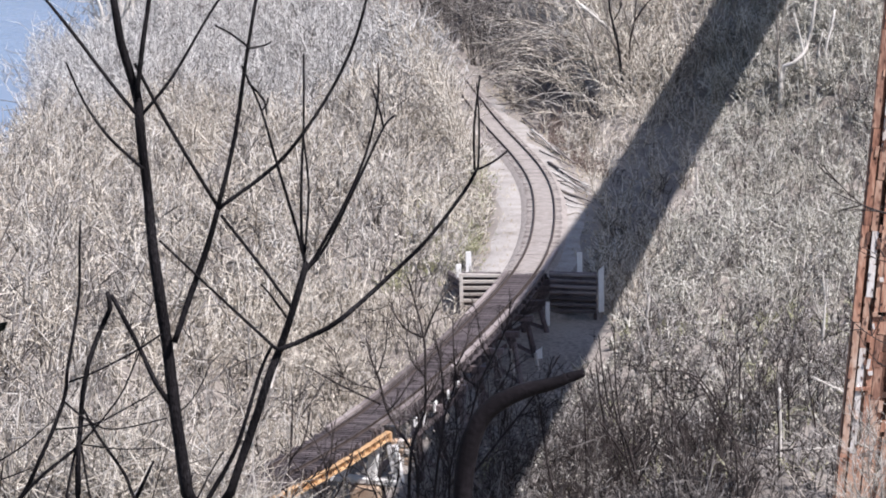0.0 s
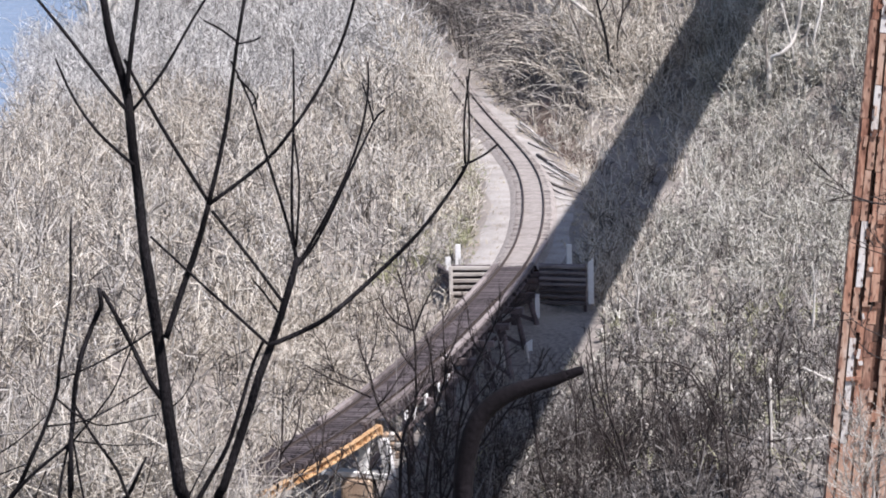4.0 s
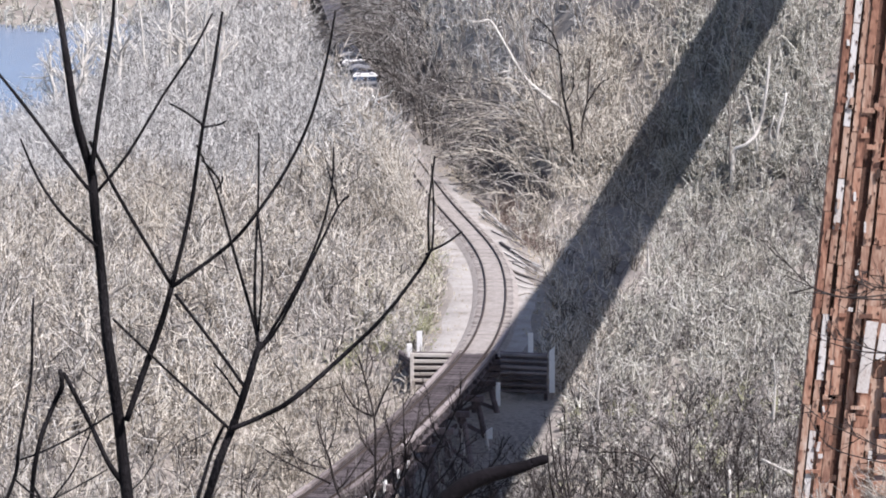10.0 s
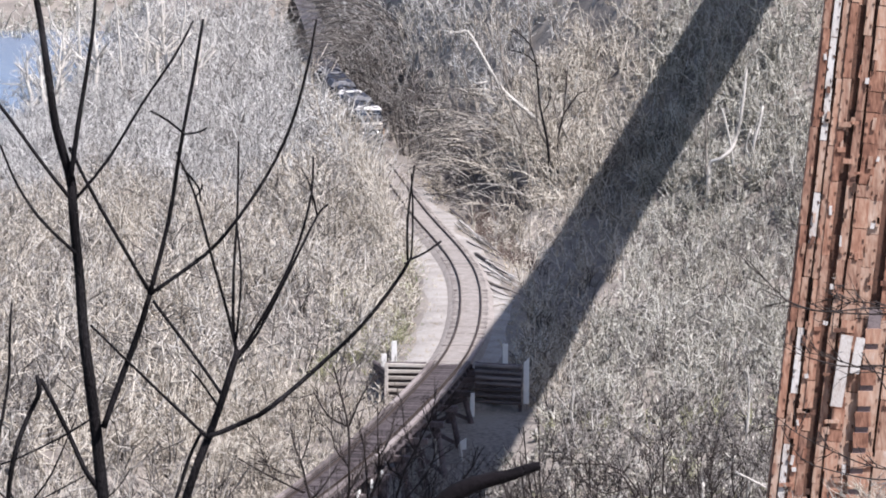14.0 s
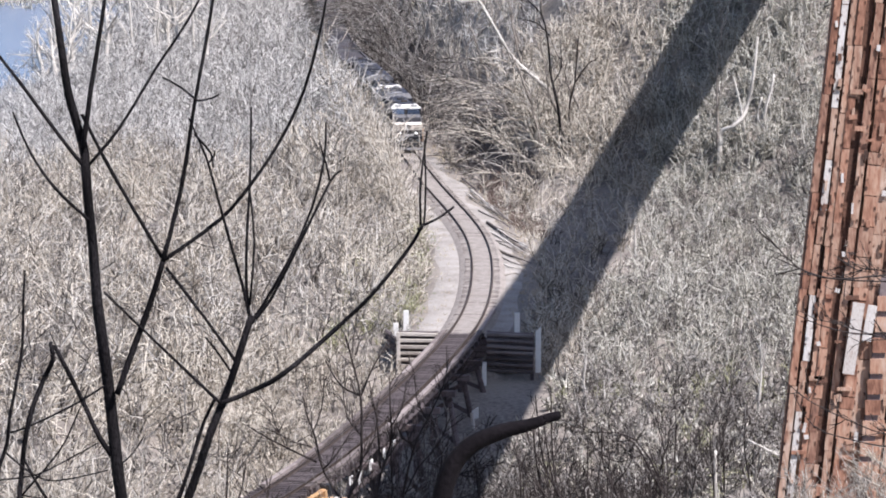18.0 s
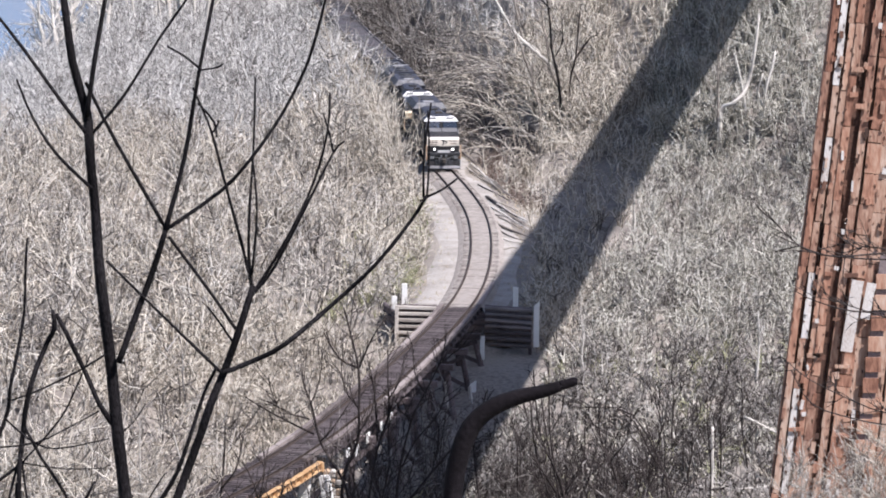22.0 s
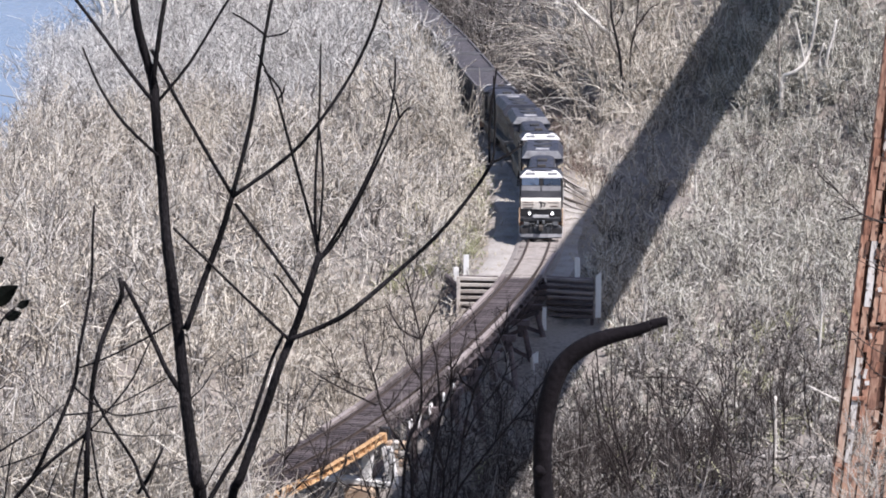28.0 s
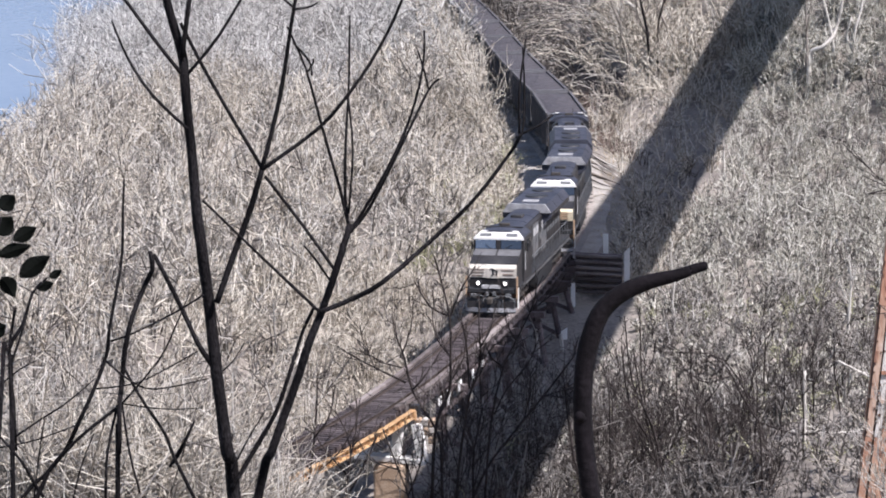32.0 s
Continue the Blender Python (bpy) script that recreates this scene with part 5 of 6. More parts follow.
forked(150, FS, FG, SLIM_BARK, (0.1, 0.04, ((-5.6, -4.8), (-5.5, -1), (-5.3, 1.45), (-4.7, 2.89), (-4.62, 4.48), (-4.65, 6.47), (-5.05, 8.13), (-5.36, 9.39))), (0.06, 0.03, ((-4.65, 6.47), (-5.6, 7.02), (-6.3, 8.28))), (0.05, 0.025, ((-4.65, 6.47), (-4.04, 7.97), (-3.42, 8.92))), (0.045, 0.02, ((-4.63, 4.6), (-5.3, 5.6), (-5.5, 6.9))), (0.045, 0.02, ((-4.66, 3.4), (-4.0, 4.6), (-3.9, 6.2))))
forked(149, FS, FG, SLIM_BARK, (0.08, 0.03, ((-4.6, -4.8), (-4.21, -0.31), (-3.73, 2.89), (-3.22, 4.49), (-3.25, 6.08), (-3.26, 7.66))), (0.05, 0.02, ((-3.73, 3.21), (-3.89, 5.6), (-4.12, 6.86))), (0.04, 0.02, ((-4.05, 0.9), (-3.65, 3.21), (-2.79, 4.65))), (0.04, 0.02, ((-3.24, 5.2), (-2.7, 6.2), (-2.5, 7.4))))
forked(148, FS, FG, SLIM_BARK, (0.09, 0.03, ((-4.9, -4.8), (-5.0, -1), (-5.15, 1.29), (-6.31, 3.2), (-6.7, 4.95), (-7.09, 6.06), (-7.28, 6.78))), (0.055, 0.025, ((-6.67, 3.71), (-8.42, 4.63), (-9.67, 5.42))), (0.05, 0.025, ((-6.39, 3.36), (-5.84, 4.0), (-4.9, 5.44))), (0.04, 0.02, ((-6.86, 4.47), (-7.79, 4.79), (-8.42, 5.1))), (0.03, 0.015, ((-6.8, 5.2), (-6.4, 6.3), (-6.3, 7.4))), (0.03, 0.015, ((-8.0, 4.4), (-8.6, 5.6), (-8.8, 6.5))))
forked(116, "dark leafless tree whose boughs reach across the steel tower", "dark saplings on the scrubby slope", SLIM_BARK, (0.11, 0.05, ((17.6, 9.02), (17.7, 11.94), (17.5, 15.05), (17.6, 16.96), (17.4, 18.75))),
       (0.04, 0.018, ((17.6, 16.6), (16.2, 16.9), (14.91, 16.97), (13.08, 17.04), (12.14, 17.46), (11.33, 18.27))), (0.035, 0.015, ((17.5, 14.3), (16.0, 14.7), (14.93, 14.97), (13.66, 15.33), (12.72, 15.58))),
       (0.03, 0.015, ((17.6, 16.8), (16.1, 17.2), (14.75, 17.36), (14.34, 17.32), (13.75, 17.68))), (0.035, 0.015, ((17.65, 11.0), (16.2, 11.2), (14.96, 11.42), (12.74, 12.52), (11.70, 13.36))))
DS, DG = "dark slender leafless sapling on the scrubby slope", "dark saplings on the scrubby slope"
forked(156, DS, DG, SLIM_BARK, (0.06, 0.04, ((5.39, -4.03), (5.41, -2.14), (4.68, -1.03), (3.91, 1.05), (3.53, 3.98))), (0.05, 0.03, ((5.21, -1.70), (4.76, 0.38), (4.45, 1.69), (4.09, 3.97))), (0.05, 0.03, ((5.41, -2.14), (6.02, -0.95), (6.51, 0.24), (6.96, 2.51))))
forked(160, DS, DG, SLIM_BARK, (0.07, 0.035, ((2.13, -4.86), (1.39, -2.99), (1.09, -1.53), (0.85, 0.38), (0.76, 1.38))))
forked(166, DS, DG, SLIM_BARK, (0.06, 0.035, ((3.20, -4.76), (3.17, -1.74), (3.10, -0.12), (2.83, 0.81))))
forked(153, DS, DG, SLIM_BARK, (0.06, 0.03, ((7.60, -2.99), (7.46, -0.84), (7.21, 0.24), (7.33, 1.73))), (0.05, 0.03, ((7.46, -1.05), (8.24, -1.49), (8.36, -0.21), (8.26, 0.96))))
forked(144, DS, DG, SLIM_BARK, (0.06, 0.035, ((9.71, -1.19), (9.54, 1.97), (9.45, 2.98))), (0.05, 0.025, ((9.49, 2.68), (8.67, 4.00), (8.00, 5.31), (7.12, 5.92))))
forked(152, FS, FG, SLIM_BARK, (0.08, 0.04, ((-4.4, -4.8), (-3.11, -1.43), (-1.85, 0.34), (0.02, 2.59), (1.3, 4.43))), (0.035, 0.02, ((-1.2, 1.1), (-0.9, 2.5), (-0.9, 3.6))), (0.035, 0.02, ((-0.3, 2.2), (0.6, 2.6), (1.3, 2.7))))
forked(151, FS, FG, SLIM_BARK, (0.07, 0.025, ((-3.2, -4.8), (-2.79, 0.98), (-2.17, 3.86), (-1.55, 5.13), (-0.77, 6.88), (-0.54, 8.22))), (0.04, 0.02, ((-1.55, 5.13), (-2.01, 6.08), (-2.17, 7.66))), (0.04, 0.02, ((-2.17, 3.86), (-2.79, 4.49), (-3.11, 5.6))), (0.045, 0.02, ((-2.6, 1.6), (-2.0, 2.9), (-1.0, 4.0), (-0.5, 5.2))), (0.03, 0.015, ((-0.9, 6.6), (-0.1, 7.2), (0.5, 7.6))))
forked(146, FS, FG, SLIM_BARK, (0.08, 0.025, ((-11.8, -4.5), (-11.57, -2.73), (-11.0, 0.01), (-10.7, 2.74), (-10.62, 4.64))), (0.05, 0.02, ((-11.1, -0.5), (-9.66, 0.9), (-8.85, 2.38))), (0.05, 0.02, ((-11.0, 0.01), (-11.9, 1.2), (-12.4, 2.4))), (0.04, 0.02, ((-10.8, 1.6), (-10.1, 2.6), (-9.8, 4.0))))
forked(147, FS, FG, SLIM_BARK, (0.07, 0.03, ((-9.7, -4.8), (-9.4, -1.0), (-9.2, 1.0), (-9.9, 2.6))), (0.05, 0.02, ((-9.4, -1.5), (-8.3, 0.6), (-7.9, 2.0))), (0.05, 0.02, ((-9.3, -0.6), (-10.4, 0.9), (-10.9, 1.6))), (0.04, 0.02, ((-9.3, 0.0), (-8.9, 1.9), (-8.9, 3.2))))
forked(146, FS, FG, SLIM_BARK, (0.07, 0.03, ((-6.2, -4.8), (-6.41, -1.46), (-7.03, 0.32), (-7.65, 1.92))), (0.045, 0.02, ((-6.5, -1.2), (-5.8, 0.8), (-5.9, 2.2))), (0.045, 0.02, ((-6.9, 0.0), (-8.2, 0.6), (-8.8, 1.6))))
SS, SG = "dark forked leafless sapling on the scrubby slope", "dark saplings on the slope"
forked(155, SS, SG, SLIM_BARK, (0.08, 0.03, ((5.7, -4.8), (5.58, -2.52), (5.04, 0.16), (4.05, 2.3), (3.65, 5.65))), (0.05, 0.025, ((5.42, -1.38), (4.57, 1.84), (4.39, 6.11))), (0.05, 0.02, ((4.81, -0.46), (4.21, 0.62), (3.3, 1.84), (2.54, 2.9))), (0.04, 0.02, ((5.2, -0.6), (6.1, 1.2), (6.2, 3.2))), (0.03, 0.015, ((4.2, 2.1), (5.0, 3.4), (5.2, 4.6))), (0.03, 0.015, ((4.6, 1.2), (3.6, 2.8), (3.2, 3.8))))
forked(155, SS, SG, SLIM_BARK, (0.08, 0.03, ((11.0, -4.6), (10.84, -2.49), (10.21, 0.33), (8.52, 3.38), (6.28, 3.83))), (0.05, 0.025, ((10.21, 0.33), (12.16, -0.27), (13.4, 0.1))), (0.045, 0.02, ((9.6, 1.4), (9.9, 2.9), (9.5, 4.4))), (0.045, 0.02, ((8.9, 2.7), (7.6, 2.4), (6.6, 2.9))))
forked(155, SS, SG, SLIM_BARK, (0.07, 0.03, ((7.6, -4.6), (7.69, -2.51), (7.81, 0.17), (6.97, 2.16), (6.87, 4.14))), (0.05, 0.02, ((8.2, -3.0), (8.88, -1.36), (9.89, 1.41), (9.72, 2.93))), (0.04, 0.02, ((7.7, -0.8), (6.6, 0.6), (6.2, 1.6))), (0.04, 0.02, ((7.4, 1.1), (8.3, 2.4), (8.4, 3.6))))
forked(156, "bleached fallen limb caught in the scrub", "", PALE_BARK, (0.07, 0.04, ((11.9, -0.3), (12.16, -0.27), (13.81, -0.36), (16.27, -0.07))), (0.06, 0.03, ((14.05, 3.18), (15.86, 2.27), (17.34, 1.28))), (0.08, 0.06, ((12.49, 2.64), (12.49, -0.19), (12.5, -3.4))))
for k in range(22):
    rr = random.Random(300 + k)
    yy = rr.uniform(150, 178)
    bare_tree(rr.uniform(2.5, 20), yy, rr.uniform(4.5, 8.0), 0.06, SLIM_BARK, SLIM_BARK, "thin dark leafless sapling on the scrubby slope", 330 + k, lean=rr.uniform(-0.12, 0.12), limbs=6, group="dark saplings on the slope")
# pale brush at the tower's foot
for k in range(14):
    rr = random.Random(500 + k)
    bare_tree(rr.uniform(12.2, 19.0), rr.uniform(113, 120), rr.uniform(7.0, 10.2), 0.07, GREY_BARK if k % 3 else PALE_BARK, TWIG if k % 2 else TWIG_TAN, "grey leafless sapling at the foot of the steel tower", 520 + k, lean=rr.uniform(-0.15, 0.1), limbs=13, spread=1.3, group="saplings at the tower's foot")
reach = thing("tree", pose(0, 0, 0), "dark leafless tree that reaches thin limbs across the steel tower", "tree")
for k, pts in enumerate((((18.3, -1.0, 0.14), (18.2, 8, 0.11), (18.0, 15, 0.08), (17.6, 20, 0.05)),
                         ((18.06, 16.2, 0.05), (16.46, 17.6, 0.04), (15.05, 17.7, 0.032), (13.13, 17.63, 0.028), (12.14, 17.82, 0.022), (10.85, 18.42, 0.014)),
                         ((18.08, 14.9, 0.045), (16.51, 15.5, 0.036), (15.09, 15.63, 0.03), (13.75, 15.73, 0.026), (12.56, 15.93, 0.02), (11.67, 16.43, 0.012)),
                         ((18.1, 12.0, 0.045), (16.6, 11.8, 0.036), (15.16, 11.62, 0.03), (13.81, 11.92, 0.026), (12.42, 12.33, 0.02), (11.61, 13.63, 0.012)),
                         ((18.1, 10.0, 0.04), (15.6, 14.4, 0.028), (14.4, 16.2, 0.018)))):
    part("trunk" if k == 0 else "limb", tube([(x, 112 + 0.4 * math.sin(3 * i + k), z, r) for i, (x, z, r) in enumerate(pts)], 6), SLIM_BARK, reach)


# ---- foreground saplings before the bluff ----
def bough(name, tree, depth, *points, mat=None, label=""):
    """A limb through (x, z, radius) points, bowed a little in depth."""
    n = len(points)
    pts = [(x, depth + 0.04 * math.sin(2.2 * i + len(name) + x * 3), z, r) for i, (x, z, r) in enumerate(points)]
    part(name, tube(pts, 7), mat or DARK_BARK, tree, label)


sapling = thing("tree", pose(0, 0, 0), "tall dark leafless sapling with forked upright limbs", "tree", "bare saplings on the bluff")
bough("trunk", sapling, 19.5, (-1.71, 5.00, 0.090), (-1.76, 14.00, 0.075), (-1.84, 22.00, 0.060), (-1.95, 27.00, 0.050), (-2.02, 29.21, 0.044), (-2.05, 29.50, 0.042), (-2.10, 29.95, 0.039), (-2.15, 30.39, 0.037), (-2.18, 30.72, 0.036), (-2.21, 31.00, 0.034), (-2.24, 31.34, 0.030), (-2.26, 31.65, 0.030), (-2.27, 31.82, 0.030), (-2.29, 31.96, 0.029), (-2.365, 32.27, 0.026), (-2.41, 32.60, 0.023), (-2.46, 32.92, 0.020), (-2.50, 33.15, 0.017))
bough("limb", sapling, 19.5, (-2.285, 31.94, 0.017), (-2.23, 32.30, 0.015), (-2.15, 32.80, 0.012), (-2.12, 33.05, 0.009))
bough("limb", sapling, 19.5, (-2.27, 31.82, 0.014), (-2.43, 32.03, 0.011), (-2.67, 32.35, 0.011), (-2.87, 32.60, 0.008))
bough("limb", sapling, 19.5, (-2.26, 31.83, 0.011), (-2.06, 32.07, 0.010), (-1.85, 32.41, 0.008), (-1.65, 32.70, 0.008), (-1.54, 32.91, 0.006))
bough("limb", sapling, 19.5, (-2.26, 31.51, 0.011), (-2.46, 31.71, 0.010), (-2.61, 31.92, 0.008), (-2.71, 32.16, 0.006))
bough("limb", sapling, 19.5, (-2.29, 32.15, 0.011), (-2.11, 31.79, 0.011), (-1.81, 31.26, 0.012))
bough("limb", sapling, 19.5, (-1.81, 31.26, 0.016), (-1.70, 31.69, 0.014), (-1.61, 32.20, 0.011), (-1.53, 32.61, 0.011), (-1.48, 32.92, 0.008))
bough("limb", sapling, 19.5, (-1.81, 31.26, 0.014), (-1.47, 31.50, 0.012), (-1.27, 31.73, 0.011), (-1.10, 31.98, 0.010), (-0.95, 32.29, 0.010), (-0.85, 32.65, 0.008), (-0.80, 32.92, 0.007))
bough("limb", sapling, 19.5, (-1.81, 31.26, 0.016), (-1.89, 31.01, 0.020), (-2.00, 30.72, 0.020), (-2.10, 30.44, 0.020))
bough("limb", sapling, 19.5, (-1.79, 31.22, 0.010), (-1.56, 30.89, 0.010), (-1.38, 30.65, 0.011))
bough("limb", sapling, 19.5, (-1.60, 32.24, 0.008), (-1.70, 32.31, 0.007), (-1.80, 32.37, 0.006))
bough("limb", sapling, 19.5, (-1.60, 32.23, 0.007), (-1.51, 32.24, 0.006), (-1.46, 32.27, 0.004))
bough("limb", sapling, 19.5, (-1.61, 32.03, 0.007), (-1.52, 31.91, 0.007), (-1.50, 31.83, 0.006))
bough("limb", sapling, 19.5, (-2.48, 30.73, 0.012), (-2.42, 30.63, 0.014), (-2.32, 30.39, 0.015), (-2.22, 30.19, 0.016), (-2.13, 30.04, 0.018))
bough("limb", sapling, 19.5, (-2.03, 29.38, 0.007), (-1.92, 29.59, 0.005), (-1.82, 29.75, 0.004))
bough("limb", sapling, 19.5, (-2.02, 29.33, 0.007), (-2.03, 29.50, 0.006), (-2.02, 29.61, 0.004))
bough("limb", sapling, 19.5, (-2.09, 30.00, 0.006), (-2.01, 30.07, 0.004), (-1.94, 30.18, 0.004))
bough("limb", sapling, 19.5, (-2.03, 29.27, 0.016), (-1.87, 29.54, 0.016), (-1.75, 29.75, 0.014), (-1.66, 30.00, 0.013), (-1.58, 30.25, 0.011), (-1.50, 30.42, 0.011))
young = thing("tree", pose(0, 0, 0), "slender dark leafless young tree with long arching limbs", "tree", "bare saplings on the bluff")
bough("trunk", young, 19.5, (-3.37, 5.00, 0.060), (-3.27, 14.00, 0.050), (-2.85, 22.00, 0.042), (-2.30, 27.00, 0.034), (-1.87, 29.21, 0.030), (-1.78, 29.50, 0.029), (-1.69, 29.75, 0.028), (-1.60, 30.00, 0.027), (-1.53, 30.21, 0.026), (-1.46, 30.38, 0.025), (-1.37, 30.63, 0.023), (-1.28, 30.92, 0.020))
bough("limb", young, 19.5, (-1.47, 30.38, 0.016), (-1.28, 30.45, 0.016), (-1.08, 30.57, 0.016), (-0.77, 30.83, 0.014), (-0.53, 31.07, 0.012), (-0.32, 31.33, 0.011), (-0.24, 31.47, 0.011))
bough("limb", young, 19.5, (-0.24, 31.47, 0.008), (-0.14, 31.52, 0.007), (-0.05, 31.58, 0.007))
bough("limb", young, 19.5, (-0.25, 31.47, 0.008), (-0.25, 31.73, 0.007), (-0.21, 32.04, 0.006))
bough("limb", young, 19.5, (-0.27, 31.45, 0.007), (-0.23, 31.49, 0.007), (-0.22, 31.76, 0.006), (-0.23, 32.00, 0.004))
bough("limb", young, 19.5, (-1.47, 30.38, 0.011), (-1.66, 30.55, 0.010), (-1.90, 30.79, 0.008), (-2.17, 31.07, 0.008))
bough("limb", young, 19.5, (-1.29, 30.91, 0.011), (-1.34, 31.12, 0.010), (-1.46, 31.59, 0.009), (-1.54, 31.88, 0.007), (-1.65, 32.12, 0.006))
bough("limb", young, 19.5, (-1.53, 31.85, 0.007), (-1.50, 31.89, 0.006), (-1.49, 31.93, 0.005))
bough("limb", young, 19.5, (-1.29, 30.91, 0.011), (-1.31, 31.09, 0.010), (-1.30, 31.40, 0.009), (-1.28, 31.78, 0.007), (-1.27, 32.19, 0.006))
bough("limb", young, 19.5, (-1.29, 30.98, 0.008), (-1.26, 31.36, 0.007), (-1.28, 31.69, 0.006))
bough("limb", young, 19.5, (-1.31, 30.85, 0.012), (-1.23, 30.95, 0.011), (-1.05, 31.26, 0.010), (-0.91, 31.57, 0.008), (-0.83, 31.88, 0.007), (-0.82, 32.10, 0.006))
bough("limb", young, 19.5, (-1.30, 30.85, 0.011), (-1.16, 31.02, 0.010), (-0.95, 31.43, 0.009), (-0.80, 31.73, 0.007), (-0.73, 31.81, 0.006))
bough("limb", young, 19.5, (-0.80, 31.74, 0.007), (-0.82, 31.85, 0.006), (-0.86, 31.98, 0.005))
bough("limb", young, 19.5, (-1.41, 30.58, 0.008), (-1.50, 30.70, 0.007), (-1.56, 30.79, 0.006))
bent_stem = thing("tree", pose(0, 0, 0), "dark bent dead stem with a broken tip", "tree", "bare saplings on the bluff")
bough("trunk", bent_stem, 19.5, (-2.50, 30.76, 0.013), (-2.49, 30.65, 0.016), (-2.55, 30.53, 0.016), (-2.62, 30.35, 0.016), (-2.67, 30.14, 0.016), (-2.70, 29.93, 0.016), (-2.71, 29.79, 0.016), (-2.72, 29.50, 0.016), (-2.74, 29.21, 0.016), (-2.80, 24.00, 0.022), (-2.82, 14.00, 0.030), (-2.82, 5.00, 0.040))
bough("limb", bent_stem, 19.5, (-2.71, 29.79, 0.011), (-2.90, 29.65, 0.011), (-3.04, 29.52, 0.012), (-3.18, 29.36, 0.012), (-3.33, 29.21, 0.013), (-3.6, 28.8, 0.013))
bough("limb", bent_stem, 19.5, (-2.69, 30.04, 0.008), (-2.58, 29.86, 0.009), (-2.44, 29.61, 0.010), (-2.38, 29.47, 0.011), (-2.26, 29.21, 0.012), (-2.1, 28.8, 0.012))
bough("limb", bent_stem, 19.5, (-2.25, 29.70, 0.007), (-2.32, 29.56, 0.012), (-2.36, 29.48, 0.015), (-2.41, 29.41, 0.010))
bough("limb", bent_stem, 19.5, (-2.88, 29.89, 0.006), (-2.61, 29.94, 0.005), (-2.40, 30.03, 0.005), (-2.22, 30.14, 0.004))
bough("limb", bent_stem, 19.5, (-2.76, 30.19, 0.006), (-2.60, 30.26, 0.006), (-2.36, 30.37, 0.007), (-2.18, 30.49, 0.007))
bough("limb", bent_stem, 19.5, (-2.80, 30.07, 0.007), (-2.64, 29.96, 0.006), (-2.49, 29.89, 0.005), (-2.16, 29.97, 0.004))
bough("limb", bent_stem, 19.5, (-2.27, 30.49, 0.004), (-2.36, 30.28, 0.005), (-2.47, 30.07, 0.006), (-2.71, 29.79, 0.007))
bough("limb", bent_stem, 19.5, (-2.71, 29.80, 0.005), (-2.44, 29.78, 0.004), (-2.20, 29.77, 0.003))
bough("limb", bent_stem, 19.5, (-2.73, 29.79, 0.008), (-2.79, 29.50, 0.009), (-2.81, 29.21, 0.010), (-2.83, 28.7, 0.01))
bough("limb", bent_stem, 19.5, (-2.70, 29.79, 0.007), (-2.65, 29.50, 0.007), (-2.60, 29.24, 0.006))
thin_stem = thing("tree", pose(0, 0, 0), "thin dark upright leafless stem with wispy side twigs", "tree", "bare saplings on the bluff")
bough("trunk", thin_stem, 19.5, (-2.65, 31.20, 0.006), (-2.66, 31.03, 0.008), (-2.68, 30.74, 0.009), (-2.71, 30.53, 0.010), (-2.76, 30.28, 0.011), (-2.79, 30.11, 0.012), (-2.87, 29.89, 0.013), (-2.96, 29.70, 0.014), (-3.06, 29.50, 0.015), (-3.24, 29.21, 0.016), (-3.6, 28.0, 0.02), (-3.7, 20.00, 0.025), (-3.7, 5.00, 0.030))
bough("limb", thin_stem, 19.5, (-3.37, 29.59, 0.007), (-3.21, 29.70, 0.006), (-3.03, 29.82, 0.005), (-2.86, 29.96, 0.004))
bough("limb", thin_stem, 19.5, (-3.46, 29.53, 0.007), (-3.25, 29.57, 0.005), (-2.99, 29.67, 0.004))
bough("limb", thin_stem, 19.5, (-3.26, 29.20, 0.006), (-3.21, 29.54, 0.005), (-3.17, 29.72, 0.004))
bough("limb", thin_stem, 19.5, (-3.06, 29.0, 0.006), (-3.01, 29.21, 0.005), (-2.95, 29.43, 0.005), (-2.88, 29.61, 0.004))
edge_stem = thing("tree", pose(0, 0, 0), "dark crooked leafless stem with short side limbs", "tree", "bare saplings on the bluff")
bough("trunk", edge_stem, 19.5, (-3.4, 5.0, 0.03), (-3.4, 18.0, 0.024), (-3.38, 29.21, 0.015), (-3.37, 29.50, 0.014), (-3.37, 29.79, 0.013), (-3.38, 30.04, 0.011), (-3.38, 30.21, 0.010), (-3.33, 30.42, 0.007))
bough("limb", edge_stem, 19.5, (-3.38, 30.04, 0.008), (-3.32, 30.21, 0.007), (-3.25, 30.41, 0.005))
bough("limb", edge_stem, 19.5, (-3.20, 29.21, 0.012), (-3.26, 29.31, 0.011), (-3.32, 29.45, 0.009), (-3.46, 29.60, 0.008))
bough("limb", edge_stem, 19.5, (-3.45, 29.92, 0.006), (-3.32, 30.02, 0.005), (-3.22, 30.08, 0.004))

hook = thing("broken_branch", pose(0, 0, 0), "dark smooth broken branch that hooks over at its tip", "branch")
HOOK_Y = 3.78
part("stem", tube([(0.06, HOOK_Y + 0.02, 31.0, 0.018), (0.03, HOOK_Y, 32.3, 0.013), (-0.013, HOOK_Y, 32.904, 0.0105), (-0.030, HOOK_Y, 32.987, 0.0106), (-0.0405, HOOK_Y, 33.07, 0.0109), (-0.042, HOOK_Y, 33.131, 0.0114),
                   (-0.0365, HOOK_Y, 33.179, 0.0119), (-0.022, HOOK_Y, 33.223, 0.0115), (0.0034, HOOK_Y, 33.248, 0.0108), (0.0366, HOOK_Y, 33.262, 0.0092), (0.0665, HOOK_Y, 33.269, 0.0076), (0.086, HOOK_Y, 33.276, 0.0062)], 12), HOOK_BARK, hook)
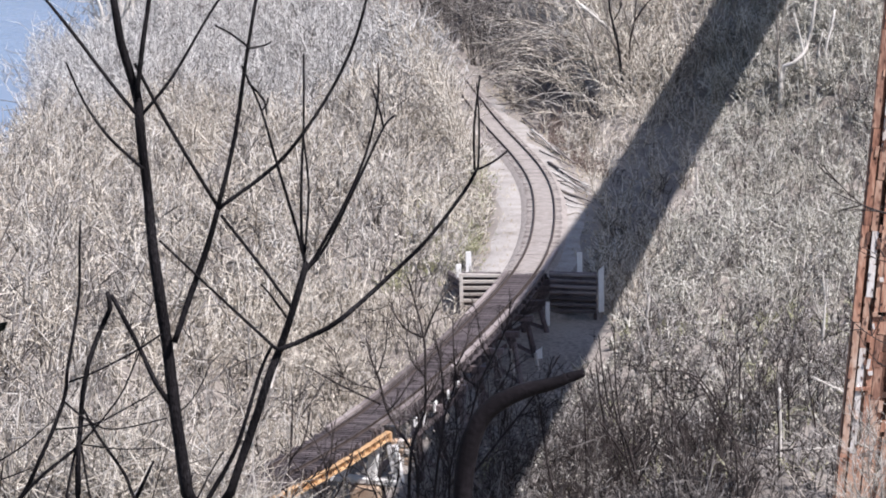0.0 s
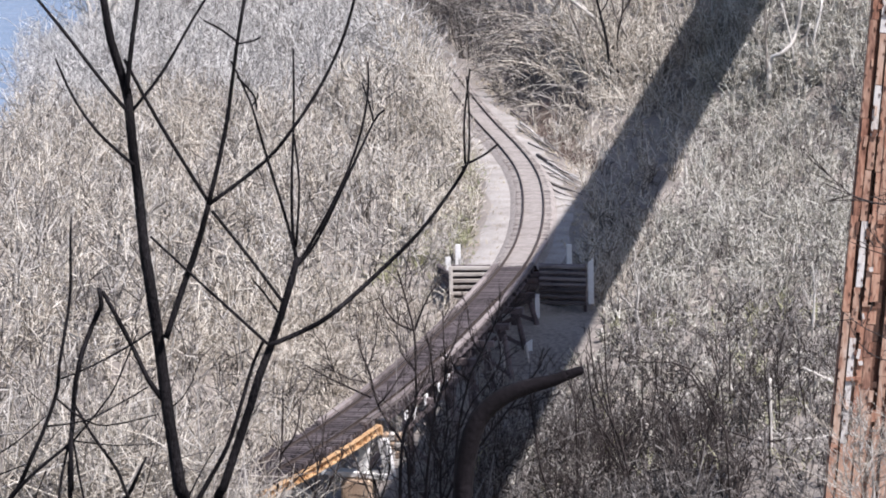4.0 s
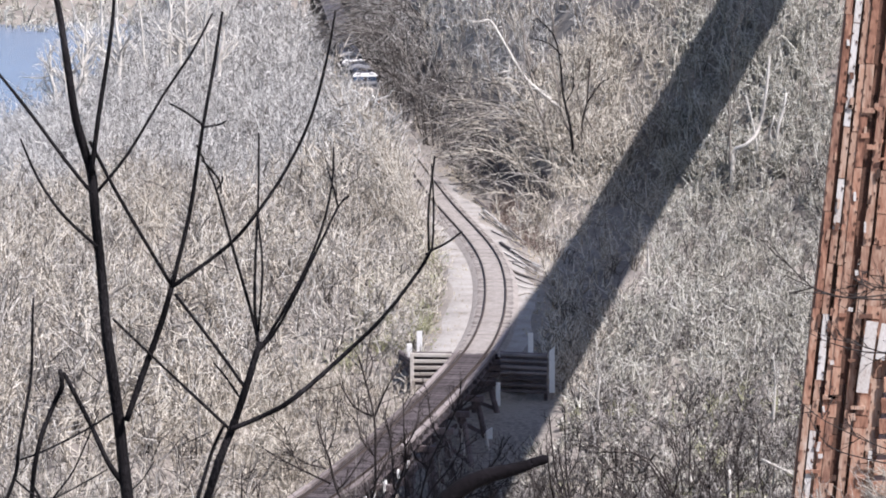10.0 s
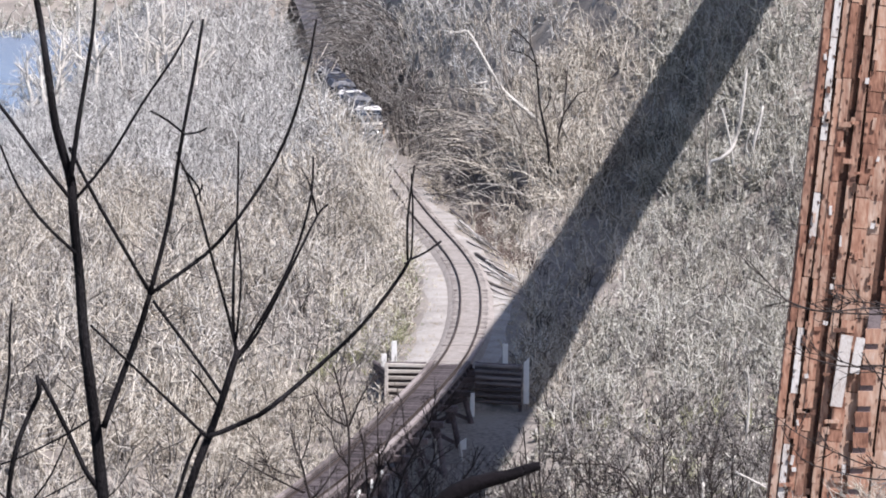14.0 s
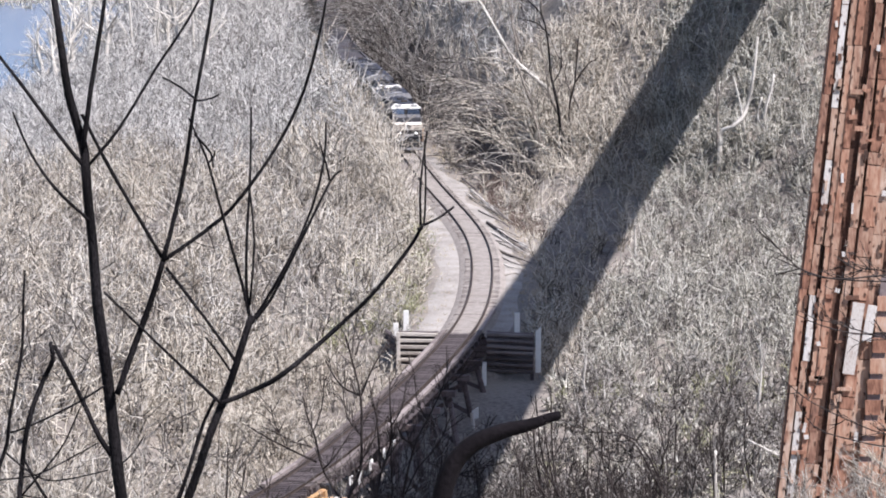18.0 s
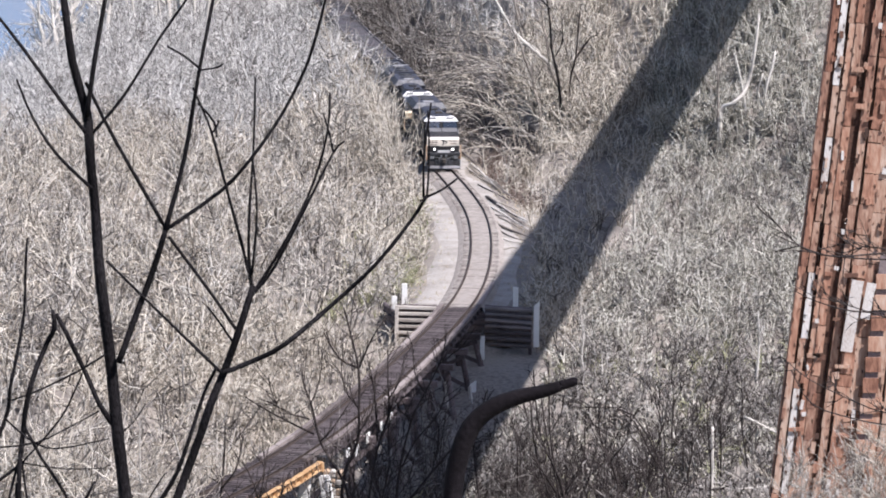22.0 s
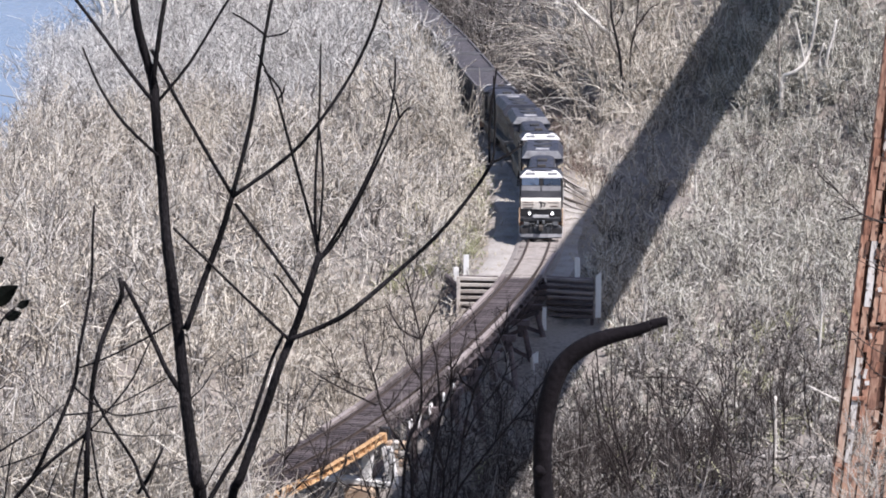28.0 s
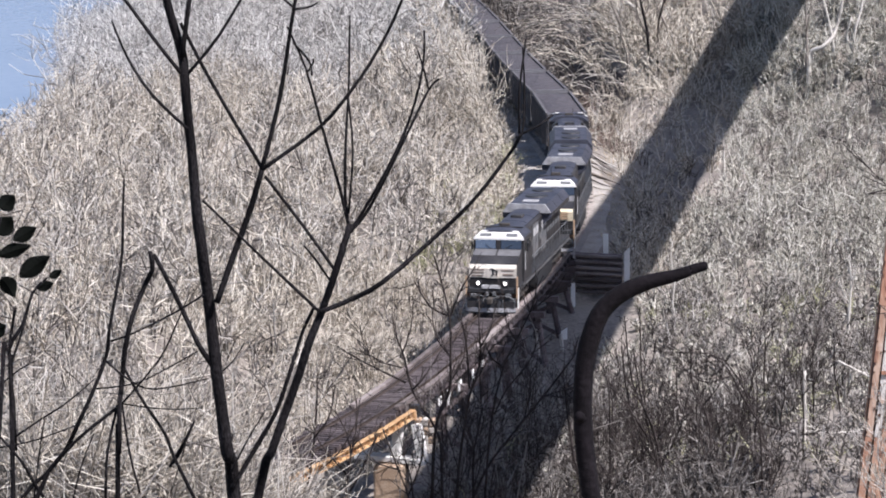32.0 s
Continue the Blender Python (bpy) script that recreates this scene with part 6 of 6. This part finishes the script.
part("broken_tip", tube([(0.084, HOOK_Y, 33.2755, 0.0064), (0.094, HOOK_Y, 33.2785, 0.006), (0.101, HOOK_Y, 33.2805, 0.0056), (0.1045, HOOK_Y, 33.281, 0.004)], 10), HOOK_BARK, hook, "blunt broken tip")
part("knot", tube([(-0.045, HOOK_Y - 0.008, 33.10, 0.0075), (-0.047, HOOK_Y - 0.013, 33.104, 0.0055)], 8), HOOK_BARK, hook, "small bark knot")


def leafy_twig():
    t = thing("leafy_twig", pose(0, 0, 0), "twig with a cluster of dark glossy evergreen leaves", "twig")
    rng = random.Random(3)
    part("stem", tube([(-2.6, 12.02, 16.0, 0.02), (-2.4, 12.02, 28.0, 0.014), (-2.16, 12.0, 31.3, 0.009), (-2.12, 12.0, 31.58, 0.008), (-2.06, 12.0, 31.69, 0.007), (-2.02, 12.0, 31.81, 0.005), (-1.96, 12.0, 31.87, 0.003)], 6), DARK_BARK, t)
    part("side_stem", tube([(-2.15, 12.0, 31.4, 0.007), (-2.2, 12.0, 31.7, 0.006), (-2.17, 12.0, 31.95, 0.005), (-2.13, 12.0, 32.1, 0.003)], 6), DARK_BARK, t)
    # root, angle, length and half width of each leaf
    for x, z, a, L, W in ((-2.14, 32.13, 40, 0.08, 0.023), (-2.15, 32.03, 49, 0.092, 0.027), (-2.09, 32.01, 29, 0.103, 0.02), (-2.15, 31.95, 17, 0.136, 0.019), (-2.07, 31.87, 34, 0.144, 0.025),
                          (-2.01, 31.83, 16, 0.073, 0.014), (-1.96, 31.87, 31, 0.058, 0.011), (-2.14, 31.87, -58, 0.094, 0.025), (-2.19, 31.65, 31, 0.075, 0.021), (-2.2, 31.9, 150, 0.09, 0.022), (-2.2, 32.1, 120, 0.09, 0.022)):
        bm = bmesh.new()
        left, right, mid = [], [], []
        for i in range(9):
            u = i / 8
            w = 1.45 * W * math.sin(math.pi * u ** 0.8) + 0.0006
            dip = 0.012 * math.sin(math.pi * u)
            left.append(bm.verts.new((u * L, 0.008 + dip, w)))
            mid.append(bm.verts.new((u * L, dip, 0)))
            right.append(bm.verts.new((u * L, 0.008 + dip, -w)))
        for i in range(8):
            bm.faces.new((left[i], mid[i], mid[i + 1], left[i + 1]))
            bm.faces.new((mid[i], right[i], right[i + 1], mid[i + 1]))
        bmesh.ops.solidify(bm, geom=bm.faces[:], thickness=0.002)
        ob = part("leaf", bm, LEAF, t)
        ob.matrix_basis = pose(x, 12.0, z, rng.uniform(-20, 20), -a, 0)


leafy_twig()


# ---- the train ----
def truck(parent, y, axles, base):
    """A bogie: side frames, bolster and wheelsets."""
    span = (axles - 1) * base
    fr = part("bogie", box(-0.4, 0.4, y - 0.3, y + 0.3, 0.45, 0.95, 0.03), STEEL, parent)
    for s in (-1, 1):
        part("side_frame", prism([(y - span / 2 - 0.6, 0.42), (y + span / 2 + 0.6, 0.42), (y + span / 2 + 0.7, 0.75), (y + span / 2 + 0.2, 1.0), (y - span / 2 - 0.2, 1.0), (y - span / 2 - 0.7, 0.75)], s * 1.05 - 0.09, s * 1.05 + 0.09), STEEL, fr)
    r = 0.53 if axles == 3 else 0.46
    for i in range(axles):
        yy = y - span / 2 + i * base
        bm = rod((-1.0, yy, r), (1.0, yy, r), 0.09, n=8)
        for s in (-1, 1):
            rod((s * 0.69, yy, r), (s * 0.83, yy, r), r, n=20, bm=bm)
            rod((s * 0.66, yy, r), (s * 0.69, yy, r), r + 0.03, n=20, bm=bm)
        part("wheelset", bm, STEEL, fr)


def locomotive(label, nose_mat, side_mat, with_sign):
    t = thing("locomotive", pose(0, 0, 0), label, "locomotive", "locomotives of the coal train")
    part("frame", box(-1.5, 1.5, -10.4, 10.2, 1.18, 1.52, 0.03), BLACK_PAINT, t)
    for s in (-1, 1):
        part("sill_stripe", box(s * 1.503 - 0.006, s * 1.503 + 0.006, -10.2, 8.0, 1.26, 1.36), DOOR_GREY, t, "grey sill stripe")
    # long hood with doors, roof and fans
    hood = part("hood", section([(-0.95, 1.5), (0.95, 1.5), (0.95, 3.95), (0.7, 4.2), (-0.7, 4.2), (-0.95, 3.95)], -10.0, 5.0), LOCO_DARK, t)
    for y0, y1 in ((-2.4, 0.1), (0.2, 2.5), (2.6, 5.0)):
        part("roof_panel", arched(y0, y1, 0.86, 4.14, 4.34), ROOF_GREY, hood, "dusty blue-grey roof panel")
    part("exhaust", box(-0.35, 0.35, 0.6, 1.5, 4.3, 4.5, 0.03), LOCO_DARK, hood, "exhaust stack")
    part("blower_housing", section([(-1.3, 2.3), (1.3, 2.3), (1.3, 3.8), (1.0, 4.15), (-1.0, 4.15), (-1.3, 3.8)], 3.4, 4.9), LOCO_DARK, hood, "blower housing")
    # flared radiator housing over the rear of the hood
    for y0, y1 in ((-10.0, -7.5), (-7.4, -5.0), (-4.9, -2.5)):
        part("radiator", section([(-0.95, 3.3), (-1.52, 3.78), (-1.52, 4.08), (-1.15, 4.56), (1.15, 4.56), (1.52, 4.08), (1.52, 3.78), (0.95, 3.3)], y0, y1), ROOF_GREY, hood, "flared blue-grey radiator housing")
    # pale steel paints the bright edge highlight on this lip
    part("radiator_lip", section([(-1.5, 4.1), (-1.15, 4.62), (1.15, 4.62), (1.5, 4.1), (1.3, 4.08), (-1.3, 4.08)], -2.58, -2.36), WORN_EDGE, hood, "pale front lip of the radiator, edge highlight in its colour")
    part("roof_hatch", box(-0.5, 0.5, -4.4, -3.6, 4.55, 4.63, 0.02), WORN_EDGE, hood, "pale roof hatch")
    for y in (-8.8, -6.2):
        part("fan", rod((0, y, 4.54), (0, y, 4.64), 0.7, 0.66, 20), LOCO_DARK, hood, "dark roof fan")
    for s in (-1, 1):
        for k in range(7):
            y = -9.8 + k * 1.03
            part("radiator_grille", box(s * 1.525 - 0.012, s * 1.525 + 0.012, y, y + 0.9, 3.8, 4.06), LOCO_DARK, hood, "dark radiator grille")
        for k in range(13):
            y = -9.4 + k * 1.06
            pale = with_sign and k in (5, 6, 8, 9, 11)
            part("hood_door", box(s * 0.955 - 0.02, s * 0.955 + 0.02, y, y + 0.96, 1.7, 3.2 if k < 7 else 3.8, 0.01), DOOR_GREY if pale else LOCO_DARK, hood, "grey hood door" if pale else "")
            part("louvre", box(s * 0.985 - 0.015, s * 0.985 + 0.015, y + 0.15, y + 0.8, 2.6, 3.0), GRILLE, hood)
            if pale:
                part("lettering_bar", box(s * 0.985 - 0.012, s * 0.985 + 0.012, y + 0.1, y + 0.85, 3.15, 3.6), PALE_GREY, hood, "pale lettering bar")
    # cab, raised windows and the wide nose
    cab = part("cab", box(-1.52, 1.52, 5.0, 7.7, 1.5, 4.1, 0.05), LOCO_DARK, t)
    part("cab_roof", arched(4.9, 7.5, 1.4, 4.06, 4.48), ROOF_GREY, cab, "dusty blue-grey cab roof")
    part("cab_roof_seam", box(-1.2, 1.2, 6.0, 6.12, 4.44, 4.52), LOCO_DARK, cab)
    bm = prism([(7.56, 4.02), (7.82, 3.98), (7.81, 4.1), (7.72, 4.26), (7.4, 4.46), (7.2, 4.44)], -1.52, 1.52)
    for vert in bm.verts:
        vert.co.x *= 1.0 if vert.co.z < 4.05 else (0.97 if vert.co.z < 4.15 else (0.86 if vert.co.z < 4.4 else 0.7))
    brow = part("brow", bm, LOCO_WHITE, cab, "white tapered panel over the windscreen")
    for s in (-1, 1):
        part("number_board", prism([(7.77, 4.2), (7.79, 4.215), (7.62, 4.345), (7.6, 4.33)], s * 0.78 - 0.34, s * 0.78 + 0.34), GRILLE, brow, "grey number board")
        part("windscreen", prism([(7.72, 3.46), (7.9, 3.46), (7.8, 3.97), (7.72, 3.97)], s * 0.76 - 0.6, s * 0.76 + 0.6), WINDSCREEN if s > 0 else DIM_SCREEN, cab, "windscreen that mirrors the sky" if s > 0 else "windscreen in a darker tint for its weaker reflection")
        part("side_window", box(s * 1.525 - 0.012, s * 1.525 + 0.012, 5.5, 7.3, 3.3, 3.85), GLASS, cab, "dark side window")
        part("mirror", box(s * 1.66 - 0.05, s * 1.66 + 0.05, 7.3, 7.38, 3.3, 3.75), LOCO_DARK, cab)
        part("grab_iron", rod((s * 1.56, 7.6, 2.2), (s * 1.56, 7.6, 3.3), 0.025, n=6), PALE_GREY, cab)
        part("windscreen_wiper", beam((s * 0.3, 7.93, 3.42), (s * 0.8, 7.88, 3.7), 0.03, 0.03), LOCO_DARK, cab)
    part("centre_pillar", box(-0.11, 0.11, 7.7, 7.88, 3.38, 3.95), LOCO_DARK, cab)
    part("horn", box(-0.3, 0.3, 5.4, 5.7, 4.48, 4.64, 0.02), STEEL, cab)
    part("antenna", rod((0.3, 5.8, 4.48), (0.3, 5.8, 5.0), 0.025, n=6), BLACK_PAINT, cab)
    nose = part("nose", prism([(7.7, 1.5), (9.79, 1.5), (9.85, 2.6), (9.72, 2.84), (9.1, 3.05), (7.9, 3.42), (7.7, 3.42)], -1.4, 1.4), LOCO_DARK, t)
    for x0, x1 in ((-1.38, -0.06), (0.06, 1.38)):
        part("nose_hatch", prism([(7.95, 3.42), (7.97, 3.44), (8.75, 3.2), (8.75, 3.17)], x0, x1), DOOR_GREY, nose, "grey nose-top hatch")
    part("nose_panel", prism([(9.80, 2.06), (9.855, 2.06), (9.885, 2.62), (9.77, 2.83), (9.74, 2.83)], -1.4, 1.4), nose_mat, nose, "white nose panel")
    part("nose_door", prism([(9.82, 2.04), (9.882, 2.04), (9.91, 2.6), (9.86, 2.6)], -0.34, 0.34), nose_mat, nose, "nose door")
    if with_sign:
        # an emblem of dark strokes and plain bars
        for x, z, w, h, r in ((-0.12, 2.5, 0.34, 0.09, -25), (-0.02, 2.38, 0.1, 0.3, 20), (-0.25, 2.36, 0.09, 0.3, -20), (0.1, 2.56, 0.2, 0.07, 35), (0.02, 2.22, 0.08, 0.22, -30)):
            part("emblem", box(-w / 2, w / 2, -0.006, 0.006, -h / 2, h / 2, m=pose(x, 9.908, z, 3, r, 0)), BLACK_PAINT, nose, "dark emblem stroke")
        for x0, x1, z in ((-1.25, -0.5, 2.5), (-1.2, -0.62, 2.26), (0.5, 1.3, 2.52), (0.5, 1.3, 2.36), (0.55, 1.25, 2.18)):
            part("lettering_bar", box(x0, x1, 9.84, 9.895, z - 0.022, z + 0.022), RUST_DARK, nose, "dark lettering bar")
    else:
        for z in (2.2, 2.36, 2.5, 2.62):
            part("lettering_bar", box(-1.1, 1.1, 9.86, 9.91, z - 0.025, z + 0.025), TAN_PAINT, nose, "tan lettering bar")
    # front platform, lights, steps, coupler and plough
    part("anticlimber", box(-1.3, 1.3, 9.85, 10.45, 1.25, 1.5, 0.03), BLACK_PAINT, t)
    part("drop_step", box(-0.55, 0.55, 10.42, 10.5, 1.52, 1.74, 0.02), PALE_GREY, t, "pale drop step between the lamps")
    for s in (-1, 1):
        part("ditch_light", rod((s * 0.8, 10.22, 1.8), (s * 0.8, 10.3, 1.79), 0.088, n=14), LAMP if with_sign else GLASS, t, "lit ditch light" if with_sign else "unlit ditch light")
        part("ditch_light_housing", box(s * 0.8 - 0.16, s * 0.8 + 0.16, 10.0, 10.24, 1.5, 1.95, 0.02), BLACK_PAINT, t)
        part("step_well", box(s * 1.3 - 0.2, s * 1.3 + 0.2, 9.75, 9.95, 0.4, 1.5), RUST, t, "rust-brown step well")
        part("front_rail", beam((s * 1.5, 10.2, 0.9), (s * 1.5, 10.2, 2.2), 0.09, 0.1), TAN_PAINT, t, "tan front handrail")
        for y in (9.95, -10.2):
            for k in range(4):
                part("step", box(s * 1.3 - 0.22, s * 1.3 + 0.22, y - 0.15, y + 0.15, 0.35 + k * 0.28, 0.38 + k * 0.28), STEEL, t)
        part("step_stringer", box(s * 1.52 - 0.02, s * 1.52 + 0.02, 9.75, 10.15, 0.3, 1.5), LOCO_WHITE, t, "white step edge")
        for k in range(14):
            y = -9.8 + k * 1.12
            part("stanchion", rod((s * 1.44, y, 1.5), (s * 1.44, y, 2.5), 0.022, n=6), GRILLE, t)
        part("handrail", rod((s * 1.44, -9.8, 2.5), (s * 1.44, 4.8, 2.5), 0.022, n=6), GRILLE, t)
        part("air_tank", rod((s * 1.15, -1.8, 1.0), (s * 1.15, 1.8, 1.0), 0.22, n=14), STEEL, t)
    part("coupler", box(-0.16, 0.16, 10.3, 11.15, 0.7, 1.05, 0.05), STEEL, t)
    part("coupler", box(-0.16, 0.16, -11.15, -10.3, 0.7, 1.05, 0.05), STEEL, t)
    for x in (-0.7, -0.4, 0.4, 0.7):
        part("air_hose", tube([(x, 10.5, 1.05, 0.035), (x * 1.05, 10.72, 0.75, 0.035), (x * 0.9, 10.75, 0.45, 0.03)], 6), BLACK_PAINT, t)
    for x0, x1, z in ((-1.2, -0.85, 1.12), (-0.3, -0.1, 1.22), (0.15, 0.3, 1.2), (0.85, 1.2, 1.1)):
        part("bracket", box(x0, x1, 10.4, 10.6, z - 0.12, z + 0.12, 0.02), GRILLE, t, "worn grey bracket")
    for s in (-1, 1):
        part("uncoupling_lever", tube([(s * 0.2, 10.9, 1.0, 0.03), (s * 0.6, 10.72, 1.16, 0.03), (s * 1.3, 10.62, 0.98, 0.03), (s * 1.42, 10.6, 0.7, 0.03)], 6), GRILLE, t)
    plough = bmesh.new()
    pts = [(-1.45, 10.3), (-0.5, 10.62), (0.5, 10.62), (1.45, 10.3)]
    lo = [plough.verts.new((x, y + 0.15, 0.1)) for x, y in pts]
    hi = [plough.verts.new((x, y, 0.95)) for x, y in pts]
    lo2 = [plough.verts.new((x, y + 0.07, 0.1)) for x, y in pts]
    hi2 = [plough.verts.new((x, y - 0.08, 0.95)) for x, y in pts]
    for i in range(3):
        plough.faces.new((lo[i], lo[i + 1], hi[i + 1], hi[i]))
        plough.faces.new((lo2[i + 1], lo2[i], hi2[i], hi2[i + 1]))
        plough.faces.new((hi[i], hi[i + 1], hi2[i + 1], hi2[i]))
        plough.faces.new((lo[i + 1], lo[i], lo2[i], lo2[i + 1]))
    bmesh.ops.recalc_face_normals(plough, faces=plough.faces)
    pl = part("plough", plough, BLACK_PAINT, t)
    bm = beam((-1.45, 10.47, 0.3), (-0.5, 10.79, 0.3), 0.05, 0.24)
    beam((-0.5, 10.79, 0.3), (0.5, 10.79, 0.3), 0.05, 0.24, bm=bm)
    beam((0.5, 10.79, 0.3), (1.45, 10.47, 0.3), 0.05, 0.24, bm=bm)
    for x, z in ((-1.1, 0.6), (1.1, 0.6)):
        part("plough_panel", box(x - 0.28, x + 0.28, 10.44, 10.6, z - 0.2, z + 0.2, m=pose(0, 0, 0)), LOCO_DARK, pl, "scuffed dark panel")
    part("plough_edge", bm, WORN_EDGE, pl, "scuffed pale lower edge of the plough")
    part("fuel_tank", prism([(-3.2, 0.35), (3.0, 0.35), (3.3, 0.6), (3.3, 1.2), (-3.5, 1.2), (-3.5, 0.6)], -1.45, 1.45), BLACK_PAINT, t)
    for y in (6.5, -6.5):
        truck(t, y, 3, 1.95)
    return t


def section(points, y0, y1):
    """A profile of (x, z) points carried from y0 to y1."""
    bm = bmesh.new()
    a = [bm.verts.new((x, y0, z)) for x, z in points]
    b = [bm.verts.new((x, y1, z)) for x, z in points]
    bm.faces.new(a), bm.faces.new(b[::-1])
    for i in range(len(a)):
        j = (i + 1) % len(a)
        bm.faces.new((a[i], b[i], b[j], a[j]))
    bmesh.ops.recalc_face_normals(bm, faces=bm.faces)
    return bm


def arched(y0, y1, w, z0, z1, n=8):
    """A roof piece with a shallow arch across its width."""
    bm = bmesh.new()
    rings = []
    for y in (y0, y1):
        ring = [bm.verts.new((-w, y, z0))]
        for i in range(n + 1):
            u = -1 + 2 * i / n
            ring.append(bm.verts.new((u * w, y, z0 + 0.05 + (z1 - z0 - 0.05) * (1 - u ** 4))))
        ring.append(bm.verts.new((w, y, z0)))
        rings.append(ring)
    k = len(rings[0])
    for i in range(k):
        bm.faces.new((rings[0][i], rings[0][(i + 1) % k], rings[1][(i + 1) % k], rings[1][i]))
    bm.faces.new(rings[0]), bm.faces.new(rings[1][::-1])
    bmesh.ops.recalc_face_normals(bm, faces=bm.faces)
    return bm


def hopper():
    t = thing("coal_hopper", pose(0, 0, 0), "dark grey open coal hopper car with heaped black coal", "hopper car", "hopper cars of the coal train")
    L, W = 7.3, 1.52
    for s in (-1, 1):
        part("side", box(s * W - 0.05, s * W + 0.05, -L, L, 1.3, 3.75, 0.01), HOPPER, t)
        for k in range(10):
            y = -L + 0.6 + k * (2 * L - 1.2) / 9
            part("rib", box(s * (W + 0.11) - 0.06, s * (W + 0.11) + 0.06, y - 0.09, y + 0.09, 1.3, 3.72), HOPPER, t)
        part("top_chord", box(s * W - 0.1, s * W + 0.1, -L, L, 3.75, 3.93, 0.01), HOPPER, t)
        part("end", box(-W + 0.05, W - 0.05, s * L - 0.05, s * L + 0.05, 1.9, 3.75), HOPPER, t)
        part("end_chord", box(-W, W, s * L - 0.05, s * L + 0.05, 3.76, 3.9, 0.01), HOPPER_RIM, t, "worn end rim")
        part("end_sill", box(-1.45, 1.45, s * (L + 0.35) - 0.3, s * (L + 0.35) + 0.3, 0.95, 1.3), STEEL, t)
        part("coupler", box(-0.14, 0.14, s * (L + 0.75) - 0.3, s * (L + 0.75) + 0.3, 0.75, 1.0), STEEL, t)
        for x in (-1.25, 1.25):
            for k in range(5):
                part("rung", box(x - 0.22, x + 0.22, s * (L + 0.12) - 0.02, s * (L + 0.12) + 0.02, 1.5 + k * 0.45, 1.54 + k * 0.45), STEEL, t)
        part("slope_sheet", prism([(s * L, 2.6), (s * (L - 2.6), 1.0), (s * (L - 2.7), 1.0), (s * L, 2.5)], -W, W), HOPPER, t)
    part("belly", prism([(-4.6, 1.3), (4.6, 1.3), (3.0, 0.4), (1.2, 0.4), (0.6, 1.1), (-0.6, 1.1), (-1.2, 0.4), (-3.0, 0.4)], -1.3, 1.3), HOPPER, t)
    bm = bmesh.new()
    nx, ny = 8, 40
    grid = [[bm.verts.new((-1.46 + 2.92 * i / nx, -7.22 + 14.44 * j / ny,
                           3.74 + 0.26 * (1 - (2 * i / nx - 1) ** 2) * min(1, 4 * min(j, ny - j) / ny) + 0.08 * noise.noise(Vector((i * 0.9, j * 0.7, 0))))) for j in range(ny + 1)] for i in range(nx + 1)]
    for i in range(nx):
        for j in range(ny):
            bm.faces.new((grid[i][j], grid[i + 1][j], grid[i + 1][j + 1], grid[i][j + 1]))
    part("coal", bm, COAL, t, "heaped black coal")
    for y in (5.9, -5.9):
        truck(t, y, 2, 1.75)
    return t


LOCO_LEN, CAR_LEN = 22.3, 16.3
lead = locomotive("black leading diesel locomotive with grimy white nose and lit lamps", NOSE_WHITE, LOCO_DARK, True)
second = locomotive("black second diesel locomotive with cream nose panel", CREAM, BLACK_PAINT, False)
third = locomotive("black third diesel locomotive running hood first, dusty grey roof", CREAM, BLACK_PAINT, False)
cars = [hopper()]
for _ in range(13):
    cars.append(copy_thing(cars[0], pose(0, 0, 0)))


# where the leading pilot stands on the line, by time
HEAD_T = np.array([0, 6, 9.5, 13, 16, 19, 24, 28, 31, 32.0])
HEAD_Y = np.array([474, 421.5, 391.3, 361.1, 335.5, 309.4, 262, 223.6, 194.7, 185.2])


def motions():
    head = lambda t: s_of(float(np.interp(t, HEAD_T, HEAD_Y)))
    back = 0.0
    for ob, length, bolster in [(lead, LOCO_LEN, 6.5), (second, LOCO_LEN, 6.5), (third, LOCO_LEN, 6.5)] + [(c, CAR_LEN, 5.9) for c in cars]:
        rows = []
        for k in range(17):
            t = 2.0 * k
            s = head(t) - 0.5 - back - length / 2
            a, b = run_point(s - bolster), run_point(s + bolster)
            mid = (a + b) / 2
            rows.append((t, pose(mid.x, mid.y, 0, 0, 0, math.degrees(math.atan2(b.y - a.y, b.x - a.x)) - 90 + (180 if ob is third else 0))))
        walk(ob, rows)
        back += length


def run_point(s):
    """A point on the line, or straight on past its far end."""
    if s >= 0:
        return on_track(s)
    a, b = on_track(0), on_track(2)
    return a + (a - b).normalized() * -s


motions()
